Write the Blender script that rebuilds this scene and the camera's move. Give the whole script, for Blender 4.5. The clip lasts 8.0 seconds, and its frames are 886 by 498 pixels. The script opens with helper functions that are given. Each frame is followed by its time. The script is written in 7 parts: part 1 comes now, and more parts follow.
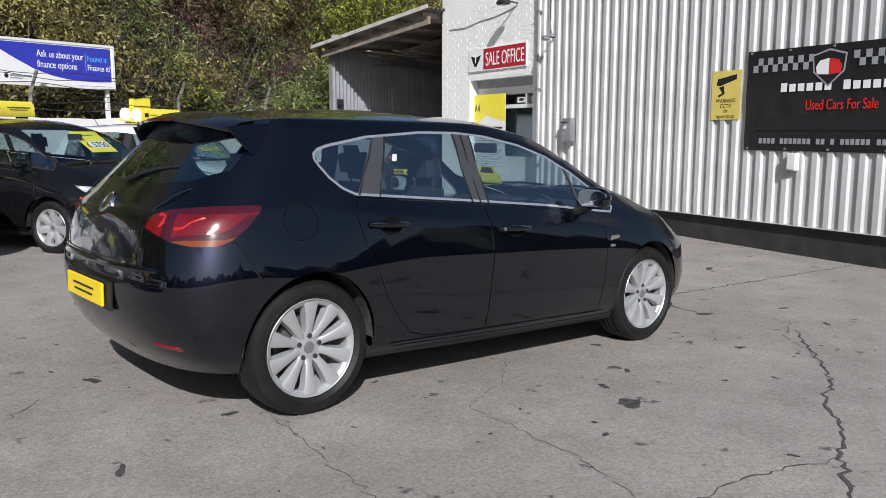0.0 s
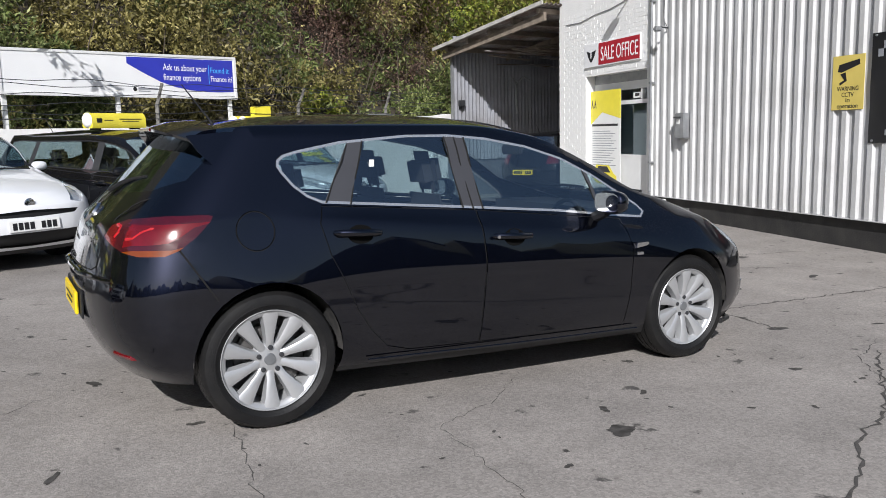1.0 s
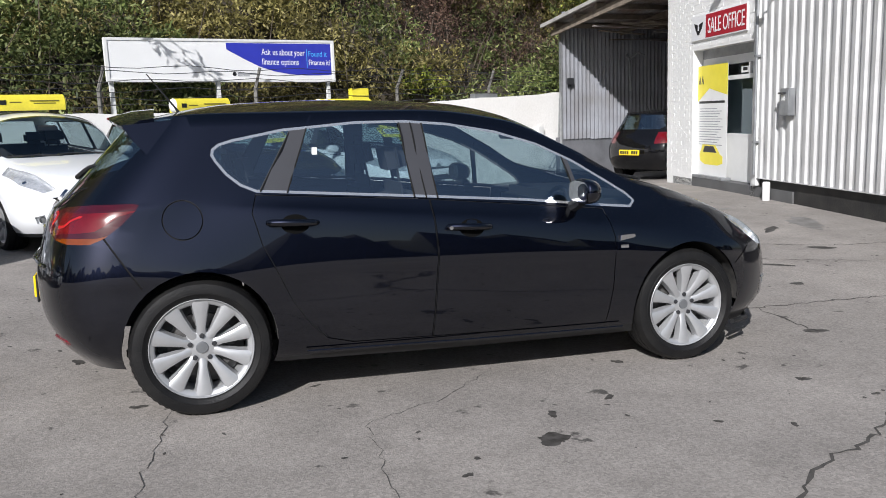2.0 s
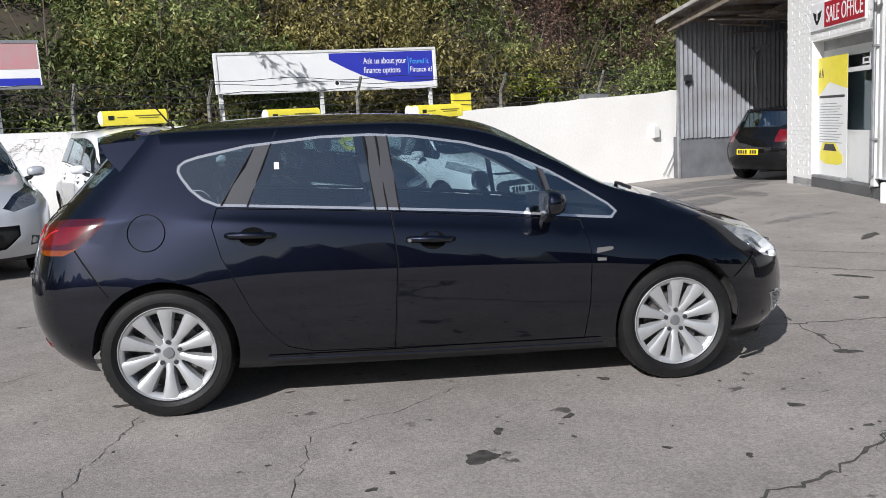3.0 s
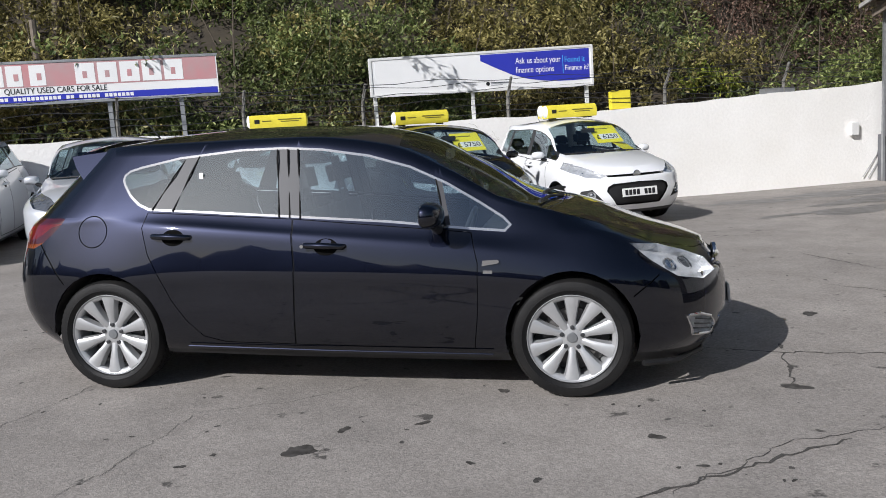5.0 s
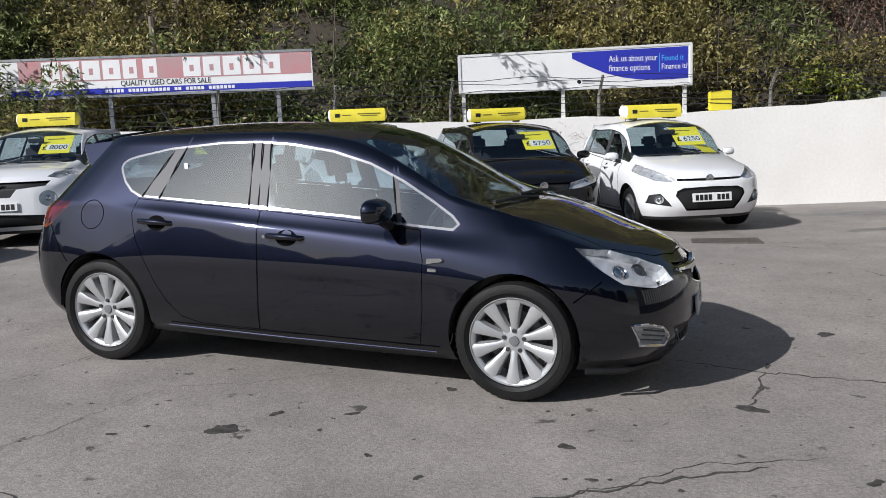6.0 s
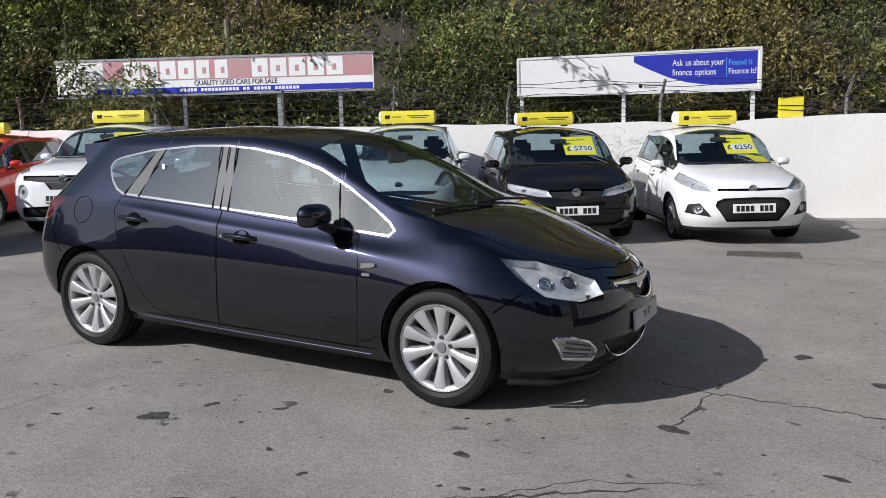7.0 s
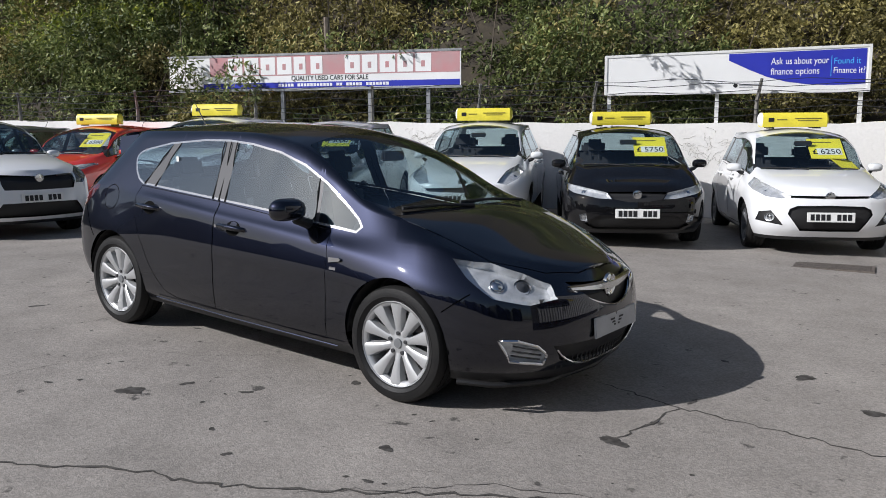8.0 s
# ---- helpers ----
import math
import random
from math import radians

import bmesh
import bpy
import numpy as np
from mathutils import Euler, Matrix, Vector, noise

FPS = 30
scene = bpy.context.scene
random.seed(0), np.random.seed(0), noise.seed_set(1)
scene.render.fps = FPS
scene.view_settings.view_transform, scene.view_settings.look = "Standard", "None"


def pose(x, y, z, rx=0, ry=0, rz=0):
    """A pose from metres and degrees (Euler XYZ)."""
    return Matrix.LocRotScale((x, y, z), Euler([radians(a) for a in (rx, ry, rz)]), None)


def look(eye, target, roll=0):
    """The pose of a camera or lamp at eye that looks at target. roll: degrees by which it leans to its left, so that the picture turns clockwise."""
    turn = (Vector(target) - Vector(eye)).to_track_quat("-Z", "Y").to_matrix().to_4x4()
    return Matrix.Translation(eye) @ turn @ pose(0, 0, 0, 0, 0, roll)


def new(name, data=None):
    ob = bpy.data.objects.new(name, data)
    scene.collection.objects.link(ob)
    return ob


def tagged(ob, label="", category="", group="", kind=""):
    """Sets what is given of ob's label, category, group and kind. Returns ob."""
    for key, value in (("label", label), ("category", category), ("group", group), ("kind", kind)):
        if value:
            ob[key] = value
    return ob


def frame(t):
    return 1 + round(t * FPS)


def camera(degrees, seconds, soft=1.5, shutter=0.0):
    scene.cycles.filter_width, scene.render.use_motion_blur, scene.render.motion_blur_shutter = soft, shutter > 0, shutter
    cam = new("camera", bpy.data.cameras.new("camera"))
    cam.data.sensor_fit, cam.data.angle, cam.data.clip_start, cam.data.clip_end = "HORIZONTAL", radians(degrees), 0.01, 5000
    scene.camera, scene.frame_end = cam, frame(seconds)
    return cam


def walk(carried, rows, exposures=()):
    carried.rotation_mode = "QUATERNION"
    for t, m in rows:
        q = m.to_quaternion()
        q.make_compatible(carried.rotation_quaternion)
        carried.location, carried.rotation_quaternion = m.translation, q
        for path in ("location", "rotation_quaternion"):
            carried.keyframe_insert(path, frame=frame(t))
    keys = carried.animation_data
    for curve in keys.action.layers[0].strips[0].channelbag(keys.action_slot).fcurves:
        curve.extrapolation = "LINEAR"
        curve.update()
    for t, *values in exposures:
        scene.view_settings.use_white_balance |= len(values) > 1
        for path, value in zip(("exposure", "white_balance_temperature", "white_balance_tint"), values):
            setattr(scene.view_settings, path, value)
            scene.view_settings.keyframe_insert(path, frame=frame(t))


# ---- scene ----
cam = camera(57.4, 8.0, soft=0.9)
PATH = [
    (0, (-3.316, -4.131, 1.368), (-2.025, -2.63, 1.08), 0.1),
    (0.5, (-2.88, -4.327, 1.373), (-1.717, -2.725, 1.088), -0.1),
    (1, (-2.422, -4.471, 1.375), (-1.454, -2.744, 1.09), -1.4),
    (1.5, (-1.936, -4.615, 1.383), (-1.129, -2.816, 1.049), -1.8),
    (1.7, (-1.733, -4.655, 1.383), (-0.987, -2.83, 1.05), -1.8),
    (2.8, (-0.658, -4.915, 1.378), (-0.33, -2.966, 1.067), -3.4),
    (3, (-0.478, -4.945, 1.394), (-0.207, -2.987, 1.087), -3.5),
    (3.5, (0.003, -5.068, 1.395), (0.011, -3.089, 1.1), -3.6),
    (4, (0.479, -5.091, 1.387), (0.384, -3.115, 1.095), -3.9),
    (4.2, (0.658, -5.113, 1.389), (0.528, -3.139, 1.096), -3.7),
    (5.3, (1.754, -5.113, 1.382), (1.313, -3.182, 1.106), -3.3),
    (5.5, (1.974, -5.043, 1.353), (1.463, -3.129, 1.082), -2.6),
    (6, (2.441, -4.906, 1.347), (1.769, -3.043, 1.071), -2.4),
    (6.5, (2.894, -4.778, 1.363), (2.121, -2.954, 1.092), -2.0),
    (7, (3.331, -4.62, 1.371), (2.422, -2.859, 1.101), -1.3),
    (7.5, (3.738, -4.396, 1.377), (2.672, -2.725, 1.106), -1.2),
    (8, (4.152, -4.173, 1.382), (2.969, -2.585, 1.106), -0.2),
]
walk(cam, [(t, look(eye, target, roll)) for t, eye, target, roll in PATH], exposures=[(0.0, 0.20, 6150, 11), (1.5, 0.23, 6150, 11), (3.5, 0.22, 6150, 11), (5.5, 0.06, 6150, 11), (8.0, 0.06, 6150, 11)])

# ---- world, sun, exposure ----
SUN_TO = Vector((-0.474, -0.690, 0.547)).normalized()
world = bpy.data.worlds.new("world")
scene.world = world
world.use_nodes = True
wn = world.node_tree
sky = wn.nodes.new("ShaderNodeTexSky")
sky.sky_type, sky.sun_disc = "NISHITA", False
sky.dust_density = 1.4
sky.sun_elevation = math.asin(SUN_TO.z)
sky.sun_rotation = math.atan2(SUN_TO.x, SUN_TO.y)
wn.links.new(sky.outputs[0], wn.nodes["Background"].inputs[0])
wn.nodes["Background"].inputs[1].default_value = 0.065
sun_data = bpy.data.lights.new("sun", "SUN")
sun_data.energy, sun_data.angle, sun_data.color = 5.0, radians(0.5), (1.0, 0.965, 0.925)
sun = new("sun", sun_data)
sun.matrix_world = look(SUN_TO * 60, (0, 0, 0))


# ---- materials ----
def mat(name, color, rough=0.5, metal=0.0, vary=0.0, scale=8.0, bump=0.0, bscale=60.0, coat=0.0, spec=0.5, fine=0.0, other=None, coat_ior=1.5):
    """A principled material with colour variation at two scales and fine relief. other: the second colour of the stains."""
    m = bpy.data.materials.new(name)
    m.use_nodes = True
    t, b = m.node_tree, m.node_tree.nodes["Principled BSDF"]
    b.inputs["Roughness"].default_value, b.inputs["Metallic"].default_value = rough, metal
    b.inputs["Coat Weight"].default_value, b.inputs["Coat Roughness"].default_value = coat, 0.03
    b.inputs["Specular IOR Level"].default_value = spec
    b.inputs["Coat IOR"].default_value = coat_ior
    b.inputs["Base Color"].default_value = (*color, 1)
    co = t.nodes.new("ShaderNodeTexCoord")
    if vary or fine:
        n1, n2 = t.nodes.new("ShaderNodeTexNoise"), t.nodes.new("ShaderNodeTexNoise")
        n1.inputs["Scale"].default_value, n1.inputs["Detail"].default_value = scale, 5
        n2.inputs["Scale"].default_value, n2.inputs["Detail"].default_value = bscale, 3
        for n in (n1, n2):
            t.links.new(co.outputs["Object"], n.inputs["Vector"])
        mix = t.nodes.new("ShaderNodeMix")
        mix.data_type = "RGBA"
        ramp = t.nodes.new("ShaderNodeMapRange")
        ramp.inputs[1].default_value, ramp.inputs[2].default_value = 0.35, 0.7
        t.links.new(n1.outputs[0], ramp.inputs[0])
        t.links.new(ramp.outputs[0], mix.inputs[0])
        mix.inputs[6].default_value = (*color, 1)
        mix.inputs[7].default_value = (*(other or [c * (1 - vary) for c in color]), 1)
        mul = t.nodes.new("ShaderNodeMix")
        mul.data_type, mul.blend_type = "RGBA", "MULTIPLY"
        mul.inputs[0].default_value = 1
        r2 = t.nodes.new("ShaderNodeMapRange")
        r2.inputs[1].default_value, r2.inputs[2].default_value, r2.inputs[3].default_value = 0.3, 0.7, 1 - fine
        t.links.new(n2.outputs[0], r2.inputs[0])
        t.links.new(mix.outputs[2], mul.inputs[6])
        t.links.new(r2.outputs[0], mul.inputs[7])
        t.links.new(mul.outputs[2], b.inputs["Base Color"])
    if bump:
        nb, bp = t.nodes.new("ShaderNodeTexNoise"), t.nodes.new("ShaderNodeBump")
        nb.inputs["Scale"].default_value, nb.inputs["Detail"].default_value = bscale, 6
        t.links.new(co.outputs["Object"], nb.inputs["Vector"])
        bp.inputs["Strength"].default_value, bp.inputs["Distance"].default_value = bump, 0.02
        t.links.new(nb.outputs[0], bp.inputs["Height"])
        t.links.new(bp.outputs[0], b.inputs["Normal"])
    return m


def glass_mat(name, tint, gloss_rough=0.01, haze=0.0, face=0.065):
    """Thin window glass: tinted see-through with a Fresnel gloss; haze adds a thin dusty film."""
    m = bpy.data.materials.new(name)
    m.use_nodes = True
    t = m.node_tree
    t.nodes.clear()
    out, mix, tr = t.nodes.new("ShaderNodeOutputMaterial"), t.nodes.new("ShaderNodeMixShader"), t.nodes.new("ShaderNodeBsdfTransparent")
    gl, lw = t.nodes.new("ShaderNodeBsdfGlossy"), t.nodes.new("ShaderNodeLayerWeight")
    pw, fr = t.nodes.new("ShaderNodeMath"), t.nodes.new("ShaderNodeMath")
    tr.inputs[0].default_value = (*tint, 1)
    gl.inputs["Color"].default_value = (0.70, 0.79, 0.86, 1)
    gl.inputs["Roughness"].default_value = gloss_rough
    pw.operation, pw.inputs[1].default_value = "POWER", 5.0
    fr.operation, fr.inputs[1].default_value, fr.inputs[2].default_value = "MULTIPLY_ADD", 0.85, face
    t.links.new(lw.outputs["Facing"], pw.inputs[0])
    t.links.new(pw.outputs[0], fr.inputs[0])
    body = tr
    if haze:
        df, mx = t.nodes.new("ShaderNodeBsdfGlossy"), t.nodes.new("ShaderNodeMixShader")
        df.inputs[0].default_value = (0.26, 0.50, 0.60, 1)
        df.inputs["Roughness"].default_value = 0.48
        mx.inputs[0].default_value = haze
        t.links.new(tr.outputs[0], mx.inputs[1])
        t.links.new(df.outputs[0], mx.inputs[2])
        body = mx
    t.links.new(fr.outputs[0], mix.inputs[0])
    t.links.new(body.outputs[0], mix.inputs[1])
    t.links.new(gl.outputs[0], mix.inputs[2])
    t.links.new(mix.outputs[0], out.inputs[0])
    return m


BLACK_PAINT = mat("black car paint", (0.0078, 0.0098, 0.0205), 0.40, 1.0, coat=1.0, spec=0.0, vary=0.15, scale=3, coat_ior=1.62)
WHITE_PAINT = mat("white car paint", (0.78, 0.79, 0.80), 0.3, 0.0, coat=1.0, vary=0.04, scale=2)
RED_PAINT = mat("red car paint", (0.62, 0.03, 0.015), 0.3, 0.0, coat=1.0, vary=0.08, scale=2)
SILVER_PAINT = mat("silver car paint", (0.56, 0.58, 0.61), 0.36, 0.35, coat=1.0, vary=0.06, scale=2)
DARK_PAINT = mat("dark car paint", (0.006, 0.006, 0.007), 0.3, 0.0, coat=1.0, spec=0.0, vary=0.2, scale=2)
GREY_PAINT = mat("grey car paint", (0.20, 0.21, 0.22), 0.3, 0.6, coat=1.0, vary=0.06, scale=2)
LAMP_IN = mat("silvered lamp interior", (0.80, 0.81, 0.82), 0.20, 0.55, vary=0.3, scale=22, bump=0.12, bscale=26)
LAMP_GREY = mat("grey lamp interior", (0.30, 0.31, 0.33), 0.25, 0.6, vary=0.5, scale=22, bump=0.4, bscale=26)
STRIP = mat("polished window strip", (0.66, 0.67, 0.68), 0.1, 0.75, vary=0.08, scale=6)
TAIL_DARK = mat("smoked red lamp lens", (0.055, 0.004, 0.010), 0.12, coat=1.0, vary=0.3, scale=12)
CHROME = mat("chrome trim", (0.66, 0.67, 0.68), 0.13, 1.0, vary=0.1, scale=5)
ALLOY = mat("silver alloy", (0.46, 0.465, 0.47), 0.36, 0.5, vary=0.08, scale=12)
DARK_ALLOY = mat("grey alloy", (0.25, 0.26, 0.27), 0.4, 0.6, vary=0.15, scale=12)
RUBBER = mat("tyre rubber", (0.0065, 0.0065, 0.007), 0.55, 0.0, spec=0.28, vary=0.3, scale=10, bump=0.15, bscale=90, other=(0.013, 0.0125, 0.012))
DISC = mat("brake iron", (0.16, 0.155, 0.15), 0.5, 0.5, vary=0.4, scale=20)
PLASTIC = mat("black plastic", (0.012, 0.012, 0.013), 0.55, vary=0.2, scale=10, bump=0.05, bscale=300)
SATIN = mat("satin black pillar", (0.03, 0.031, 0.034), 0.4, coat=0.12, vary=0.1, scale=6)
PILLAR = mat("satin grey pillar", (0.045, 0.046, 0.052), 0.47, 0.0, spec=0.32, vary=0.1, scale=6)
BOWL_SHADE = mat("handle bowl shade", (0.003, 0.003, 0.003), 0.9, spec=0.1, vary=0.1)
SEAM = mat("panel gap", (0.002, 0.002, 0.002), 0.9, vary=0.1)
UNDER = mat("underbody", (0.012, 0.012, 0.012), 0.9, vary=0.3)
LINER = mat("wheel arch liner", (0.02, 0.02, 0.02), 0.95, vary=0.3, scale=15, other=(0.06, 0.055, 0.05))
GLASS = glass_mat("window glass", (0.62, 0.74, 0.77), haze=0.004, face=0.29)
SCREEN = glass_mat("windscreen glass", (0.72, 0.81, 0.83), haze=0.008, face=0.10)
CLEAR = glass_mat("lamp cover", (0.92, 0.93, 0.94))
SEAT = mat("dark seat cloth", (0.03, 0.03, 0.034), 0.85, vary=0.3, scale=14, bump=0.2, bscale=200)
TAIL_BRIGHT = mat("bright red lamp cell", (0.45, 0.012, 0.014), 0.2, coat=1.0, vary=0.3, scale=30)
TAIL_RED = mat("red lamp lens", (0.14, 0.003, 0.008), 0.12, coat=1.0, vary=0.5, scale=9, other=(0.09, 0.002, 0.004))
AMBER = mat("amber lamp lens", (0.20, 0.040, 0.003), 0.15, coat=1.0, vary=0.3, scale=20)
PLATE_Y = mat("yellow plate", (0.85, 0.62, 0.01), 0.35, vary=0.05, scale=9)
PLATE_W = mat("white plate", (0.78, 0.78, 0.76), 0.35, vary=0.05, scale=9)
PLATE_G = mat("grey show plate", (0.45, 0.46, 0.47), 0.4, vary=0.15, scale=9)
INK = mat("black print", (0.012, 0.012, 0.014), 0.5, vary=0.1)
YELLOW = mat("yellow card", (0.86, 0.74, 0.05), 0.45, vary=0.08, scale=5)
YELLOW_DARK = mat("yellow roof box", (0.84, 0.72, 0.06), 0.4, vary=0.15, scale=5, fine=0.1)
PAPER = mat("white paper", (0.8, 0.8, 0.78), 0.6, vary=0.05, scale=4)


# ---- mesh helpers ----
def link(name, mesh, material, parent=None, label=""):
    ob = new(name, mesh)
    if material:
        mesh.materials.append(material)
    if parent:
        ob.parent = parent
    return tagged(ob, label)


def part(name, bm, material, parent=None, label="", smooth=False):
    """Links a bmesh as one mesh object under a thing or a part."""
    mesh = bpy.data.meshes.new(name)
    bmesh.ops.recalc_face_normals(bm, faces=bm.faces[:])
    if smooth:
        for f in bm.faces:
            f.smooth = True
    bm.to_mesh(mesh)
    bm.free()
    if smooth:
        mesh.set_sharp_from_angle(angle=radians(40))
    return link(name, mesh, material, parent, label)


def root(name, label, category, group="", m=None, kind=""):
    ob = new(name)
    ob.empty_display_size = 0.2
    if m is not None:
        ob.matrix_world = m
    return tagged(ob, label, category, group, kind)


def box(bm, x0, x1, y0, y1, z0, z1, bevel=0.0, m=None):
    """Adds a box, with bevelled edges where bevel is given."""
    c = Matrix.LocRotScale(((x0 + x1) / 2, (y0 + y1) / 2, (z0 + z1) / 2), None, (abs(x1 - x0), abs(y1 - y0), abs(z1 - z0)))
    made = bmesh.ops.create_cube(bm, size=1, matrix=c)["verts"]
    if bevel:
        edges = list({e for v in made for e in v.link_edges})
        made = list({v for f in bmesh.ops.bevel(bm, geom=edges, offset=bevel, segments=2, affect="EDGES")["faces"] for v in f.verts} | {v for v in made if v.is_valid})
    if m is not None:
        bmesh.ops.transform(bm, matrix=m, verts=made)
    return bm


def boxed(*a, bevel=0.0, m=None):
    return box(bmesh.new(), *a, bevel=bevel, m=m)


def tube(bm, points, radius, sides=8, cap=True):
    """Adds a round bar along points; radius may be one value or one a point."""
    pts = [Vector(p) for p in points]
    radii = radius if isinstance(radius, (list, tuple)) else [radius] * len(pts)
    rings = []
    for i, p in enumerate(pts):
        d = (pts[min(i + 1, len(pts) - 1)] - pts[max(i - 1, 0)]).normalized()
        u = d.cross(Vector((0, 0, 1)) if abs(d.z) < 0.95 else Vector((1, 0, 0))).normalized()
        v = d.cross(u)
        rings.append([bm.verts.new(p + radii[i] * (math.cos(a) * u + math.sin(a) * v)) for a in (k * math.tau / sides for k in range(sides))])
    for a, b in zip(rings, rings[1:]):
        for k in range(sides):
            bm.faces.new((a[k], a[(k + 1) % sides], b[(k + 1) % sides], b[k]))
    if cap:
        bm.faces.new(rings[0])
        bm.faces.new(rings[-1])
    return bm


def lathe(bm, profile, sides=40, axis="Y", center=(0, 0, 0), closed=False):
    """Adds a turned shape from (radius, along) pairs round an axis."""
    c = Vector(center)
    rings = []
    for r, h in profile:
        ring = []
        for k in range(sides):
            a = k * math.tau / sides
            v = (r * math.cos(a), h, r * math.sin(a)) if axis == "Y" else ((h, r * math.cos(a), r * math.sin(a)) if axis == "X" else (r * math.cos(a), r * math.sin(a), h))
            ring.append(bm.verts.new(c + Vector(v)))
        rings.append(ring)
    pairs = list(zip(rings, rings[1:])) + ([(rings[-1], rings[0])] if closed else [])
    for a, b in pairs:
        for k in range(sides):
            bm.faces.new((a[k], a[(k + 1) % sides], b[(k + 1) % sides], b[k]))
    if not closed:
        for ring, (r, h) in ((rings[0], profile[0]), (rings[-1], profile[-1])):
            if r > 1e-4:
                bm.faces.new(ring)
    return bm


def slab(bm, outline, z0, z1, m=None):
    """Adds a flat plate of any outline in x and y, from z0 to z1."""
    lo = [bm.verts.new((x, y, z0)) for x, y in outline]
    hi = [bm.verts.new((x, y, z1)) for x, y in outline]
    n = len(lo)
    bm.faces.new(lo[::-1])
    bm.faces.new(hi)
    for i in range(n):
        bm.faces.new((lo[i], lo[(i + 1) % n], hi[(i + 1) % n], hi[i]))
    if m is not None:
        bmesh.ops.transform(bm, matrix=m, verts=lo + hi)
    return bm


def text_mesh(name, text, size):
    """A mesh of one line of lettering in the built-in font, and its width."""
    cu = bpy.data.curves.new(name, "FONT")
    cu.body, cu.size, cu.extrude = text, size, 0.0015
    tmp = bpy.data.objects.new(name, cu)
    scene.collection.objects.link(tmp)
    bpy.context.view_layer.update()
    mesh, wide = bpy.data.meshes.new_from_object(tmp), tmp.dimensions.x
    bpy.data.objects.remove(tmp)
    mesh.materials.clear()
    return mesh, wide


def lettering(name, text, size, material, parent, m, width=None):
    """A line of lettering in the x-y plane of m, each word a part of its own; width squeezes the line to a length."""
    full = text_mesh(name, text, size)[1]
    k = width / full if width and full > 0 else 1.0
    before = ""
    for word in text.split(" "):
        mesh, wide = text_mesh(name, word, size)
        at = text_mesh(name, before + word, size)[1] - wide
        mesh.transform(Matrix.Diagonal((k, 1, 1, 1)))
        link(name, mesh, material, parent).matrix_local = m @ Matrix.Translation((at * k, 0, 0))
        before += word + " "


def curve(knots):
    """A smooth monotone curve through (x, value) knots."""
    xs, ys = np.array([k[0] for k in knots], float), np.array([k[1] for k in knots], float)
    h, d = np.diff(xs), np.diff(ys) / np.diff(xs)
    s = np.zeros(len(xs))
    s[0], s[-1] = d[0], d[-1]
    for i in range(1, len(xs) - 1):
        if d[i - 1] * d[i] > 0:
            w1, w2 = 2 * h[i] + h[i - 1], h[i] + 2 * h[i - 1]
            s[i] = (w1 + w2) / (w1 / d[i - 1] + w2 / d[i])

    def at(x):
        x = np.clip(x, xs[0], xs[-1])
        i = np.clip(np.searchsorted(xs, x) - 1, 0, len(xs) - 2)
        u = (x - xs[i]) / h[i]
        return ys[i] * (1 + 2 * u) * (1 - u) ** 2 + s[i] * h[i] * u * (1 - u) ** 2 + ys[i + 1] * u * u * (3 - 2 * u) + s[i + 1] * h[i] * u * u * (u - 1)
    return at


def inside(poly, x, y):
    hit, j = False, len(poly) - 1
    for i in range(len(poly)):
        (xi, yi), (xj, yj) = poly[i], poly[j]
        if (yi > y) != (yj > y) and x < (xj - xi) * (y - yi) / (yj - yi) + xi:
            hit = not hit
        j = i
    return hit


def grown(poly, d):
    """The polygon with its sides moved outwards by d."""
    area = sum(a[0] * b[1] - b[0] * a[1] for a, b in zip(poly, poly[1:] + poly[:1]))
    s = 1 if area > 0 else -1
    out = []
    for i in range(len(poly)):
        p, q, r = (Vector(poly[(i + k) % len(poly)]) for k in (-1, 0, 1))
        n1, n2 = ((q - p).normalized(), (r - q).normalized())
        n1, n2 = Vector((n1.y, -n1.x)) * s, Vector((n2.y, -n2.x)) * s
        b = (n1 + n2) / max(0.35, 1 + n1.dot(n2))
        out.append((q.x + d * b.x, q.y + d * b.y))
    return out


def ellipse(cx, cy, rx, ry, n=28):
    return [(cx + rx * math.cos(k * math.tau / n), cy + ry * math.sin(k * math.tau / n)) for k in range(n)]


def cut(bm, poly, ax, cond, closed=True):
    """Cuts the faces that meet cond along a polygon drawn in the two axes ax."""
    sides = list(zip(poly, poly[1:] + poly[:1])) if closed else list(zip(poly, poly[1:]))
    for p, q in sides:
        d = Vector((q[0] - p[0], q[1] - p[1]))
        if d.length < 1e-6:
            continue
        no = [0, 0, 0]
        no[ax[0]], no[ax[1]] = -d.y, d.x
        co = [0, 0, 0]
        co[ax[0]], co[ax[1]] = p
        lo0, hi0, lo1, hi1 = min(p[0], q[0]) - 0.004, max(p[0], q[0]) + 0.004, min(p[1], q[1]) - 0.004, max(p[1], q[1]) + 0.004
        sel = []
        for f in bm.faces:
            vs = [v.co for v in f.verts]
            a = [v[ax[0]] for v in vs]
            if max(a) < lo0 or min(a) > hi0:
                continue
            b = [v[ax[1]] for v in vs]
            if max(b) < lo1 or min(b) > hi1 or not cond(vs[0]):
                continue
            sel.append(f)
        if sel:
            geom = sel + list({e for f in sel for e in f.edges}) + list({v for f in sel for v in f.verts})
            bmesh.ops.bisect_plane(bm, geom=geom, dist=1e-5, plane_co=co, plane_no=Vector(no).normalized())


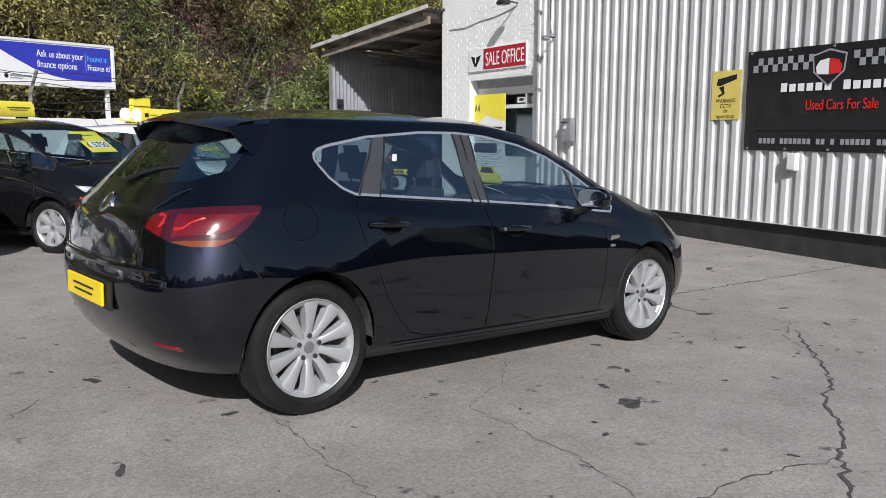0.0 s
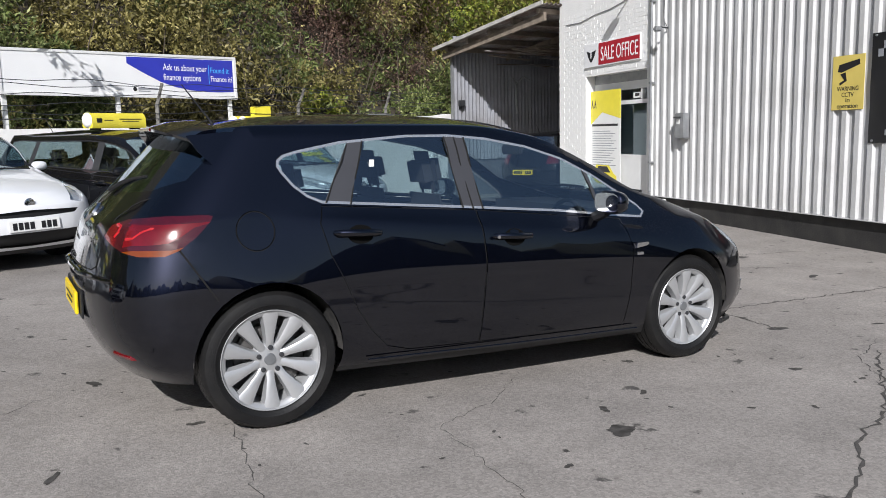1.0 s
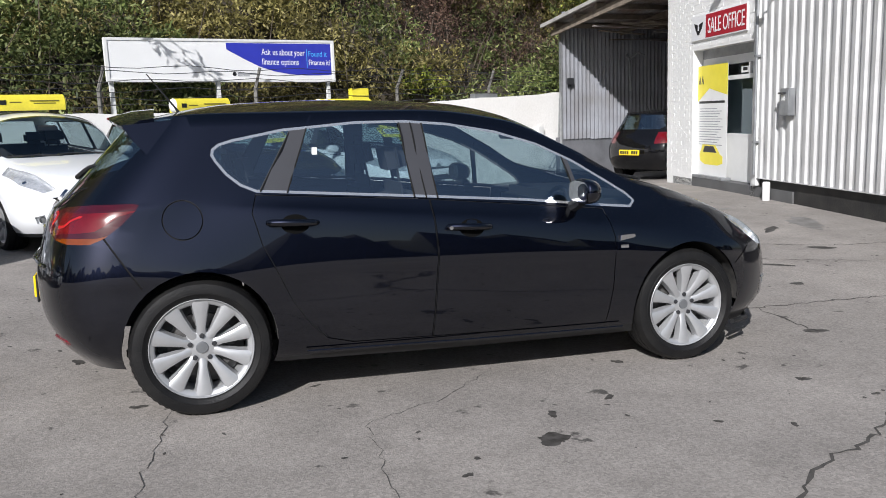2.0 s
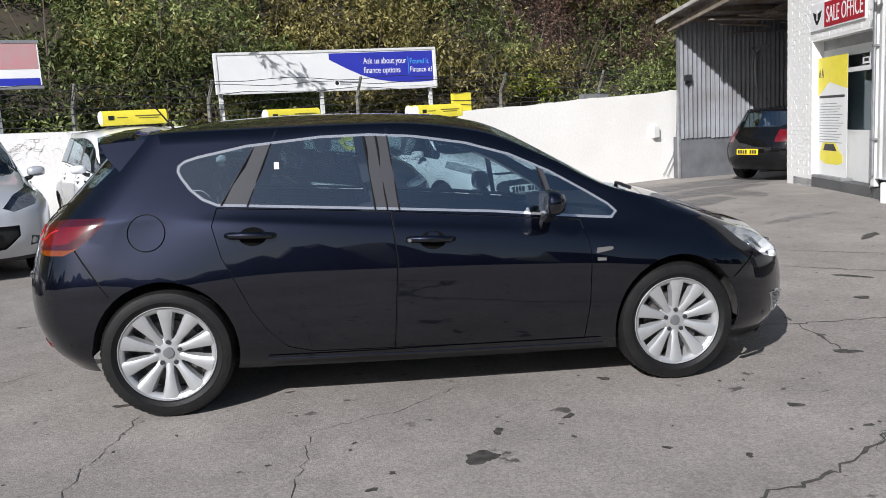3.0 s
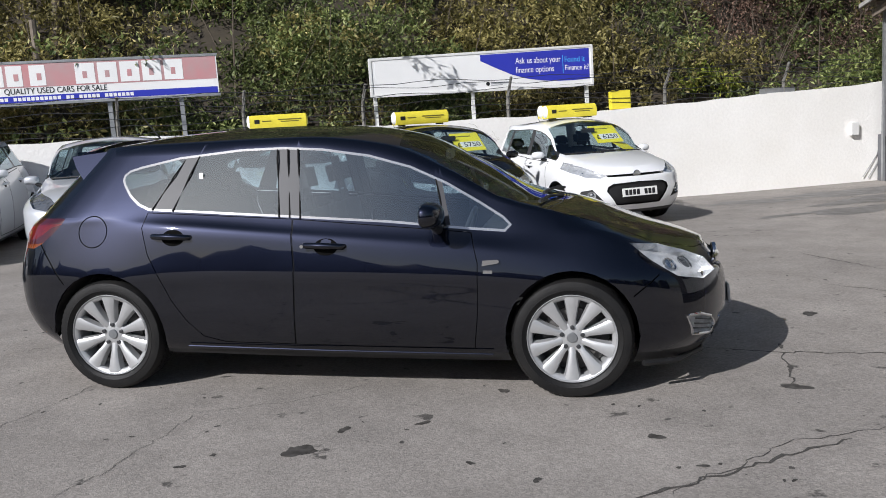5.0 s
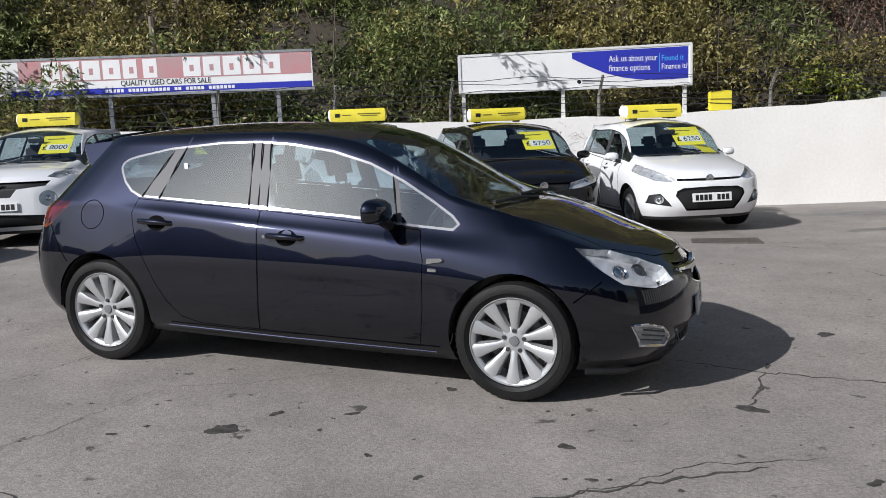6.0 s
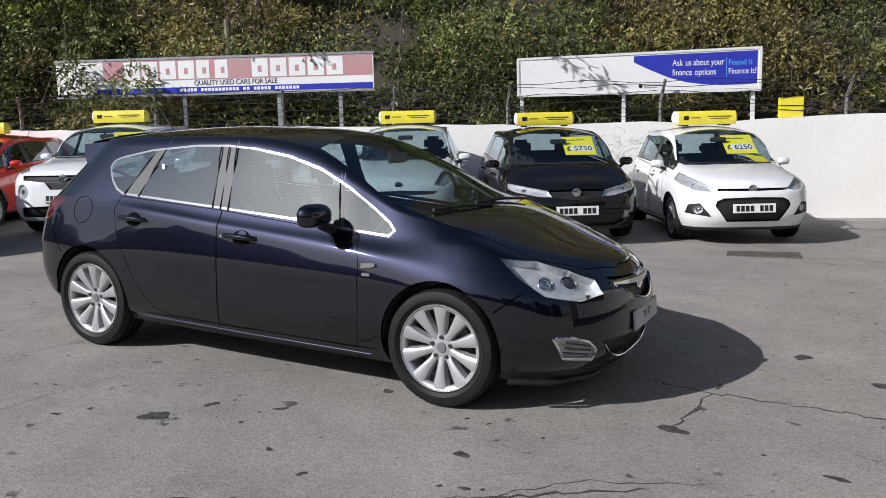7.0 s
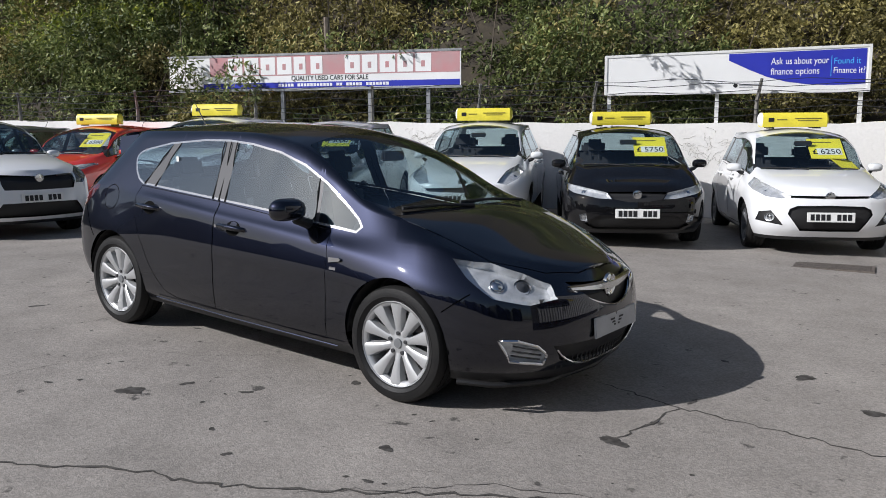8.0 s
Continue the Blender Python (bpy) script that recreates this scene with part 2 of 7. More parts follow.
# ---- cars ----
def body_rows(s):
    """The long lines of a car's right half, from the sill up to the roof rail, as (rear, front, rear corner, front corner, width, height)."""
    xr, xf, W, zn, zb, cowl = s["xr"], s["xf"], s["W"] / 2, s["nose"], s["bonnet"], s["cowl"]
    rw, fw = s["axles"]
    br, bf = s["belt"]
    rz, tail, roof_x, top_x = s["roof"], s["tail"], s["roof_x"], s["screen_x"]

    def wide(k, flare=0.0, taper=0.03):
        return lambda x: W * (k - taper * np.clip(np.abs(x) - 0.9, 0, 9) ** 2) + flare * (np.exp(-((x - rw) / 0.3) ** 2) + np.exp(-((x - fw) / 0.3) ** 2))

    def level(r, m, f):
        return curve([(xr - 0.1, r), (rw, (r + m) / 2), (0, m), (fw, (m + f) / 2), (xf + 0.1, f)])
    belt = curve([(xr, br - 0.03), (rw, br), (-0.3, br * 0.6 + bf * 0.4), (cowl - 0.55, bf + 0.01), (cowl - 0.25, bf - 0.02), (cowl + 0.2, zb - 0.11), (xf - 0.45, zn + 0.03), (xf - 0.2, zn - 0.04), (xf, zn - 0.09)])
    rail = curve([(roof_x - 0.05, tail - 0.03), (roof_x + 0.3, tail + 0.01), (roof_x + 0.7, rz - 0.085), (top_x - 0.55, rz - 0.075), (top_x - 0.1, rz - 0.125), (top_x + 0.3, rz - 0.28),
                  (cowl - 0.22, zb + 0.05), (cowl + 0.02, zb - 0.01), (xf - 0.45, zn + 0.07), (xf - 0.22, zn + 0.01), (xf, zn - 0.06)])
    ridge = curve([(roof_x - 0.05, tail - 0.03), (roof_x + 0.5, rz - 0.025), (roof_x + 1.1, rz), (top_x - 0.3, rz - 0.015), (top_x, rz - 0.065), ((top_x + cowl) / 2, (rz + zb) / 2 - 0.02),
                   (cowl - 0.06, zb + 0.035), (cowl + 0.12, zb + 0.01), (xf - 0.45, zn + 0.10), (xf - 0.22, zn + 0.03), (xf, zn - 0.06)])
    rail_w = curve([(roof_x, W * 0.66), (roof_x + 0.8, W * 0.70), (top_x - 0.2, W * 0.70), (top_x + 0.4, W * 0.76), (cowl - 0.2, W * 0.80), (cowl + 0.15, W * 0.76), (xf - 0.3, W * 0.62)])
    belt_w = curve([(xr, W * 0.90), (rw, W * 0.895), (0, W * 0.90), (cowl - 0.3, W * 0.89), (fw + 0.1, W * 0.87), (xf - 0.2, W * 0.82)])
    sh = s.get("shoulder", (br - 0.13, bf - 0.11))

    def shoulder_w(x):
        return wide(0.968)(x) - 0.024 * np.exp(-((x - rw) / 0.38) ** 2)
    rows = [
        (xr + 0.16, xf - 0.12, 0.40, 0.62, wide(0.90), level(s["skirt"][0], 0.19, s["skirt"][1])),
        (xr + 0.08, xf - 0.03, 0.40, 0.66, wide(0.955, 0.012), level(s["skirt"][0] + 0.09, 0.27, s["skirt"][1] + 0.12)),
        (xr + 0.02, xf, 0.42, 0.70, wide(0.985, 0.02), level(0.46, 0.42, 0.40)),
        (xr, xf - 0.005, 0.44, 0.74, wide(0.995, 0.018), level(0.60, 0.58, 0.52)),
        (xr + 0.01, xf - 0.03, 0.46, 0.78, wide(1.0, 0.010), level(0.72, 0.70, zn - 0.14)),
        (xr + 0.07, xf - 0.06, 0.48, 0.82, shoulder_w, curve([(xr, sh[0] - 0.02), (rw, sh[0]), (0, (sh[0] + sh[1]) / 2), (fw - 0.3, sh[1]), (xf - 0.4, zn - 0.05), (xf, zn - 0.12)])),
        (xr + 0.16, xf - 0.09, 0.50, 0.86, belt_w, belt),
        (roof_x, xf - 0.13, 0.42, 0.88, rail_w, rail),
    ]
    return rows, ridge


def body_grid(s, sub, ns):
    rows, ridge = body_rows(s)
    nr, nf = max(8, ns // 7), max(9, ns // 6)
    lines = []
    for xr, xf, cr, cf, wf, zf in rows:
        a, b = np.linspace(0, math.pi / 2, nr), np.linspace(math.pi / 2, 0, nf)
        e, g = 2 / 2.9, 2 / s.get("front_power", 2.35)
        cf *= s.get("front_corner", 1.0)
        x = np.concatenate([xr + cr * (1 - np.clip(np.cos(a), 0, 1) ** e), np.linspace(xr + cr, xf - cf, ns + 2)[1:-1], xf - cf * (1 - np.clip(np.cos(b), 0, 1) ** g)])
        y = np.concatenate([np.sin(a) ** e, np.ones(ns), np.sin(b) ** g]) * wf(x)
        lines.append(np.stack([x, -y, zf(x)], 1))
    L = np.array(lines)
    out = []
    n = len(L)
    for i in range(n - 1):
        p0, p1, p2, p3 = L[max(i - 1, 0)], L[i], L[i + 1], L[min(i + 2, n - 1)]
        if i == n - 2:
            p3 = 2 * p2 - p1
        m1, m2 = (p2 - p0) / 2, (p3 - p1) / 2
        for u in (k / sub for k in range(sub)):
            straight = p1 + (p2 - p1) * u
            bent = (2 * u ** 3 - 3 * u * u + 1) * p1 + (u ** 3 - 2 * u * u + u) * m1 + (3 * u * u - 2 * u ** 3) * p2 + (u ** 3 - u * u) * m2
            w = 0.25 if i == n - 2 else 0.85
            out.append(straight * (1 - w) + bent * w)
    top = L[-1]
    out.append(top)
    for f in np.linspace(0, 1, sub * 2 + 1)[1:]:
        p = top.copy()
        p[:, 1] *= 1 - f
        p[:, 2] += (ridge(p[:, 0]) - p[:, 2]) * (1 - (1 - f) ** 2)
        out.append(p)
    return np.array(out)


def wheel(parent, at, r, rim_r, spokes, alloy, side, width=0.215, bolts=True, name="wheel"):
    """A wheel with tyre, rim, brake disc and centre cap; its face looks to side (-1: the car's right)."""
    w = new(name)
    w.parent = parent
    w.location = at
    h = width / 2
    bm = lathe(bmesh.new(), [(rim_r + 0.002, -h * 0.86), (rim_r + 0.012, -h * 0.98), (r * 0.80, -h * 1.03), (r * 0.806, -h * 1.055), (r * 0.815, -h * 1.055), (r * 0.82, -h * 1.035), (r * 0.87, -h * 1.03), (r * 0.94, -h * 0.97), (r * 0.985, -h * 0.8), (r, -h * 0.55), (r, -h * 0.47), (r - 0.008, -h * 0.46), (r - 0.008, -h * 0.38), (r, -h * 0.37), (r, -h * 0.05), (r - 0.008, -h * 0.04), (r - 0.008, h * 0.04), (r, h * 0.05), (r, h * 0.37), (r - 0.008, h * 0.38), (r - 0.008, h * 0.46), (r, h * 0.47), (r, h * 0.55), (r * 0.985, h * 0.8), (r * 0.94, h * 0.97), (r * 0.87, h * 1.03), (r * 0.82, h * 1.035), (r * 0.815, h * 1.055), (r * 0.806, h * 1.055), (r * 0.80, h * 1.03), (rim_r + 0.012, h * 0.98), (rim_r + 0.002, h * 0.86)], 120 if bolts else 48, closed=True)
    # tread blocks: every other pair of segments of the shoulders stands lower
    for v in bm.verts:
        rr = math.hypot(v.co.x, v.co.z)
        if rr > r * 0.955 and abs(v.co.y) > h * 0.3:
            k = round(math.atan2(v.co.z, v.co.x) / math.tau * 120) + (1 if v.co.y > 0 else 0)
            if k % 2 == 0:
                q = 1 - 0.0045 / rr
                v.co.x, v.co.z = v.co.x * q, v.co.z * q
    part("tyre", bm, RUBBER, w, smooth=True)
    f = side
    bm = lathe(bmesh.new(), [(rim_r + 0.004, f * h * 0.90), (rim_r + 0.001, f * h * 0.93), (rim_r - 0.006, f * h * 0.86), (rim_r - 0.014, f * h * 0.5), (rim_r - 0.024, f * h * 0.3), (rim_r - 0.03, -f * h * 0.8)], 48, closed=False)
    for fc in [x for x in bm.faces if len(x.verts) > 4]:
        bm.faces.remove(fc)
    step = math.tau / spokes
    for k in range(spokes):
        a0 = k * step
        prof = [(0.045, 0.36, 0.60), (rim_r * 0.40, 0.305, 0.72), (rim_r * 0.70, 0.27, 0.84), (rim_r - 0.010, 0.285, 0.88)]
        rings = []
        for rr, fr, hh in prof:
            wdt = fr * step * rr * (1.0 if rr > 0.08 else 2.0)
            ring = [(-wdt * 1.25, hh - 0.42), (-wdt, hh - 0.06), (-wdt * 0.55, hh), (wdt * 0.55, hh), (wdt, hh - 0.06), (wdt * 1.25, hh - 0.42)]
            rings.append([bm.verts.new(Matrix.Rotation(a0, 3, "Y") @ Vector((u, f * h * v, rr))) for u, v in ring])
        for ra, rb in zip(rings, rings[1:]):
            for i in range(6):
                bm.faces.new((ra[i], ra[(i + 1) % 6], rb[(i + 1) % 6], rb[i]))
    lathe(bm, [(rim_r * 0.885, f * h * 0.60), (rim_r * 0.89, f * h * 0.74), (rim_r * 0.92, f * h * 0.81), (rim_r - 0.006, f * h * 0.87), (rim_r - 0.008, f * h * 0.70)], 48, closed=True)
    lathe(bm, [(0.0001, f * h * 0.62), (0.058, f * h * 0.62), (0.075, f * h * 0.56), (0.085, f * h * 0.2)], 30)
    part("rim", bm, alloy, w, smooth=True)
    part("brake_disc", lathe(bmesh.new(), [(0.0001, f * 0.01), (rim_r * 0.66, f * 0.01), (rim_r * 0.66, -f * 0.02), (rim_r - 0.035, -f * 0.03), (rim_r - 0.035, -f * 0.08)], 30), DISC if bolts else UNDER, w)
    bm = lathe(bmesh.new(), [(0.0001, f * h * 0.70), (0.026, f * h * 0.69), (0.03, f * h * 0.60)], 20)
    if bolts:
        for k in range(5):
            a = k * math.tau / 5 + 0.3
            # bolts coloured black to paint the shade of their recesses
            part("wheel_bolt", lathe(bmesh.new(), [(0.0001, f * h * 0.71), (0.009, f * h * 0.71), (0.012, f * h * 0.70), (0.012, f * h * 0.5)], 10, center=(0.058 * math.cos(a), 0, 0.058 * math.sin(a))), SATIN, w)
    part("centre_cap", bm, DARK_ALLOY, w, smooth=True)
    return w


def seat(bm, x, y, wide=0.5, lean=12, z=0.42):
    """A car seat with cushion, backrest and headrest."""
    box(bm, x - 0.05, x + 0.47, y - wide / 2, y + wide / 2, z - 0.14, z + 0.06, bevel=0.04)
    m = Matrix.Translation((x, y, z)) @ Matrix.Rotation(radians(-lean), 4, "Y")
    box(bm, -0.10, 0.05, -wide / 2, wide / 2, 0, 0.61, bevel=0.07, m=m)
    return m


def bars(parent, name, m, width, height, n, material, gap=0.25, depth=0.002):
    """Unreadable or withheld writing: a row of plain bars on a plate."""
    step = width / n
    for k in range(n):
        if n >= 7 and k == 4:
            continue
        x = -width / 2 + k * step
        part(name, boxed(x + step * gap / 2, x + step * (1 - gap / 2), -height / 2, height / 2, 0, depth, m=m), material, parent)


def car(s, label, m, group=""):
    """A hatchback from its spec: painted shell with cut-out arches, doors and lamps, glass, seats, wheels, plates and trim."""
    fine = s.get("fine", False)
    top = root(s.get("name", "car"), label, "car", group, m)
    G = body_grid(s, 6 if fine else 3, 110 if fine else 44)
    rows, ridge = body_rows(s)
    belt, rail = rows[6][5], rows[7][5]
    flank = G.reshape(-1, 3)
    flank = flank[flank[:, 1] < -0.3]

    def skin(x, z):
        """How far the flank stands from the middle at x, z."""
        d = (flank[:, 0] - x) ** 2 + (flank[:, 2] - z) ** 2
        k = np.argsort(d)[:4]
        w = 1 / (d[k] + 1e-6)
        return float(-(flank[k, 1] * w).sum() / w.sum())

    nr, nc = G.shape[:2]
    bm = bmesh.new()
    vs = [[bm.verts.new(G[i, j]) for j in range(nc)] for i in range(nr)]
    for i in range(nr - 1):
        for j in range(nc - 1):
            bm.faces.new((vs[i][j], vs[i][j + 1], vs[i + 1][j + 1], vs[i + 1][j]))
    bmesh.ops.remove_doubles(bm, verts=bm.verts, dist=1e-4)
    rw, fw = s["axles"]
    R = s["tyre"]
    ar = R + (0.024 if fine else 0.045)
    xr, xf = s["xr"], s["xf"]
    side = lambda v: v.y < -0.35
    rear = lambda v: v.x < rw + 0.05
    front = lambda v: v.x > fw - 0.1
    # window outline
    if "loop" in s:
        loop = s["loop"]
    else:
        x0, x1 = s["roof_x"] + s.get("win_r", 0.28), s["cowl"] - 0.12
        xs = np.linspace(x0, x1, 13)
        lo = [(x, float(belt(x)) + 0.025) for x in xs]
        hi = [(x, max(float(belt(x)) + 0.05, float(belt(x)) + 0.86 * (float(rail(x)) - float(belt(x))))) for x in xs[::-1]]
        hi[-1] = (x0 + 0.02, hi[-1][1] - 0.03)
        loop = lo + hi
    outer, inner = grown(loop, 0.0065), grown(loop, -0.0065)
    cut(bm, outer, (0, 2), side)
    cut(bm, inner, (0, 2), side)
    div = s["pillars"]
    for p in div:
        cut(bm, p, (0, 2), side)
    arches = [ellipse(rw, R - 0.005, ar, ar * 1.04, 36), ellipse(fw, R - 0.005, ar, ar * 1.04, 36)]
    for a in arches:
        cut(bm, a, (0, 2), side)
    doors = s["doors"]
    gaps = []
    for d in doors:
        g = grown(d, -0.0045 if fine else -0.009)
        gaps.append(g)
        cut(bm, d, (0, 2), side)
        cut(bm, g, (0, 2), side)
    lamp_f, lamp_r = s["lamp_f"], s["lamp_r"]
    yf, yr = s.get("lamp_in", -0.42), s.get("tail_in", -0.5)
    cut(bm, lamp_f, (0, 2), lambda v: v.x > fw and v.y < yf + 0.1)
    cut(bm, lamp_r, (0, 2), lambda v: v.x < rw and v.y < yr + 0.1)
    cut(bm, [(yf, 0.3), (yf, 1.2)], (1, 2), lambda v: v.x > fw + 0.2, closed=False)
    cut(bm, [(yr, 0.6), (yr, 1.3)], (1, 2), lambda v: v.x < rw - 0.2 and v.z < s["belt"][0] + 0.1, closed=False)
    lamp_b = s.get("lamp_back")
    if lamp_b:
        cut(bm, lamp_b, (1, 2), lambda v: v.x < rw - 0.15 and v.y < -0.3)
        amber = ((-2.3, 0.79), (-1.99, 0.838), (-1.92, 0.856), (-1.82, 0.861), (-1.77, 0.862), (-1.72, 0.874), (-1.66, 0.915), (-1.5, 0.96))
        smoke = ((-2.3, 0.80), (-2.0, 0.848), (-1.92, 0.878), (-1.84, 0.884), (-1.78, 0.892), (-1.73, 0.918), (-1.67, 0.958), (-1.5, 1.0))
        veil = ((-2.3, 0.962), (-1.85, 0.968), (-1.5, 0.985))
        for line in (amber, smoke, veil):
            cut(bm, line, (0, 2), lambda v: v.x < rw - 0.15 and v.y < -0.45, closed=False)
        under = lambda line, x, z: z < float(np.interp(x, [q[0] for q in line], [q[1] for q in line]))
    # windscreen in plan, rear glass and grilles in elevation
    W = s["W"] / 2
    c0, c1 = s["cowl"], s["screen_x"]
    ws = [(c0 + 0.03, 0.2), (c0 + 0.03, 0.0), (c0 + 0.0, -0.35), (c0 - 0.10, -0.60 * W / 0.9), (c0 - 0.30, -0.70 * W / 0.9), (c1 + 0.0, -0.565 * W / 0.9), (c1 - 0.03, -0.3), (c1 - 0.03, 0.2)]
    if not fine:
        ws = [(c0 + 0.03, 0.2), (c0 + 0.03, 0.0), (c0 + 0.0, -0.42 * W), (c0 - 0.09, -0.70 * W), (c0 - 0.24, -0.77 * W), (c1 + 0.0, -0.655 * W), (c1 - 0.03, -0.35 * W), (c1 - 0.03, 0.2)]
    tops = lambda v: v.z > s["bonnet"] - 0.12 and v.x > c1 - 0.4
    cut(bm, ws, (0, 1), tops)
    rg = s["rear_glass"]
    cut(bm, rg, (1, 2), lambda v: v.x < s["roof_x"] + 0.25 and v.y > -0.75)
    noses = s.get("noses", [])
    for _, poly in noses:
        cut(bm, poly, (1, 2), lambda v: v.x > fw + 0.05)
    bon = s.get("shut")
    if bon:
        bon2 = grown(bon, -0.006)
        cut(bm, bon, (0, 1), lambda v: v.z > s["nose"] - 0.1 and v.x > 0.6)
        cut(bm, bon2, (0, 1), lambda v: v.z > s["nose"] - 0.1 and v.x > 0.6)
    extra = s.get("seams", [])
    for poly in extra:
        cut(bm, poly, (0, 2), side)
    flap = s.get("flap")
    if flap:
        cut(bm, ellipse(*flap), (0, 2), side)
        cut(bm, ellipse(flap[0], flap[1], flap[2] - 0.006, flap[3] - 0.006), (0, 2), side)
    cut(bm, [(xr - 1, s["cladding"]), (xf + 1, s["cladding"])], (0, 2), lambda v: True, closed=False)
    bm.normal_update()

    groups = {}
    for f in bm.faces:
        c = f.calc_center_median()
        x, y, z = c
        key = "body"
        if y < -0.35 and (inside(arches[0], x, z) or inside(arches[1], x, z)):
            continue
        if y < -0.35 and inside(outer, x, z):
            if not inside(inner, x, z):
                key = "window_trim"
            else:
                key = "glass_0"
                n = 0
                for i, p in enumerate(div):
                    if inside(p, x, z):
                        key = "pillar_%d" % i
                        break
                    if x < sum(q[0] for q in p) / len(p):
                        n += 1
                if not key.startswith("pillar"):
                    key = "side_window_%d" % n
        elif z > s["bonnet"] - 0.12 and x > c1 - 0.4 and inside(ws, x, y):
            key = "windscreen"
        elif x < s["roof_x"] + 0.25 and y > -0.75 and f.normal.x < -0.2 and inside(rg, y, z):
            key = "rear_window"
        elif x > fw and y < yf and inside(lamp_f, x, z):
            key = "headlight"
        elif x < rw and y < yr and inside(lamp_r, x, z) and (not lamp_b or inside(lamp_b, y, z)):
            key = "tail_light" if not lamp_b else "indicator_lens" if under(amber, x, z) and y < -0.6 else "smoked_lens" if under(smoke, x, z) or not under(veil, x, z) or -0.66 < y < -0.63 else "tail_light"
        else:
            for nm, poly in noses:
                if x > fw + 0.05 and inside(poly, y, z):
                    key = nm
                    break
            else:
                if bon and z > s["nose"] - 0.1 and x > 0.6 and inside(bon, x, y) and f.normal.z > 0.2:
                    key = "bonnet" if inside(bon2, x, y) else "panel_gap"
                elif y < -0.35:
                    for i, d in enumerate(doors):
                        if inside(d, x, z):
                            key = "door_%d" % i if inside(gaps[i], x, z) else "panel_gap"
                            break
                    else:
                        if flap and inside(ellipse(*flap), x, z):
                            key = "fuel_flap" if inside(ellipse(flap[0], flap[1], flap[2] - 0.006, flap[3] - 0.006), x, z) else "panel_gap"
                        elif any(inside(p, x, z) for p in extra):
                            key = "panel_gap"
                if key == "body" and z < s["cladding"]:
                    key = "skirt"
        groups.setdefault(key, []).append(f)

    looks = {"body": s["paint"], "skirt": s.get("skirt_mat", PLASTIC), "window_trim": s.get("trim", PLASTIC), "windscreen": SCREEN, "rear_window": GLASS, "headlight": CLEAR,
             "tail_light": TAIL_RED, "indicator_lens": AMBER, "smoked_lens": TAIL_DARK, "panel_gap": SEAM, "fuel_flap": s["paint"], "bonnet": s["paint"], "grille": PLASTIC, "lower_grille": PLASTIC, "fog_light": CLEAR, "fog_bezel": PLASTIC}
    both = ("body", "windscreen", "rear_window", "bonnet", "skirt", "grille", "lower_grille")
    for key, faces in groups.items():
        look_mat = looks.get(key) or (s["paint"] if key.startswith("door") else (PILLAR if fine else SATIN) if key.startswith("pillar") else GLASS)
        nm = key.rsplit("_", 1)[0] if key[-1].isdigit() else key
        sink = {"grille": 0.03, "lower_grille": 0.03, "panel_gap": 0.006, "fog_bezel": 0.012}.get(key, 0)
        index, co, no, fs = {}, [], [], []
        for f in faces:
            ids = []
            for v in f.verts:
                if v not in index:
                    index[v] = len(co)
                    co.append(v.co - v.normal * sink)
                    no.append(v.normal.copy())
                ids.append(index[v])
            fs.append(ids)

        def make(sets, parent_label=""):
            P, N, F = [], [], []
            for flip in sets:
                k = len(P)
                P += [(p.x, p.y * flip, p.z) for p in co]
                N += [(p.x, p.y * flip, p.z) for p in no]
                F += [[k + i for i in (ids if flip > 0 else ids[::-1])] for ids in fs]
            mesh = bpy.data.meshes.new(nm)
            mesh.from_pydata(P, [], F)
            mesh.shade_smooth()
            mesh.normals_split_custom_set_from_vertices(N)
            return link(nm, mesh, look_mat, top)
        if key in both:
            made = [make((1, -1))]
        else:
            made = [make((1,)), make((-1,))]
        for ob in made:
            if key in ("windscreen", "rear_window", "headlight", "fog_light") or key.startswith("side_window"):
                ob.visible_shadow = False
        if key in ("headlight", "fog_light"):
            for ob, flip in zip(made, (1, -1)):
                d = (0.05 if fine else 0.035) if key == "headlight" else 0.025
                mesh = bpy.data.meshes.new("reflector")
                sides = {}
                for ids in fs:
                    for a, b in zip(ids, ids[1:] + ids[:1]):
                        sides[(a, b)] = sides.get((a, b), 0) + 1
                k0 = len(co)
                deep = [(p.x - n.x * d, (p.y - n.y * d) * flip, p.z - n.z * d) for p, n in zip(co, no)]
                lip = [(p.x - n.x * 0.002, (p.y - n.y * 0.002) * flip, p.z - n.z * 0.002) for p, n in zip(co, no)]
                wall_faces = [(a, b, k0 + b, k0 + a) for a, b in sides if (b, a) not in sides]
                mesh.from_pydata(deep + lip, [], [ids if flip > 0 else ids[::-1] for ids in fs] + wall_faces)
                link("reflector", mesh, s.get("lamp_mat", LAMP_IN), ob)
                mid = sum((Vector(p) for p in co), Vector()) / len(co)
                nn = sum((Vector(p) for p in no), Vector()).normalized()
                spots = (((0.07, 0.0, 0.046), (-0.07, 0.012, 0.040)) if fine else ((0.03, -0.02, 0.042), (-0.08, 0.015, 0.035))) if key == "headlight" else () if fine else ((0, 0, 0.035),)
                for k, (du, dz, rr) in enumerate(spots):
                    q = mid + Vector((-nn.y, nn.x, 0)).normalized() * du + Vector((0, 0, dz)) - nn * (d * 0.95)
                    ax = Vector((nn.x, nn.y * flip, nn.z))
                    bl = lathe(bmesh.new(), [(0.0001, 0.018), (rr * 0.7, 0.012), (rr * 0.86, 0.004), (rr, 0.012), (rr * 1.08, 0.004), (rr * 1.1, -0.02)], 20, axis="Z")
                    bmesh.ops.transform(bl, matrix=Matrix.Translation((q.x, q.y * flip, q.z)) @ ax.to_track_quat("Z", "Y").to_matrix().to_4x4(), verts=bl.verts)
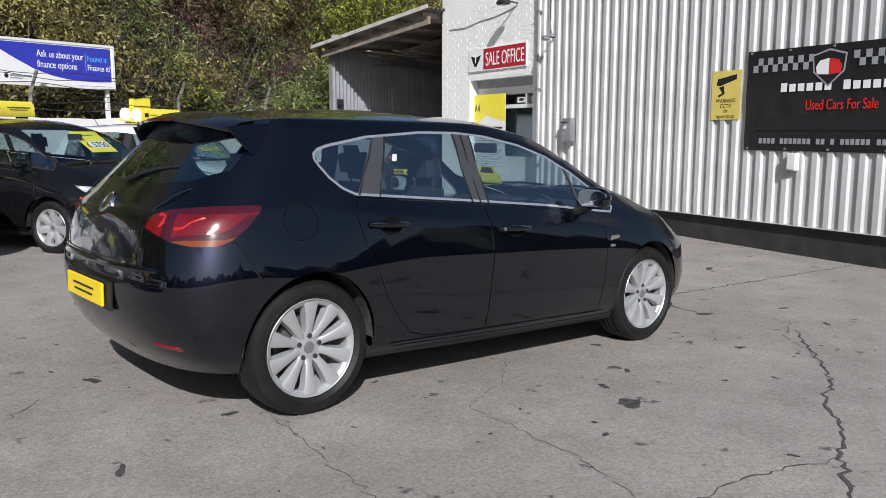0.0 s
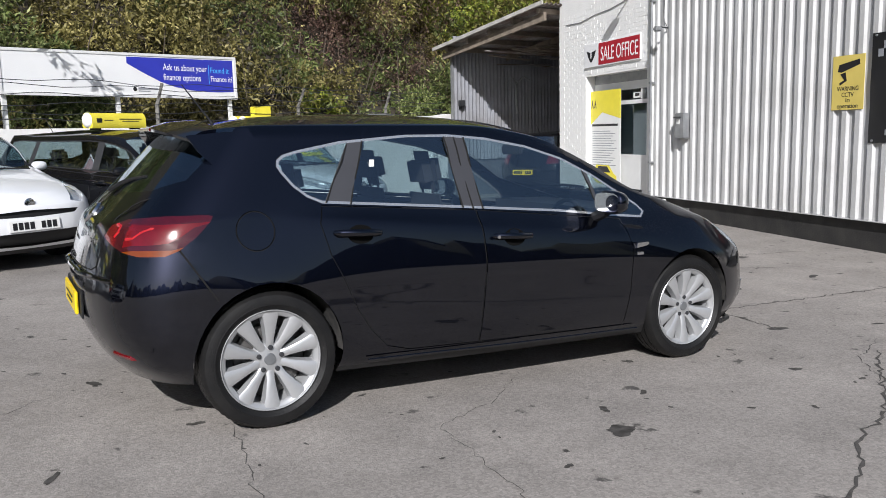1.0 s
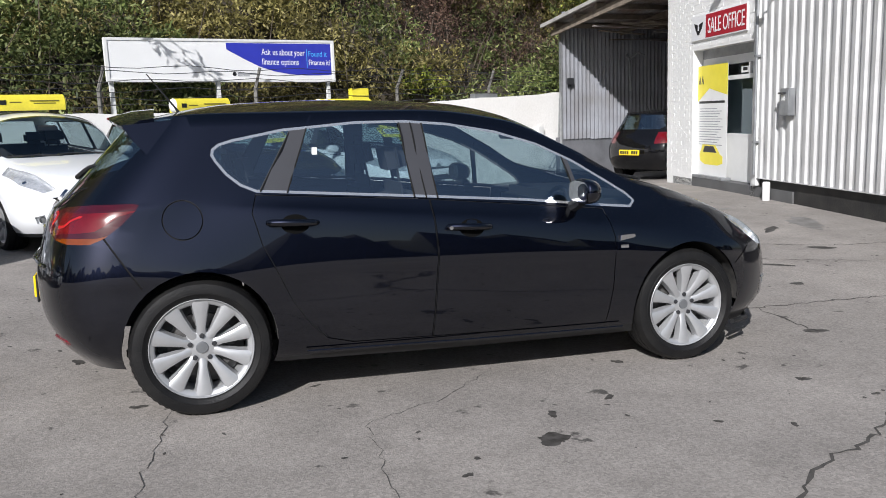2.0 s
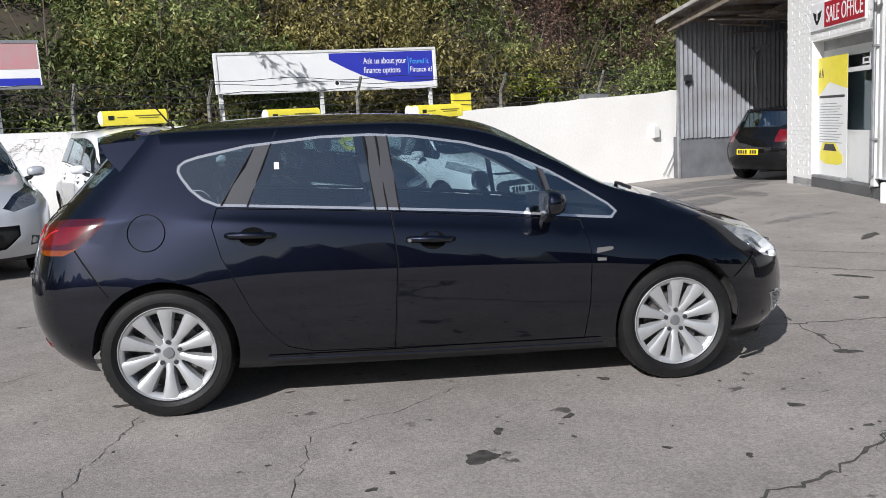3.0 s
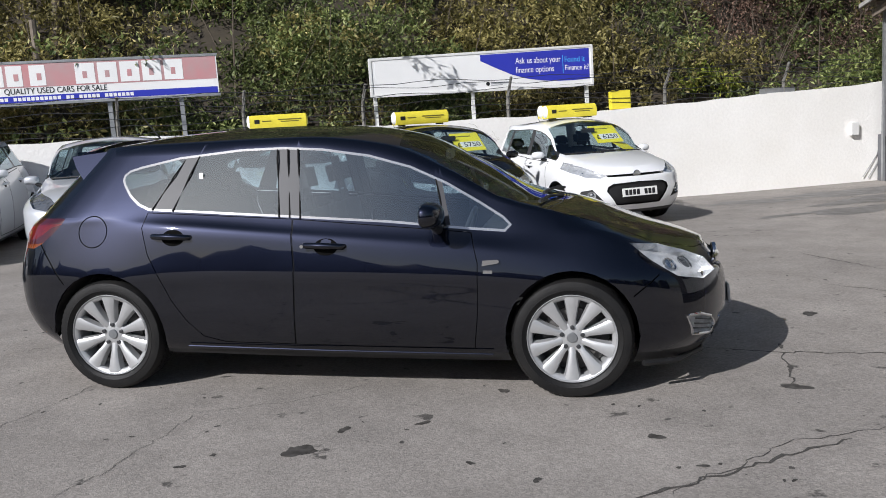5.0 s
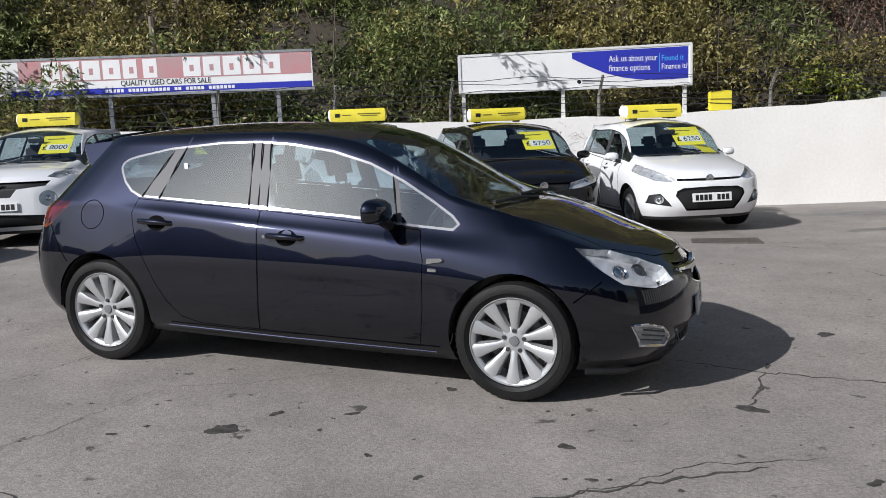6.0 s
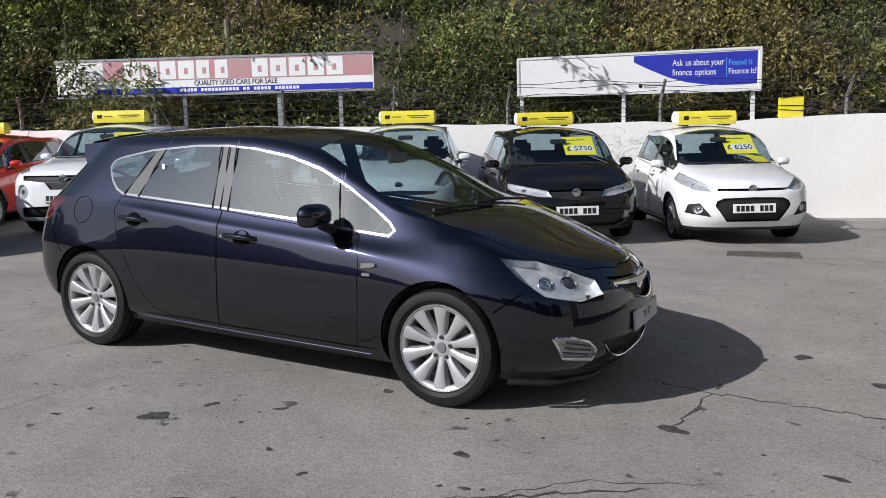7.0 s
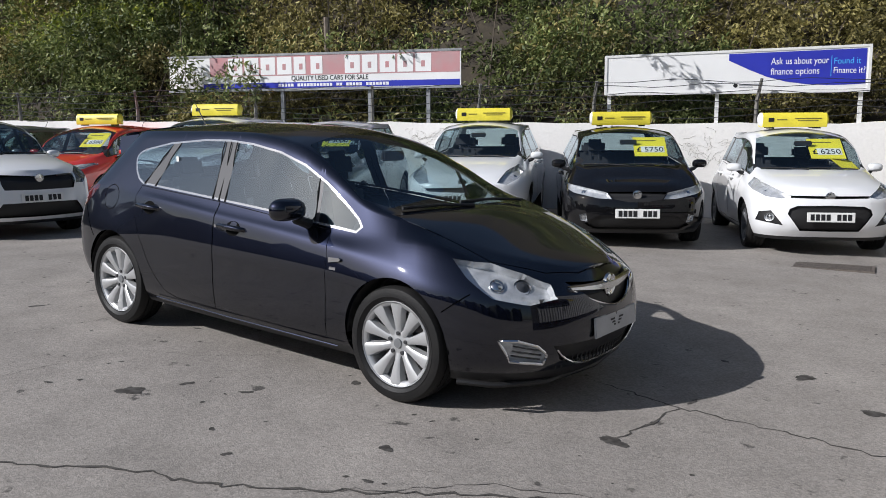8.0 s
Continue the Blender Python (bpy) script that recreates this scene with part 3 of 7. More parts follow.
                    part("bulb_ring", bl, SATIN if k == 0 and fine else CHROME, ob, smooth=True)
    bm.free()

    # underside, arch liners and cabin
    bm = bmesh.new()
    slab(bm, [(xr + 0.45, -W * 0.45), (rw - ar, -W * 0.5), (rw + ar, -W * 0.5), (rw + ar, -W * 0.88), (fw - ar, -W * 0.88), (fw - ar, -W * 0.5), (fw + ar, -W * 0.5), (fw + ar, -W * 0.75), (xf - 0.3, -W * 0.55),
              (xf - 0.3, W * 0.55), (fw + ar, W * 0.75), (fw + ar, W * 0.5), (fw - ar, W * 0.5), (fw - ar, W * 0.88), (rw + ar, W * 0.88), (rw + ar, W * 0.5), (rw - ar, W * 0.5), (xr + 0.45, W * 0.45)], 0.20, 0.24)
    part("underbody", bm, UNDER, top)
    for ax_ in (rw, fw):
        for sy in (-1, 1):
            bm = bmesh.new()
            prev = None
            for k in range(25):
                a = math.pi * (0.0 + 1.0 * k / 24)
                p = [bm.verts.new((ax_ + (ar + 0.004) * math.cos(a), sy * yy, R - 0.005 + (ar + 0.004) * 1.04 * math.sin(a))) for yy in (W * 0.955, W * 0.5)]
                if prev:
                    bm.faces.new((prev[0], prev[1], p[1], p[0]))
                prev = p
            part("arch_liner", bm, LINER, top)
    zf = 0.30
    bm = boxed(rw + 0.1, c0 - 0.1, -W * 0.8, W * 0.8, 0.24, zf)
    part("cabin_floor", bm, UNDER, top)
    bm = boxed(xr + 0.25, rw + 0.15, -W * 0.74, W * 0.74, 0.4, s["belt"][0] - 0.14, bevel=0.05)
    part("parcel_shelf", bm, SEAT, top)
    part("dashboard", boxed(c0 - 0.42, c0 + 0.15, -W * 0.78, W * 0.78, 0.5, s["bonnet"] - 0.07, bevel=0.06), SATIN, top)
    # added dark box that stops light leaking through the sunk grilles
    part("grille_blocker", boxed(xf - 0.36, xf - 0.16, -W * 0.62, W * 0.62, 0.24, s["nose"] - 0.14, bevel=0.03), UNDER, top)
    part("engine_bay", boxed(c0 + 0.1, xf - 0.35, -W * 0.45, W * 0.45, 0.3, s["nose"] - 0.12), UNDER, top)
    sc = s["roof"] / 1.5
    for y in (-0.37, 0.37):
        bm = bmesh.new()
        mm = seat(bm, s["seat_x"], y, 0.5, z=0.46 * sc)
        box(bm, -0.055, 0.055, -0.145, 0.145, 0.625, 0.85, bevel=0.054, m=mm)
        tube(bm, [mm @ Vector((0, 0.06, 0.56)), mm @ Vector((0, 0.06, 0.7))], 0.008)
        tube(bm, [mm @ Vector((0, -0.06, 0.56)), mm @ Vector((0, -0.06, 0.7))], 0.008)
        part("front_seat", bm, SEAT, top, smooth=True)
    bm = bmesh.new()
    mm = seat(bm, s["seat_x"] - 0.82, 0, 1.22, z=0.48 * sc)
    for y in (-0.4, 0.4):
        box(bm, -0.04, 0.04, -0.12 + y, 0.12 + y, 0.60, 0.76, bevel=0.035, m=mm)
    part("rear_bench", bm, SEAT, top, smooth=True)
    bm = bmesh.new()
    ring = [(c0 - 0.52 + 0.17 * math.cos(a) * 0.35, -0.37 + 0.18 * math.sin(a), 0.80 * sc + 0.18 * math.cos(a)) for a in (k * math.tau / 24 for k in range(25))]
    tube(bm, ring, 0.015, 6, cap=False)
    box(bm, c0 - 0.54, c0 - 0.48, -0.43, -0.31, 0.74 * sc, 0.85 * sc, bevel=0.02)
    tube(bm, [(c0 - 0.51, -0.54, 0.80 * sc), (c0 - 0.51, -0.20, 0.80 * sc)], 0.014, 6)
    part("steering_wheel", bm, SATIN, top, smooth=True)
    part("interior_mirror", boxed(c1 + 0.19, c1 + 0.22, -0.11, 0.11, s["roof"] - 0.235, s["roof"] - 0.17, bevel=0.01), SATIN, top)
    # wheels
    for x in (rw, fw):
        for sy in (-1, 1):
            wheel(top, (x, sy * (W - 0.135), R - (0.012 if fine else 0)), R, s["rim"], s["spokes"], s.get("alloy", ALLOY), sy, bolts=fine)
    # door mirrors and handles
    mx, mz = s["mirror"]
    for sy in (-1, 1):
        bm = bmesh.new()
        bmesh.ops.create_uvsphere(bm, u_segments=24, v_segments=14, radius=1)
        for v in bm.verts:
            v.co.y, v.co.z = (math.copysign(abs(c) ** 0.72, c) for c in (v.co.y, v.co.z))
            v.co.x = v.co.x * 0.085 if v.co.x > 0 else v.co.x * 0.03
            v.co.y *= 0.118
            v.co.z = v.co.z * 0.070 if v.co.z > 0 else v.co.z * 0.064
        ms, out = (1.0, 0.065) if fine else (0.80, 0.03)
        bmesh.ops.transform(bm, matrix=pose(mx, sy * (W + out), mz + 0.075 * ms, 0, 0, sy * 8) @ Matrix.Scale(ms, 4), verts=bm.verts)
        shell = part("door_mirror", bm, s.get("mirror_mat", s["paint"]), top, smooth=True)
        bm = slab(bmesh.new(), [(math.copysign(abs(p) ** 0.6, p) * 0.100 * ms, math.copysign(abs(q) ** 0.6, q) * 0.054 * ms) for p, q in ellipse(0, 0, 1, 1)], 0, 0.003, m=pose(mx - 0.0295 * ms, sy * (W + out), mz + 0.078 * ms, 90, 0, 90))
        part("mirror_glass", bm, CHROME, shell)
        part("mirror_arm", tube(bmesh.new(), [(mx + 0.02, sy * (W - 0.13), mz - 0.03), (mx + 0.03, sy * (W - 0.04), mz + 0.0), (mx + 0.02, sy * (W + out - 0.045), mz + 0.02)], [0.035 * ms, 0.03 * ms, 0.025 * ms], 8), PLASTIC, shell, smooth=True)
        for hx, hz in s["handles"]:
            # a flat near-black disc paints the bowl's shade behind a bar that stands off the door
            bm = slab(bmesh.new(), ellipse(hx + 0.01, hz - 0.002, 0.068, 0.046, 28), -0.002, 0.002)
            for v in bm.verts:
                v.co = (v.co.x, sy * (skin(v.co.x, v.co.y) + v.co.z), v.co.y)
            part("handle_cup_shade", bm, BOWL_SHADE if fine else SEAM, top, smooth=True)
            yh = skin(hx, hz)
            bm = tube(bmesh.new(), [(hx - 0.118, sy * (yh - 0.004), hz + 0.008), (hx - 0.10, sy * (yh + 0.022), hz + 0.010), (hx, sy * (yh + 0.036), hz + 0.008), (hx + 0.10, sy * (yh + 0.024), hz + 0.003), (hx + 0.118, sy * (yh - 0.004), hz + 0.0)], [0.013, 0.017, 0.018, 0.016, 0.012], 12)
            part("door_handle", bm, s["paint"], top, smooth=True)
    # wipers
    for y0 in (-0.55, 0.02):
        bm = tube(bmesh.new(), [(c0 + 0.05, y0 + 0.5, float(ridge(c0 + 0.05)) + 0.006), (c0 - 0.02, y0 + 0.25, float(ridge(c0 - 0.02)) + 0.012), (c0 - 0.07, y0 - 0.05, float(ridge(c0 - 0.07)) - 0.0)], 0.010, 6)
        part("wiper", bm, PLASTIC, top)
    if not fine:
        part("badge", lathe(bmesh.new(), [(0.0001, 0.012), (0.03, 0.012), (0.05, 0.008), (0.055, 0.0)], 20, axis="X", center=(xf - 0.062, 0, s["nose"] - 0.10)), CHROME, top, smooth=True)
    # plates
    if s.get("plate_f"):
        x, z, look_mat = s["plate_f"]
        part("number_plate", boxed(-0.008, 0.006, -0.26, 0.26, -0.056, 0.056, bevel=0.004, m=pose(x, 0, z, 0, s.get("plate_tilt", -6))), look_mat, top, s.get("plate_note", ""))
        if s.get("plate_bars", True):
            bars(top, "plate_print", pose(x + 0.0075, 0, z, 0, s.get("plate_tilt", -6)) @ pose(0, 0, 0, 90, 0, 90), 0.46, 0.07, 8, INK)
    if s.get("plate_r"):
        x, z = s["plate_r"]
        part("number_plate", boxed(-0.006, 0.008, -0.26, 0.26, -0.056, 0.056, bevel=0.004, m=pose(x, 0, z)), PLATE_Y, top, "yellow rear plate with dark print")
        if s.get("plate_bars_r", True):
            bars(top, "plate_print", pose(x - 0.0075, 0, z) @ pose(0, 0, 0, 90, 0, -90), 0.46, 0.07, 8, INK)
    if s.get("aerial", True):
        ax_ = s["roof_x"] + 0.25
        part("aerial", tube(bmesh.new(), [(ax_, 0, float(ridge(ax_)) - 0.01), (ax_ - 0.02, 0, float(ridge(ax_)) + 0.02), (ax_ - 0.16, 0, float(ridge(ax_)) + 0.20)], [0.012, 0.006, 0.003], 6), PLASTIC, top)
    return top


# ---- ground ----
def ground_z(x, y):
    """The yard's gentle fall towards the white wall and the office."""
    sx = -4.5 + (np.logaddexp(0, (x + 4.5) * 2.5) - np.logaddexp(0, (x - 2.8) * 2.5)) / 2.5
    rise = (np.logaddexp(0, y * 2) - np.logaddexp(0, (y - 6) * 2)) / 2
    fall = (np.logaddexp(0, (y - 8) * 2) - np.logaddexp(0, (y - 11.5) * 2)) / 2
    return float(-0.037 - 0.032 * sx + 0.012 * rise - 0.035 * fall)


def asphalt_mat():
    m = mat("worn asphalt", (0.312, 0.285, 0.258), 0.9, vary=0.3, scale=0.55, bump=0.22, bscale=110, fine=0.16, other=(0.245, 0.224, 0.203))
    t, b = m.node_tree, m.node_tree.nodes["Principled BSDF"]
    prev = b.inputs["Base Color"].links[0].from_socket
    co = t.nodes.new("ShaderNodeTexCoord")
    # pale and dark stones of the aggregate
    vo = t.nodes.new("ShaderNodeTexVoronoi")
    vo.inputs["Scale"].default_value = 85
    t.links.new(co.outputs["Object"], vo.inputs["Vector"])
    sep = t.nodes.new("ShaderNodeSeparateColor")
    t.links.new(vo.outputs["Color"], sep.inputs[0])
    mr = t.nodes.new("ShaderNodeMapRange")
    mr.inputs[1].default_value, mr.inputs[2].default_value, mr.inputs[3].default_value, mr.inputs[4].default_value = 0.0, 1.0, 0.82, 1.18
    t.links.new(sep.outputs[0], mr.inputs[0])
    mul = t.nodes.new("ShaderNodeMix")
    mul.data_type, mul.blend_type = "RGBA", "MULTIPLY"
    mul.inputs[0].default_value = 1
    t.links.new(prev, mul.inputs[6])
    t.links.new(mr.outputs[0], mul.inputs[7])
    # small dark specks of oil and dirt
    sp = t.nodes.new("ShaderNodeTexNoise")
    sp.inputs["Scale"].default_value, sp.inputs["Detail"].default_value, sp.inputs["Roughness"].default_value = 7.0, 4, 0.6
    t.links.new(co.outputs["Object"], sp.inputs["Vector"])
    ms = t.nodes.new("ShaderNodeMapRange")
    ms.inputs[1].default_value, ms.inputs[2].default_value, ms.inputs[3].default_value, ms.inputs[4].default_value = 0.655, 0.72, 1.0, 0.3
    t.links.new(sp.outputs[0], ms.inputs[0])
    mu2 = t.nodes.new("ShaderNodeMix")
    mu2.data_type, mu2.blend_type = "RGBA", "MULTIPLY"
    mu2.inputs[0].default_value = 1
    t.links.new(mul.outputs[2], mu2.inputs[6])
    t.links.new(ms.outputs[0], mu2.inputs[7])
    # worn and weathered areas a hand to a metre across
    wn_, mw, mu3 = t.nodes.new("ShaderNodeTexNoise"), t.nodes.new("ShaderNodeMapRange"), t.nodes.new("ShaderNodeMix")
    wn_.inputs["Scale"].default_value, wn_.inputs["Detail"].default_value, wn_.inputs["Roughness"].default_value = 2.2, 6, 0.62
    t.links.new(co.outputs["Object"], wn_.inputs["Vector"])
    mw.inputs[1].default_value, mw.inputs[2].default_value, mw.inputs[3].default_value, mw.inputs[4].default_value = 0.3, 0.7, 0.80, 1.17
    t.links.new(wn_.outputs[0], mw.inputs[0])
    mu3.data_type, mu3.blend_type = "RGBA", "MULTIPLY"
    mu3.inputs[0].default_value = 1
    t.links.new(mu2.outputs[2], mu3.inputs[6])
    t.links.new(mw.outputs[0], mu3.inputs[7])
    t.links.new(mu3.outputs[2], b.inputs["Base Color"])
    return m


ASPHALT = asphalt_mat()
TAR = mat("dark crack filling", (0.075, 0.069, 0.062), 0.95, vary=0.4, scale=30, bump=0.2, bscale=120)
OIL = mat("oil stain", (0.030, 0.026, 0.022), 0.75, vary=0.5, scale=25, other=(0.085, 0.079, 0.072))
DAMP = mat("damp patch", (0.13, 0.122, 0.112), 0.6, vary=0.4, scale=6, other=(0.22, 0.21, 0.2))

xs = sorted(set([-400, -200, -90, -40, -25] + [round(-16 + 0.5 * k, 2) for k in range(65)] + [22, 30, 60, 150, 400]))
ys = sorted(set([-400, -200, -90, -45, -25] + [round(-14 + 0.5 * k, 2) for k in range(60)] + [20, 30, 60, 150, 400]))
bm = bmesh.new()
gv = [[bm.verts.new((x, y, ground_z(x, y))) for y in ys] for x in xs]
for i in range(len(xs) - 1):
    for j in range(len(ys) - 1):
        bm.faces.new((gv[i][j], gv[i + 1][j], gv[i + 1][j + 1], gv[i][j + 1]))
ground = part("ground", bm, ASPHALT, smooth=True)
tagged(ground, "worn grey asphalt yard with cracks and oil spots", "ground", kind="structure")


def crack(points, width, seed, forks=0):
    """A dark, wandering crack on the asphalt."""
    rnd = random.Random(seed)
    pts = []
    for (x0, y0), (x1, y1) in zip(points, points[1:]):
        n = max(2, int(math.hypot(x1 - x0, y1 - y0) / 0.05))
        for k in range(n):
            u = k / n
            pts.append((x0 + (x1 - x0) * u + rnd.gauss(0, 0.014), y0 + (y1 - y0) * u + rnd.gauss(0, 0.014)))
    pts.append(points[-1])
    bm = bmesh.new()
    prev = None
    for i, (x, y) in enumerate(pts):
        a, b = pts[max(i - 1, 0)], pts[min(i + 1, len(pts) - 1)]
        d = Vector((b[0] - a[0], b[1] - a[1]))
        n = Vector((-d.y, d.x)).normalized() if d.length else Vector((0, 1))
        w = width * (0.35 + 0.9 * rnd.random()) * min(1, 0.25 + 0.2 * i, 0.25 + 0.2 * (len(pts) - 1 - i))
        p = [bm.verts.new((x + n.x * w * s, y + n.y * w * s, ground_z(x, y) + 0.003)) for s in (-0.5, 0.5)]
        if prev:
            bm.faces.new((prev[0], prev[1], p[1], p[0]))
        prev = p
    ob = part("ground_crack", bm, TAR, ground)
    return ob


CRACKS = [
    ([(2.0, 0.2), (2.62, 0.06), (3.22, 0.02), (3.95, -0.06), (5.2, -0.2), (6.6, -0.35)], 0.016),
    ([(2.62, 0.06), (2.6, -0.2), (2.56, -0.42), (2.5, -0.62)], 0.016),
    ([(2.6, -1.35), (2.21, -1.6), (1.47, -2.12), (0.95, -2.3), (0.68, -2.5), (0.2, -2.72), (-0.6, -3.1)], 0.019),
    ([(0.2, -2.72), (-0.08, -2.63), (-0.4, -2.55), (-1.1, -2.6)], 0.009),
    ([(0.24, -0.62), (-0.22, -1.03), (-0.64, -1.2), (-0.72, -2.0), (-0.9, -2.6)], 0.0035),
    ([(-1.5, -0.7), (-1.6, -1.4), (-1.68, -1.95), (-1.9, -2.9)], 0.004),
    ([(1.73, -1.98), (2.31, -1.42), (2.9, -1.15)], 0.006),
    ([(4.8, 1.04), (4.1, 1.5), (3.4, 2.1)], 0.012),
    ([(6.0, 1.6), (5.0, 1.9), (4.1, 2.6), (3.6, 3.6)], 0.012),
    ([(-4.0, -1.2), (-3.0, -0.6), (-2.2, 0.2)], 0.004),
]
for k, (pts, w) in enumerate(CRACKS):
    crack(pts, w, 40 + k)


def stain(x, y, rx, ry, seed, material, turn=0.0, lift=0.002):
    """An irregular flat stain."""
    rnd = random.Random(seed)
    ph = [rnd.uniform(0, 6.28) for _ in range(5)]
    bm = bmesh.new()
    ring = []
    n = 40
    for k in range(n):
        a = k * math.tau / n
        r = 1 + sum(0.22 / (i + 1) * math.sin((i + 2) * a + ph[i]) for i in range(5)) + rnd.gauss(0, 0.05)
        u, v = rx * r * math.cos(a), ry * r * math.sin(a)
        px, py = x + u * math.cos(turn) - v * math.sin(turn), y + u * math.sin(turn) + v * math.cos(turn)
        ring.append(bm.verts.new((px, py, ground_z(px, py) + lift)))
    bm.faces.new(ring)
    return part("oil_stain", bm, material, ground)


STAINS = [(0.085, -1.68, 0.10, 0.075), (0.22, -1.40, 0.05, 0.03), (2.54, -0.61, 0.09, 0.06), (0.6, -1.28, 0.045, 0.025), (0.96, -0.76, 0.05, 0.03), (1.73, -1.38, 0.045, 0.04), (2.65, 0.2, 0.06, 0.02),
          (3.5, 0.6, 0.09, 0.05), (3.05, 1.05, 0.10, 0.05), (3.9, 1.3, 0.16, 0.06), (4.6, 0.6, 0.10, 0.05), (2.6, -0.25, 0.05, 0.02), (-1.65, -0.62, 0.05, 0.03), (-2.3, -1.0, 0.08, 0.02), (4.9, 1.8, 0.2, 0.07),
          (5.3, 3.0, 0.25, 0.09), (-2.0, 0.3, 0.09, 0.03), (-0.4, -1.9, 0.03, 0.02), (1.2, -1.9, 0.03, 0.02), (3.3, -0.9, 0.06, 0.03), (3.0, -1.4, 0.05, 0.03), (0.9, -1.75, 0.025, 0.02), (1.9, -1.7, 0.03, 0.02)]
for k, (x, y, rx, ry) in enumerate(STAINS):
    stain(x, y, rx * 0.8, ry * 0.8, 70 + k, OIL, turn=k * 1.3)
rnd = random.Random(5)
for k in range(230):
    x, y = rnd.uniform(-4, 6.5), rnd.uniform(-3.2, 2.6)
    r = rnd.uniform(0.005, 0.017) * (1.8 if k % 9 == 0 else 1)
    stain(x, y, r, r * rnd.uniform(0.4, 0.9), 200 + k, OIL, turn=rnd.uniform(0, 3))
stain(4.3, 8.9, 0.9, 0.35, 501, DAMP, 0.4, 0.0015)
stain(7.3, 10.6, 1.5, 0.9, 505, DAMP, 0.3, 0.0012)
stain(6.4, 7.6, 0.7, 0.25, 506, DAMP, 1.3, 0.0012)
stain(4.2, 6.6, 0.45, 0.12, 507, DAMP, 0.6, 0.0012)
stain(6.0, 3.2, 0.5, 0.16, 508, DAMP, 1.2, 0.0012)
stain(5.6, 9.6, 0.8, 0.4, 502, DAMP, 0.2, 0.0015)
stain(8.2, 10.9, 2.2, 0.8, 511, DAMP, 0.35, 0.0017)
stain(6.3, 8.6, 1.5, 0.45, 512, DAMP, 0.5, 0.0019)
stain(5.2, 6.9, 0.7, 0.35, 513, DAMP, 0.3, 0.0021)
stain(5.5, 4.6, 0.55, 0.14, 514, DAMP, 0.4, 0.0012)

# ---- metal-clad building and office ----
A0, A_DIR = Vector((6.45, 1.27, 0)), Vector((0.195, 0.981, 0)).normalized()
A_TURN = math.degrees(math.atan2(A_DIR.y, A_DIR.x))


def wall_a(y):
    """The distance along the front of the building at which it passes y."""
    return (y - A0.y) / A_DIR.y


# local frame of the front: x along it away from the yard's entrance, y out towards the yard, z up
FRONT = Matrix.Translation(A0) @ Matrix.Rotation(math.atan2(A_DIR.y, A_DIR.x), 4, "Z")
CLAD = mat("white painted steel sheet", (0.57, 0.57, 0.565), 0.45, vary=0.12, scale=1.5, bump=0.03, bscale=30, fine=0.06, other=(0.47, 0.465, 0.455))
PLINTH = mat("black painted plinth", (0.016, 0.016, 0.016), 0.7, vary=0.4, scale=4, bump=0.2, bscale=40, other=(0.035, 0.033, 0.03))
WHITE_BRICK = mat("white masonry paint", (0.86, 0.855, 0.83), 0.7, vary=0.06, scale=3, bump=0.25, bscale=45, fine=0.06)
WHITE_WALL = mat("white rendered wall", (0.88, 0.865, 0.835), 0.75, vary=0.1, scale=0.9, bump=0.3, bscale=18, fine=0.06, other=(0.83, 0.81, 0.77))
# the office's dim light is put into this one dark grey
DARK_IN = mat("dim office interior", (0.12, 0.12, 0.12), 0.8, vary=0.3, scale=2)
GREY_METAL = mat("galvanised steel", (0.38, 0.39, 0.40), 0.45, 0.6, vary=0.25, scale=6, bump=0.05)
WHITE_PVC = mat("white frame plastic", (0.75, 0.75, 0.73), 0.4, vary=0.06, scale=5)
RED_SIGN = mat("red sign face", (0.42, 0.02, 0.035), 0.4, vary=0.08, scale=3)
BANNER = mat("black vinyl banner", (0.014, 0.014, 0.016), 0.35, vary=0.3, scale=2.5, bump=0.06, bscale=4)
GREY_PRINT = mat("grey print", (0.30, 0.31, 0.33), 0.5, vary=0.1)
WHITE_PRINT = mat("white print", (0.8, 0.8, 0.8), 0.5, vary=0.05)
RED_PRINT = mat("red print", (0.60, 0.02, 0.02), 0.5, vary=0.1)

S_END = wall_a(5.62)
S_OFF = wall_a(9.05)
S_START = wall_a(-1.75)
CLAD_Z0, CLAD_Z1 = 0.25, 5.2
north = root("wall_clad", "white box-profile steel cladding over a black plinth", "wall", kind="structure")
north.matrix_world = FRONT


def clad_sheet(s0):
    """One metre-wide sheet with five trapezoid ribs."""
    bm = bmesh.new()
    pts = []
    for k in range(5):
        b = s0 + 0.2 * k
        pts += [(b, 0.0), (b + 0.085, 0.0), (b + 0.105, 0.032), (b + 0.175, 0.032), (b + 0.195, 0.0)]
    pts.append((s0 + 1.0, 0.0))
    lo = [bm.verts.new((s, o, CLAD_Z0)) for s, o in pts]
    hi = [bm.verts.new((s, o, CLAD_Z1)) for s, o in pts]
    lo2 = [bm.verts.new((s, o - 0.004, CLAD_Z0)) for s, o in pts]
    for i in range(len(pts) - 1):
        bm.faces.new((lo[i], lo[i + 1], hi[i + 1], hi[i]))
        bm.faces.new((lo2[i], lo2[i + 1], lo[i + 1], lo[i]))
    return part("cladding_sheet", bm, CLAD, north)


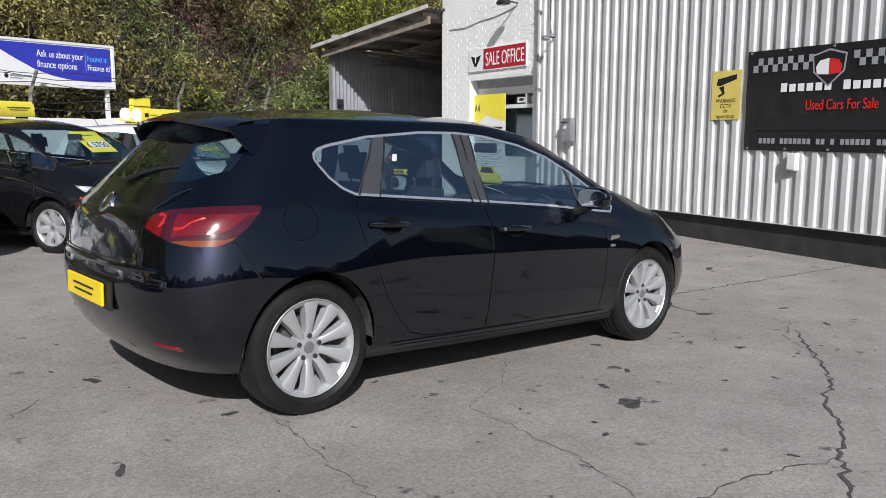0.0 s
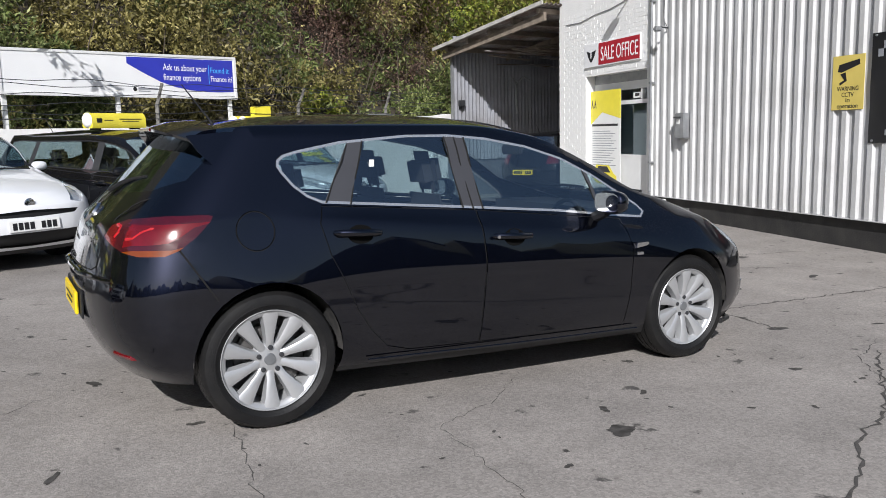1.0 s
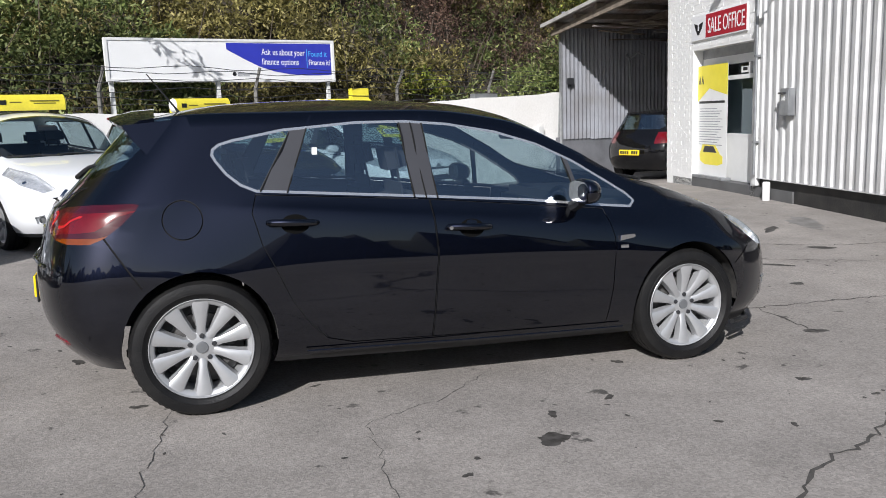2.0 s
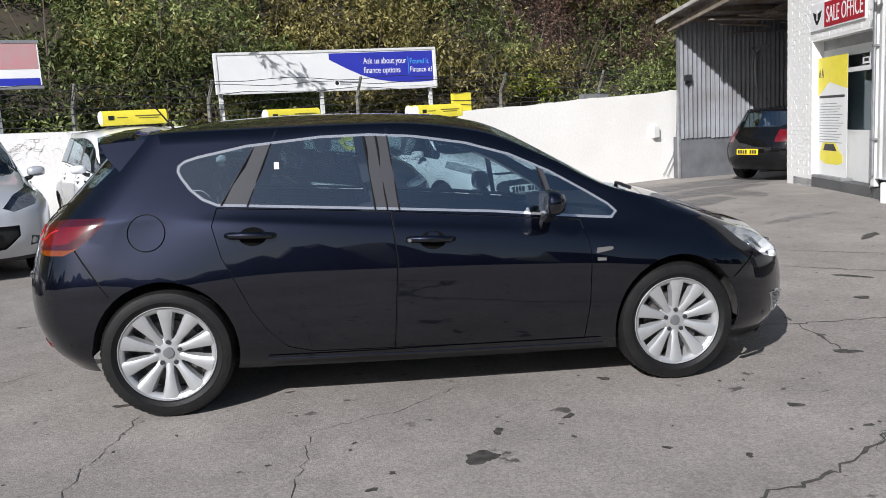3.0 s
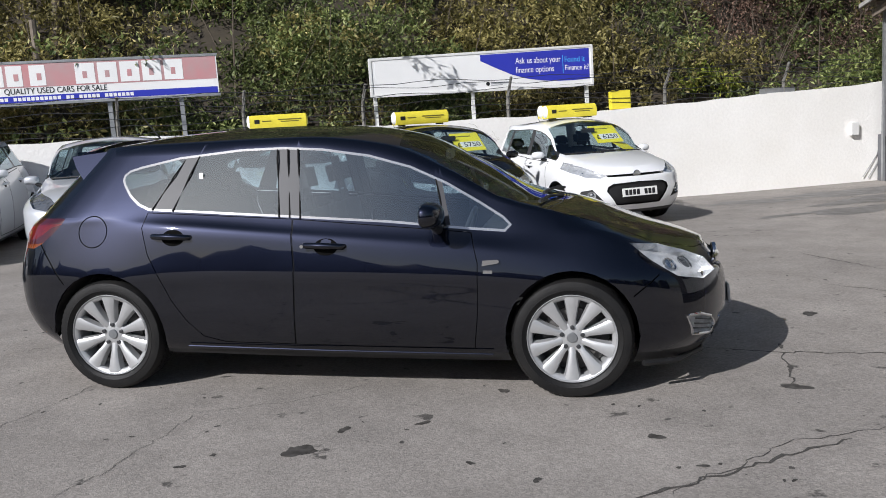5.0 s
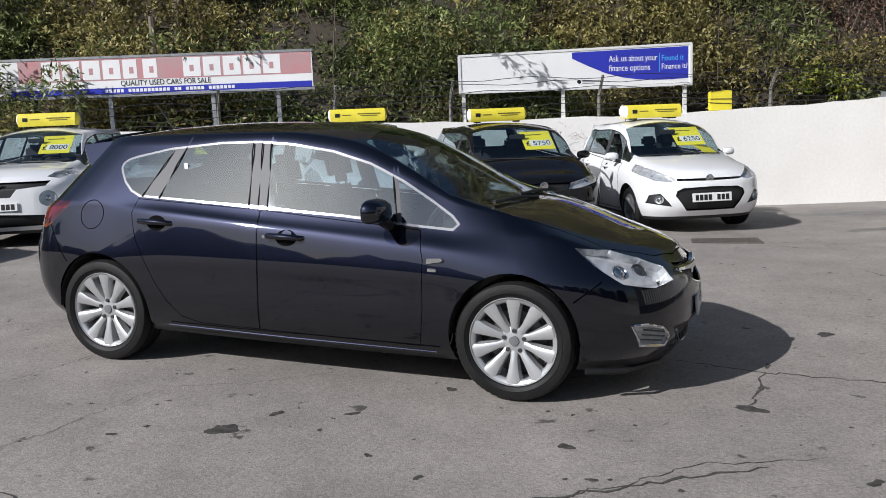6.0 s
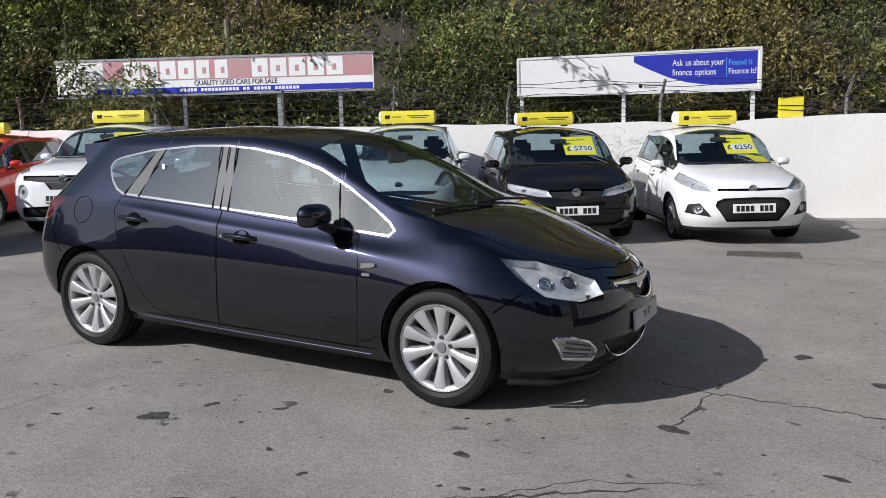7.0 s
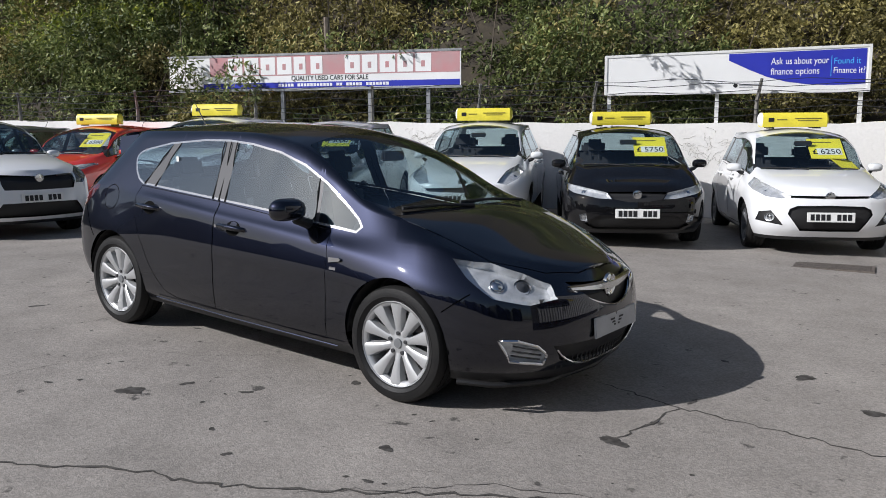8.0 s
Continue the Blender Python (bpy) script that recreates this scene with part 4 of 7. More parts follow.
s0 = S_END - 1.0
while s0 > S_START:
    clad_sheet(s0)
    s0 -= 1.0
part("plinth", boxed(S_START, S_END, -0.25, -0.03, -0.6, CLAD_Z0 + 0.02), PLINTH, north)
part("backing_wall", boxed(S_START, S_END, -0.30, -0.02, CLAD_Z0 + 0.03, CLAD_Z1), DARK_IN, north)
part("drip_flashing", boxed(S_START, S_END, -0.03, 0.045, CLAD_Z0 - 0.012, CLAD_Z0 - 0.002), CLAD, north)
part("corner_flashing", boxed(S_END, S_END + 0.13, -0.02, 0.05, 0.12, CLAD_Z1, bevel=0.01), WHITE_PVC, north)

office = root("wall_office", "white painted brick office wall with a doorway", "wall", kind="structure")
office.matrix_world = FRONT
D0, D1 = wall_a(5.86), wall_a(7.95)
DOOR_TOP = 2.36
for nm, a in (("wall_jamb", (D1, S_OFF, -0.3, 0, -0.4, DOOR_TOP)), ("wall_head", (S_END + 0.13, S_OFF, -0.3, 0, DOOR_TOP, CLAD_Z1)), ("wall_pier", (S_END + 0.13, D0, -0.3, 0, -0.4, DOOR_TOP)),
              ("wall_return", (S_OFF - 0.3, S_OFF, -7.0, -0.3, -0.4, CLAD_Z1))):
    part(nm, boxed(*a), WHITE_BRICK, office)
part("office_side", boxed(S_START, S_START + 0.3, -7.0, -0.3, -0.6, CLAD_Z1), WHITE_BRICK, office)
roof_ob = part("roof_building", boxed(S_START, S_OFF, -7.0, 0.05, CLAD_Z1, CLAD_Z1 + 0.15), GREY_METAL)
roof_ob.matrix_world = FRONT
tagged(roof_ob, "grey sheet roof of the clad building", "roof", kind="structure")
# painted bricks, each a little proud of its bed
def brick_mesh(w):
    bm = boxed(0, w + 0.004, -0.02, 0.0035, 0, 0.070, bevel=0.0)
    me = bpy.data.meshes.new("brick")
    bm.to_mesh(me)
    bm.free()
    me.materials.append(WHITE_BRICK)
    return me


LONG, HALF = brick_mesh(0.215), brick_mesh(0.1025)
rnd = random.Random(3)


def course(a, b, z, odd, wall_ob):
    x = b
    first = True
    while x - 0.05 > a:
        half = first and odd
        w = 0.1025 if half else 0.215
        if x - w < a - 0.01:
            break
        ob = new("brick", HALF if half else LONG)
        ob.parent = wall_ob
        ob.location = (x - w + (0.006 if first and not odd else 0.0), rnd.uniform(-0.0015, 0.002), z)
        x -= w + 0.010
        first = False


for k in range(47):
    z = 0.06 + 0.075 * k
    course(D1 + 0.01, S_OFF, z, k % 2 == 1, office)
course_bm = bmesh.new()
for k in range(18):
    z = 2.40 + 0.075 * k
    x = D1 - 0.002 - (0.11 if k % 2 else 0.0)
    while x - 0.215 > S_END + 0.14:
        box(course_bm, x - 0.219, x, -0.02, 0.0035 + rnd.uniform(-0.0015, 0.002), z, z + 0.070)
        x -= 0.225
heads = part("brick_courses", course_bm, WHITE_BRICK, office)
heads["kind"] = "stuff"
# door recess
REC = -0.35
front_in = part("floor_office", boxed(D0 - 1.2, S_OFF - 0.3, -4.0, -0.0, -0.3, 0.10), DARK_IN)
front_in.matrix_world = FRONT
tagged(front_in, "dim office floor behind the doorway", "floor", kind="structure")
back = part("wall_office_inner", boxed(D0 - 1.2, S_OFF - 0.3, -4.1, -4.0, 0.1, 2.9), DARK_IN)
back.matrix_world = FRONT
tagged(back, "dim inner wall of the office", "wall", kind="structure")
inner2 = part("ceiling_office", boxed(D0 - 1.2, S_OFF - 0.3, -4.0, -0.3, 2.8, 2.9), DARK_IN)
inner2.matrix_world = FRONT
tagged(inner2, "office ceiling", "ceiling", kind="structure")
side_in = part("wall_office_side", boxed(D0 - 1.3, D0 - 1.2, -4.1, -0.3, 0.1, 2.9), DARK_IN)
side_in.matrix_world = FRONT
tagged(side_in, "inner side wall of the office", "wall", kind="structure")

# ---- white boundary wall ----
W0, W_DIR = Vector((1.78, 10.45, 0)), Vector((0.924, 0.382, 0)).normalized()
WALL = Matrix.Translation(W0) @ Matrix.Rotation(math.atan2(W_DIR.y, W_DIR.x), 4, "Z")
wall = root("wall_boundary", "white rendered boundary wall below the wooded bank", "wall", kind="structure")
wall.matrix_world = WALL
bm = bmesh.new()
prev = None
for k in range(60):
    s = -24 + k * 30.3 / 59
    zt = 1.57 + 0.0365 * max(s, 0) + 0.012 * max(-s - 3, 0) + 0.012 * math.sin(s * 2.1) + 0.01 * math.sin(s * 5.3)
    p = [bm.verts.new(v) for v in ((s, 0, -0.6), (s, 0.0, zt), (s, 0.22, zt + 0.01), (s, 0.22, -0.6))]
    if prev:
        for i in range(3):
            bm.faces.new((prev[i], prev[i + 1], p[i + 1], p[i]))
    else:
        bm.faces.new(p)
    prev = p
bm.faces.new(prev[::-1])
part("rendered_face", bm, WHITE_WALL, wall)

# ---- the parked cars ----
def heading(px, py, hx, hy, xf, dz=0.0, slope=None):
    """The pose of a car whose nose stands at (px, py) and that looks along (hx, hy); it sits on the ground."""
    n = math.hypot(hx, hy)
    hx, hy = hx / n, hy / n
    cx, cy = px - hx * xf, py - hy * xf
    z0, z1 = ground_z(cx - hx * 1.2, cy - hy * 1.2), ground_z(cx + hx * 1.2, cy + hy * 1.2)
    return Matrix.Translation((cx, cy, (z0 + z1) / 2 + dz)) @ Matrix.Rotation(math.atan2(hy, hx), 4, "Z") @ Matrix.Rotation(-math.atan2(z1 - z0, 2.4), 4, "Y")


HERO = dict(name="hatchback_car", fine=True, xr=-2.10, xf=2.25, W=1.80, nose=0.76, bonnet=1.00, cowl=1.24, axles=(-1.3425, 1.3425), belt=(1.05, 0.91), roof=1.50, tail=1.40, roof_x=-1.62, screen_x=0.38,
            skirt=(0.25, 0.17), shoulder=(0.95, 0.79), tyre=0.331, rim=0.238, spokes=10, paint=BLACK_PAINT, trim=STRIP, cladding=0.235, seat_x=-0.12, mirror=(0.60, 0.93), mirror_mat=BLACK_PAINT,
            loop=[(-1.06, 1.05), (-0.25, 1.0), (0.35, 0.96), (0.8, 0.915), (0.99, 0.90), (1.02, 0.93), (0.98, 0.97), (0.86, 1.045), (0.67, 1.155), (0.46, 1.25), (0.22, 1.318), (-0.05, 1.36), (-0.28, 1.375), (-0.54, 1.37), (-0.91, 1.335), (-1.15, 1.287), (-1.215, 1.268), (-1.245, 1.245), (-1.25, 1.22), (-1.235, 1.19), (-1.19, 1.13), (-1.13, 1.08)],
            pillars=[[(0.605, 1.20), (0.635, 1.19), (0.70, 0.915), (0.668, 0.915)], [(-0.316, 1.380), (-0.192, 1.380), (-0.149, 0.985), (-0.274, 0.985)], [(-0.868, 1.345), (-0.788, 1.352), (-0.915, 1.03), (-1.055, 1.035)]],
            doors=[[(-0.195, 0.985), (0.81, 0.897), (0.85, 0.74), (0.845, 0.47), (0.82, 0.255), (-0.20, 0.275), (-0.175, 0.72)], [(-1.065, 1.035), (-1.09, 0.95), (-1.05, 0.80), (-0.98, 0.66), (-0.92, 0.53), (-0.84, 0.41), (-0.75, 0.32), (-0.62, 0.285), (-0.201, 0.275), (-0.176, 0.72), (-0.196, 0.985)]],
            lamp_f=[(1.645, 0.822), (1.80, 0.80), (1.95, 0.75), (2.07, 0.695), (2.13, 0.63), (2.05, 0.605), (1.90, 0.64), (1.75, 0.735)], lamp_in=-0.40,
            lamp_r=[(-1.585, 1.005), (-1.62, 1.012), (-1.78, 1.02), (-2.2, 0.99), (-2.2, 0.885), (-1.95, 0.83), (-1.80, 0.835), (-1.74, 0.86), (-1.66, 0.92), (-1.60, 0.98)], tail_in=-0.50, lamp_back=[(-0.50, 0.90), (-0.52, 0.955), (-0.60, 0.985), (-0.75, 1.005), (-1.1, 1.03), (-1.1, 0.80), (-0.80, 0.825), (-0.68, 0.845)],
            rear_glass=[(0.2, 1.10), (0.0, 1.10), (-0.35, 1.09), (-0.55, 1.11), (-0.66, 1.16), (-0.58, 1.40), (0.0, 1.395), (0.2, 1.395)],
            noses=[("grille", [(0.2, 0.545), (0.0, 0.545), (-0.16, 0.56), (-0.26, 0.61), (-0.36, 0.70), (-0.2, 0.685), (0.0, 0.675), (0.2, 0.675)]),
                   ("lower_grille", [(0.2, 0.235), (0.0, 0.235), (-0.32, 0.25), (-0.46, 0.30), (-0.52, 0.385), (-0.3, 0.385), (0.0, 0.385), (0.2, 0.385)]),
                   ("fog_light", [(-0.55, 0.285), (-0.70, 0.31), (-0.755, 0.425), (-0.69, 0.425), (-0.60, 0.39), (-0.55, 0.34)])],
            shut=[(2.13, 0.3), (2.13, 0.0), (2.11, -0.22), (2.02, -0.42), (1.80, -0.62), (1.30, -0.70), (1.20, -0.70), (1.29, -0.35), (1.31, 0.0), (1.31, 0.3)],
            seams=[[(-1.745, 0.86), (-1.737, 0.863), (-1.585, 0.63), (-1.593, 0.627)], [(1.795, 0.66), (1.80, 0.655), (1.665, 0.55), (1.66, 0.556)]],
            flap=(-1.40, 0.93, 0.092, 0.092), handles=[(-0.90, 0.895), (0.0, 0.835)],
            plate_f=(2.247, 0.445, PLATE_G), plate_bars=False, plate_note="plain grey show plate with a dark emblem", plate_r=(-2.115, 0.56), plate_bars_r=False)


def small_car(L, W, H, wb, nose, bonnet, belt, paint, **more):
    """A spec for a small parked hatchback from its main sizes."""
    fo = more.pop("front", 0.80)
    fw = wb / 2
    rw, xf = -fw, fw + fo
    xr = xf - L
    cowl = more.pop("cowl", xf - 1.02)
    sx = more.pop("screen_x", cowl - 0.72)
    rx = xr + more.pop("back", 0.34)
    br, bf = belt
    tyre = more.pop("tyre", 0.295)
    s = dict(xr=xr, xf=xf, W=W, nose=nose, bonnet=bonnet, cowl=cowl, axles=(rw, fw), belt=belt, roof=H, tail=H - 0.07, roof_x=rx, screen_x=sx, skirt=(0.25, 0.19), tyre=tyre, rim=tyre - 0.095, spokes=more.pop("spokes", 7),
             paint=paint, cladding=0.23, seat_x=cowl - 1.30, mirror=(cowl - 0.42, bf + 0.0), win_r=0.30,
             pillars=[[(sx - 0.42, 2), (sx - 0.30, 2), (sx - 0.24, 0.5), (sx - 0.36, 0.5)], [(rw + 0.45, 2), (rw + 0.53, 2), (rw + 0.43, 0.5), (rw + 0.33, 0.5)]],
             doors=[[(sx - 0.32, bf + 0.01), (cowl - 0.30, bf - 0.03), (cowl - 0.26, 0.6), (cowl - 0.30, 0.27), (sx - 0.32, 0.27)], [(rw + 0.30, br), (rw + 0.31, 0.72), (rw + 0.44, 0.50), (rw + 0.58, 0.29), (sx - 0.34, 0.27), (sx - 0.34, bf + 0.02)]],
             lamp_f=[(xf + 1.0, 0.1), (xf + 1.1, 0.1), (xf + 1.05, 0.2)], lamp_in=-0.44,
             lamp_r=[(xr + 0.42, br - 0.02), (xr - 0.1, br + 0.0), (xr - 0.1, br - 0.26), (xr + 0.2, br - 0.24), (xr + 0.34, br - 0.12)], tail_in=-0.5,
             rear_glass=[(0.2, br + 0.04), (-0.5, br + 0.04), (-0.6, br + 0.1), (-0.52, H - 0.13), (0.2, H - 0.11)],
             noses=[("grille", [(0.2, nose - 0.20), (-0.30, nose - 0.19), (-0.40, nose - 0.13), (-0.2, nose - 0.115), (0.2, nose - 0.11)]), ("lower_grille", [(0.2, 0.27), (-0.42, 0.28), (-0.5, 0.33), (-0.42, 0.40), (0.2, 0.41)]),
                    ("fog_light", [(-0.58, 0.33), (-0.66, 0.34), (-0.68, 0.41), (-0.60, 0.43)])],
             handles=[(rw + 0.55, bf - 0.07), (sx - 0.14, bf - 0.09)], plate_f=(xf + 0.005, 0.47, PLATE_W), plate_note="white front plate with dark print")
    s.update(front_power=3.0, front_corner=0.82)
    s.update(more)
    return s


hero = car(HERO, "black five-door hatchback with chrome window line on silver ten-spoke alloys", Matrix.Translation((0, 0, -0.025)) @ Matrix.Rotation(math.atan2(0.086, 2.685), 4, "Y"))
ROW = "used cars along the wall"
FOGS = ("fog_light", [(-0.58, 0.33), (-0.66, 0.34), (-0.68, 0.41), (-0.60, 0.43)])


def face(lamp, grille, lower, fog=(FOGS,)):
    """The openings of a car's front, drawn in elevation for its right half."""
    return [("headlight", lamp), ("grille", grille), *fog, ("lower_grille", lower)]


I10 = small_car(3.67, 1.66, 1.50, 2.385, 0.80, 0.96, (1.02, 0.93), WHITE_PAINT, alloy=DARK_ALLOY, cowl=1.10,
                noses=face([(-0.42, 0.70), (-0.52, 0.675), (-0.68, 0.695), (-0.78, 0.76), (-0.80, 0.885), (-0.71, 0.87), (-0.56, 0.78)], [(0.2, 0.672), (-0.42, 0.685), (-0.45, 0.71), (0.2, 0.708)],
                           [(0.2, 0.30), (-0.32, 0.305), (-0.46, 0.50), (-0.44, 0.56), (-0.36, 0.595), (0.2, 0.61)], (("fog_light", ellipse(-0.645, 0.455, 0.05, 0.05, 16)), ("fog_bezel", [(-0.50, 0.365), (-0.77, 0.41), (-0.74, 0.515), (-0.63, 0.535)]))))
CIVIC = small_car(4.25, 1.76, 1.46, 2.635, 0.76, 0.95, (1.02, 0.92), DARK_PAINT, cowl=1.42, front=0.84, plate_f=(1.3175 + 0.84 + 0.005, 0.44, PLATE_W),
                  noses=face([(-0.30, 0.61), (-0.36, 0.685), (-0.60, 0.73), (-0.805, 0.765), (-0.805, 0.70), (-0.74, 0.668), (-0.45, 0.615)], [(0.2, 0.575), (-0.10, 0.575), (-0.29, 0.61), (-0.35, 0.69), (0.2, 0.70)],
                             [(0.2, 0.24), (-0.50, 0.24), (-0.62, 0.30), (-0.48, 0.40), (-0.38, 0.42), (0.2, 0.42)]))
PUNTO = small_car(4.03, 1.69, 1.49, 2.51, 0.78, 0.96, (1.02, 0.93), WHITE_PAINT, front=0.86,
                  noses=face([(-0.46, 0.68), (-0.58, 0.65), (-0.73, 0.73), (-0.79, 0.88), (-0.71, 0.92), (-0.55, 0.82)], [(0.2, 0.545), (-0.46, 0.56), (-0.52, 0.60), (0.2, 0.625)], [(0.2, 0.25), (-0.56, 0.27), (-0.60, 0.38), (-0.52, 0.40), (0.2, 0.395)]))
MAZDA = small_car(3.92, 1.70, 1.475, 2.49, 0.80, 0.97, (1.03, 0.93), SILVER_PAINT, lamp_mat=LAMP_GREY,
                  noses=face([(-0.38, 0.71), (-0.47, 0.67), (-0.68, 0.72), (-0.785, 0.85), (-0.68, 0.89), (-0.50, 0.82)], [(0.2, 0.665), (-0.30, 0.69), (-0.33, 0.71), (0.2, 0.69)], [(0.2, 0.30), (-0.36, 0.32), (-0.50, 0.44), (-0.50, 0.54), (0.2, 0.55)]))
JUKE = small_car(4.13, 1.77, 1.57, 2.53, 0.91, 1.04, (1.12, 1.02), WHITE_PAINT, tyre=0.335, front=0.85, plate_f=(1.265 + 0.85 + 0.005, 0.545, PLATE_W),
                 noses=face([(-0.56, 0.90), (-0.70, 0.87), (-0.80, 0.91), (-0.845, 0.99), (-0.76, 0.99), (-0.62, 0.95)], [(0.2, 0.66), (-0.17, 0.66), (-0.25, 0.76), (-0.58, 0.79), (-0.62, 0.85), (0.2, 0.85)], [(0.2, 0.28), (-0.64, 0.29), (-0.60, 0.42), (0.2, 0.46)],
                            (("fog_light", ellipse(-0.60, 0.63, 0.10, 0.10, 20)),)))
REDCAR = small_car(4.05, 1.69, 1.45, 2.47, 0.76, 0.94, (1.01, 0.92), RED_PAINT, front=0.85,
                   noses=face([(-0.40, 0.66), (-0.62, 0.66), (-0.76, 0.74), (-0.79, 0.83), (-0.60, 0.80), (-0.42, 0.75)], [(0.2, 0.56), (-0.34, 0.57), (-0.38, 0.68), (0.2, 0.68)], [(0.2, 0.27), (-0.42, 0.28), (-0.5, 0.33), (-0.42, 0.40), (0.2, 0.41)]))
SUZUKI = small_car(3.60, 1.60, 1.54, 2.425, 0.86, 1.02, (1.04, 0.97), WHITE_PAINT, front=0.72, lamp_mat=LAMP_GREY, plate_f=(1.2125 + 0.72 + 0.008, 0.515, PLATE_W),
                   noses=face([(-0.47, 0.68), (-0.60, 0.68), (-0.71, 0.77), (-0.755, 0.93), (-0.68, 0.94), (-0.50, 0.82)], [(0.2, 0.61), (-0.43, 0.62), (-0.46, 0.70), (-0.46, 0.81), (0.2, 0.765)], [(0.2, 0.27), (-0.60, 0.28), (-0.46, 0.455), (0.2, 0.46)], ()))
GREY = small_car(4.0, 1.70, 1.47, 2.5, 0.78, 0.96, (1.02, 0.93), GREY_PAINT, noses=face([(-0.40, 0.68), (-0.60, 0.66), (-0.74, 0.74), (-0.79, 0.85), (-0.60, 0.82)], [(0.2, 0.56), (-0.34, 0.57), (-0.38, 0.68), (0.2, 0.68)], [(0.2, 0.27), (-0.42, 0.28), (-0.42, 0.40), (0.2, 0.41)]))
CORSA = small_car(4.0, 1.71, 1.49, 2.51, 0.78, 1.0, (1.03, 0.94), DARK_PAINT, plate_r=(-1.26 - 0.80 + 0.02, 0.60))

PARKED = []
for spec, label, place, text, boxed_sign in (
        (I10, "white small hatchback with a wide black grille", (2.2, 5.9, 0.45, -0.89), "6250", 2),
        (CIVIC, "black hatchback with a low wide nose", (0.28, 4.90, 0.50, -0.866), "5750", 1),
        (PUNTO, "white hatchback with black bumper inlays", (-2.04, 4.55, 0.43, -0.90), "", 1),
        (MAZDA, "silver small hatchback with rounded headlights", (-3.87, 3.08, 0.43, -0.90), "5000", 0),
        (JUKE, "white crossover with round lower lamps", (-6.30, 2.80, 0.43, -0.90), "8000", 1),
        (REDCAR, "bright red hatchback parked behind the others", (-8.90, 2.2, 0.43, -0.90), "6500", 1),
        (GREY, "grey hatchback at the end of the row", (-10.95, 1.35, 0.43, -0.90), "", 0),
        (SUZUKI, "white city car with a dark slatted grille", (-6.0, 1.0, 1.0, -0.05), "", 0)):
    at = heading(*place, spec["xf"])
    car(spec, label, at, ROW)
    PARKED.append((spec, at, text, boxed_sign))
car(CORSA, "black hatchback parked nose-in at the open shed", heading(7.95 + 3.9 * 0.94, 10.15 + 3.9 * 0.34, 0.94, 0.34, CORSA["xf"]))


# ---- details of the black hatchback ----
def disc(bm, x, y, z, r, depth, m=None, n=24):
    return lathe(bm, [(0.0001, depth), (r * 0.9, depth), (r, depth * 0.6), (r, 0)], n, axis="X", center=(x, y, z))


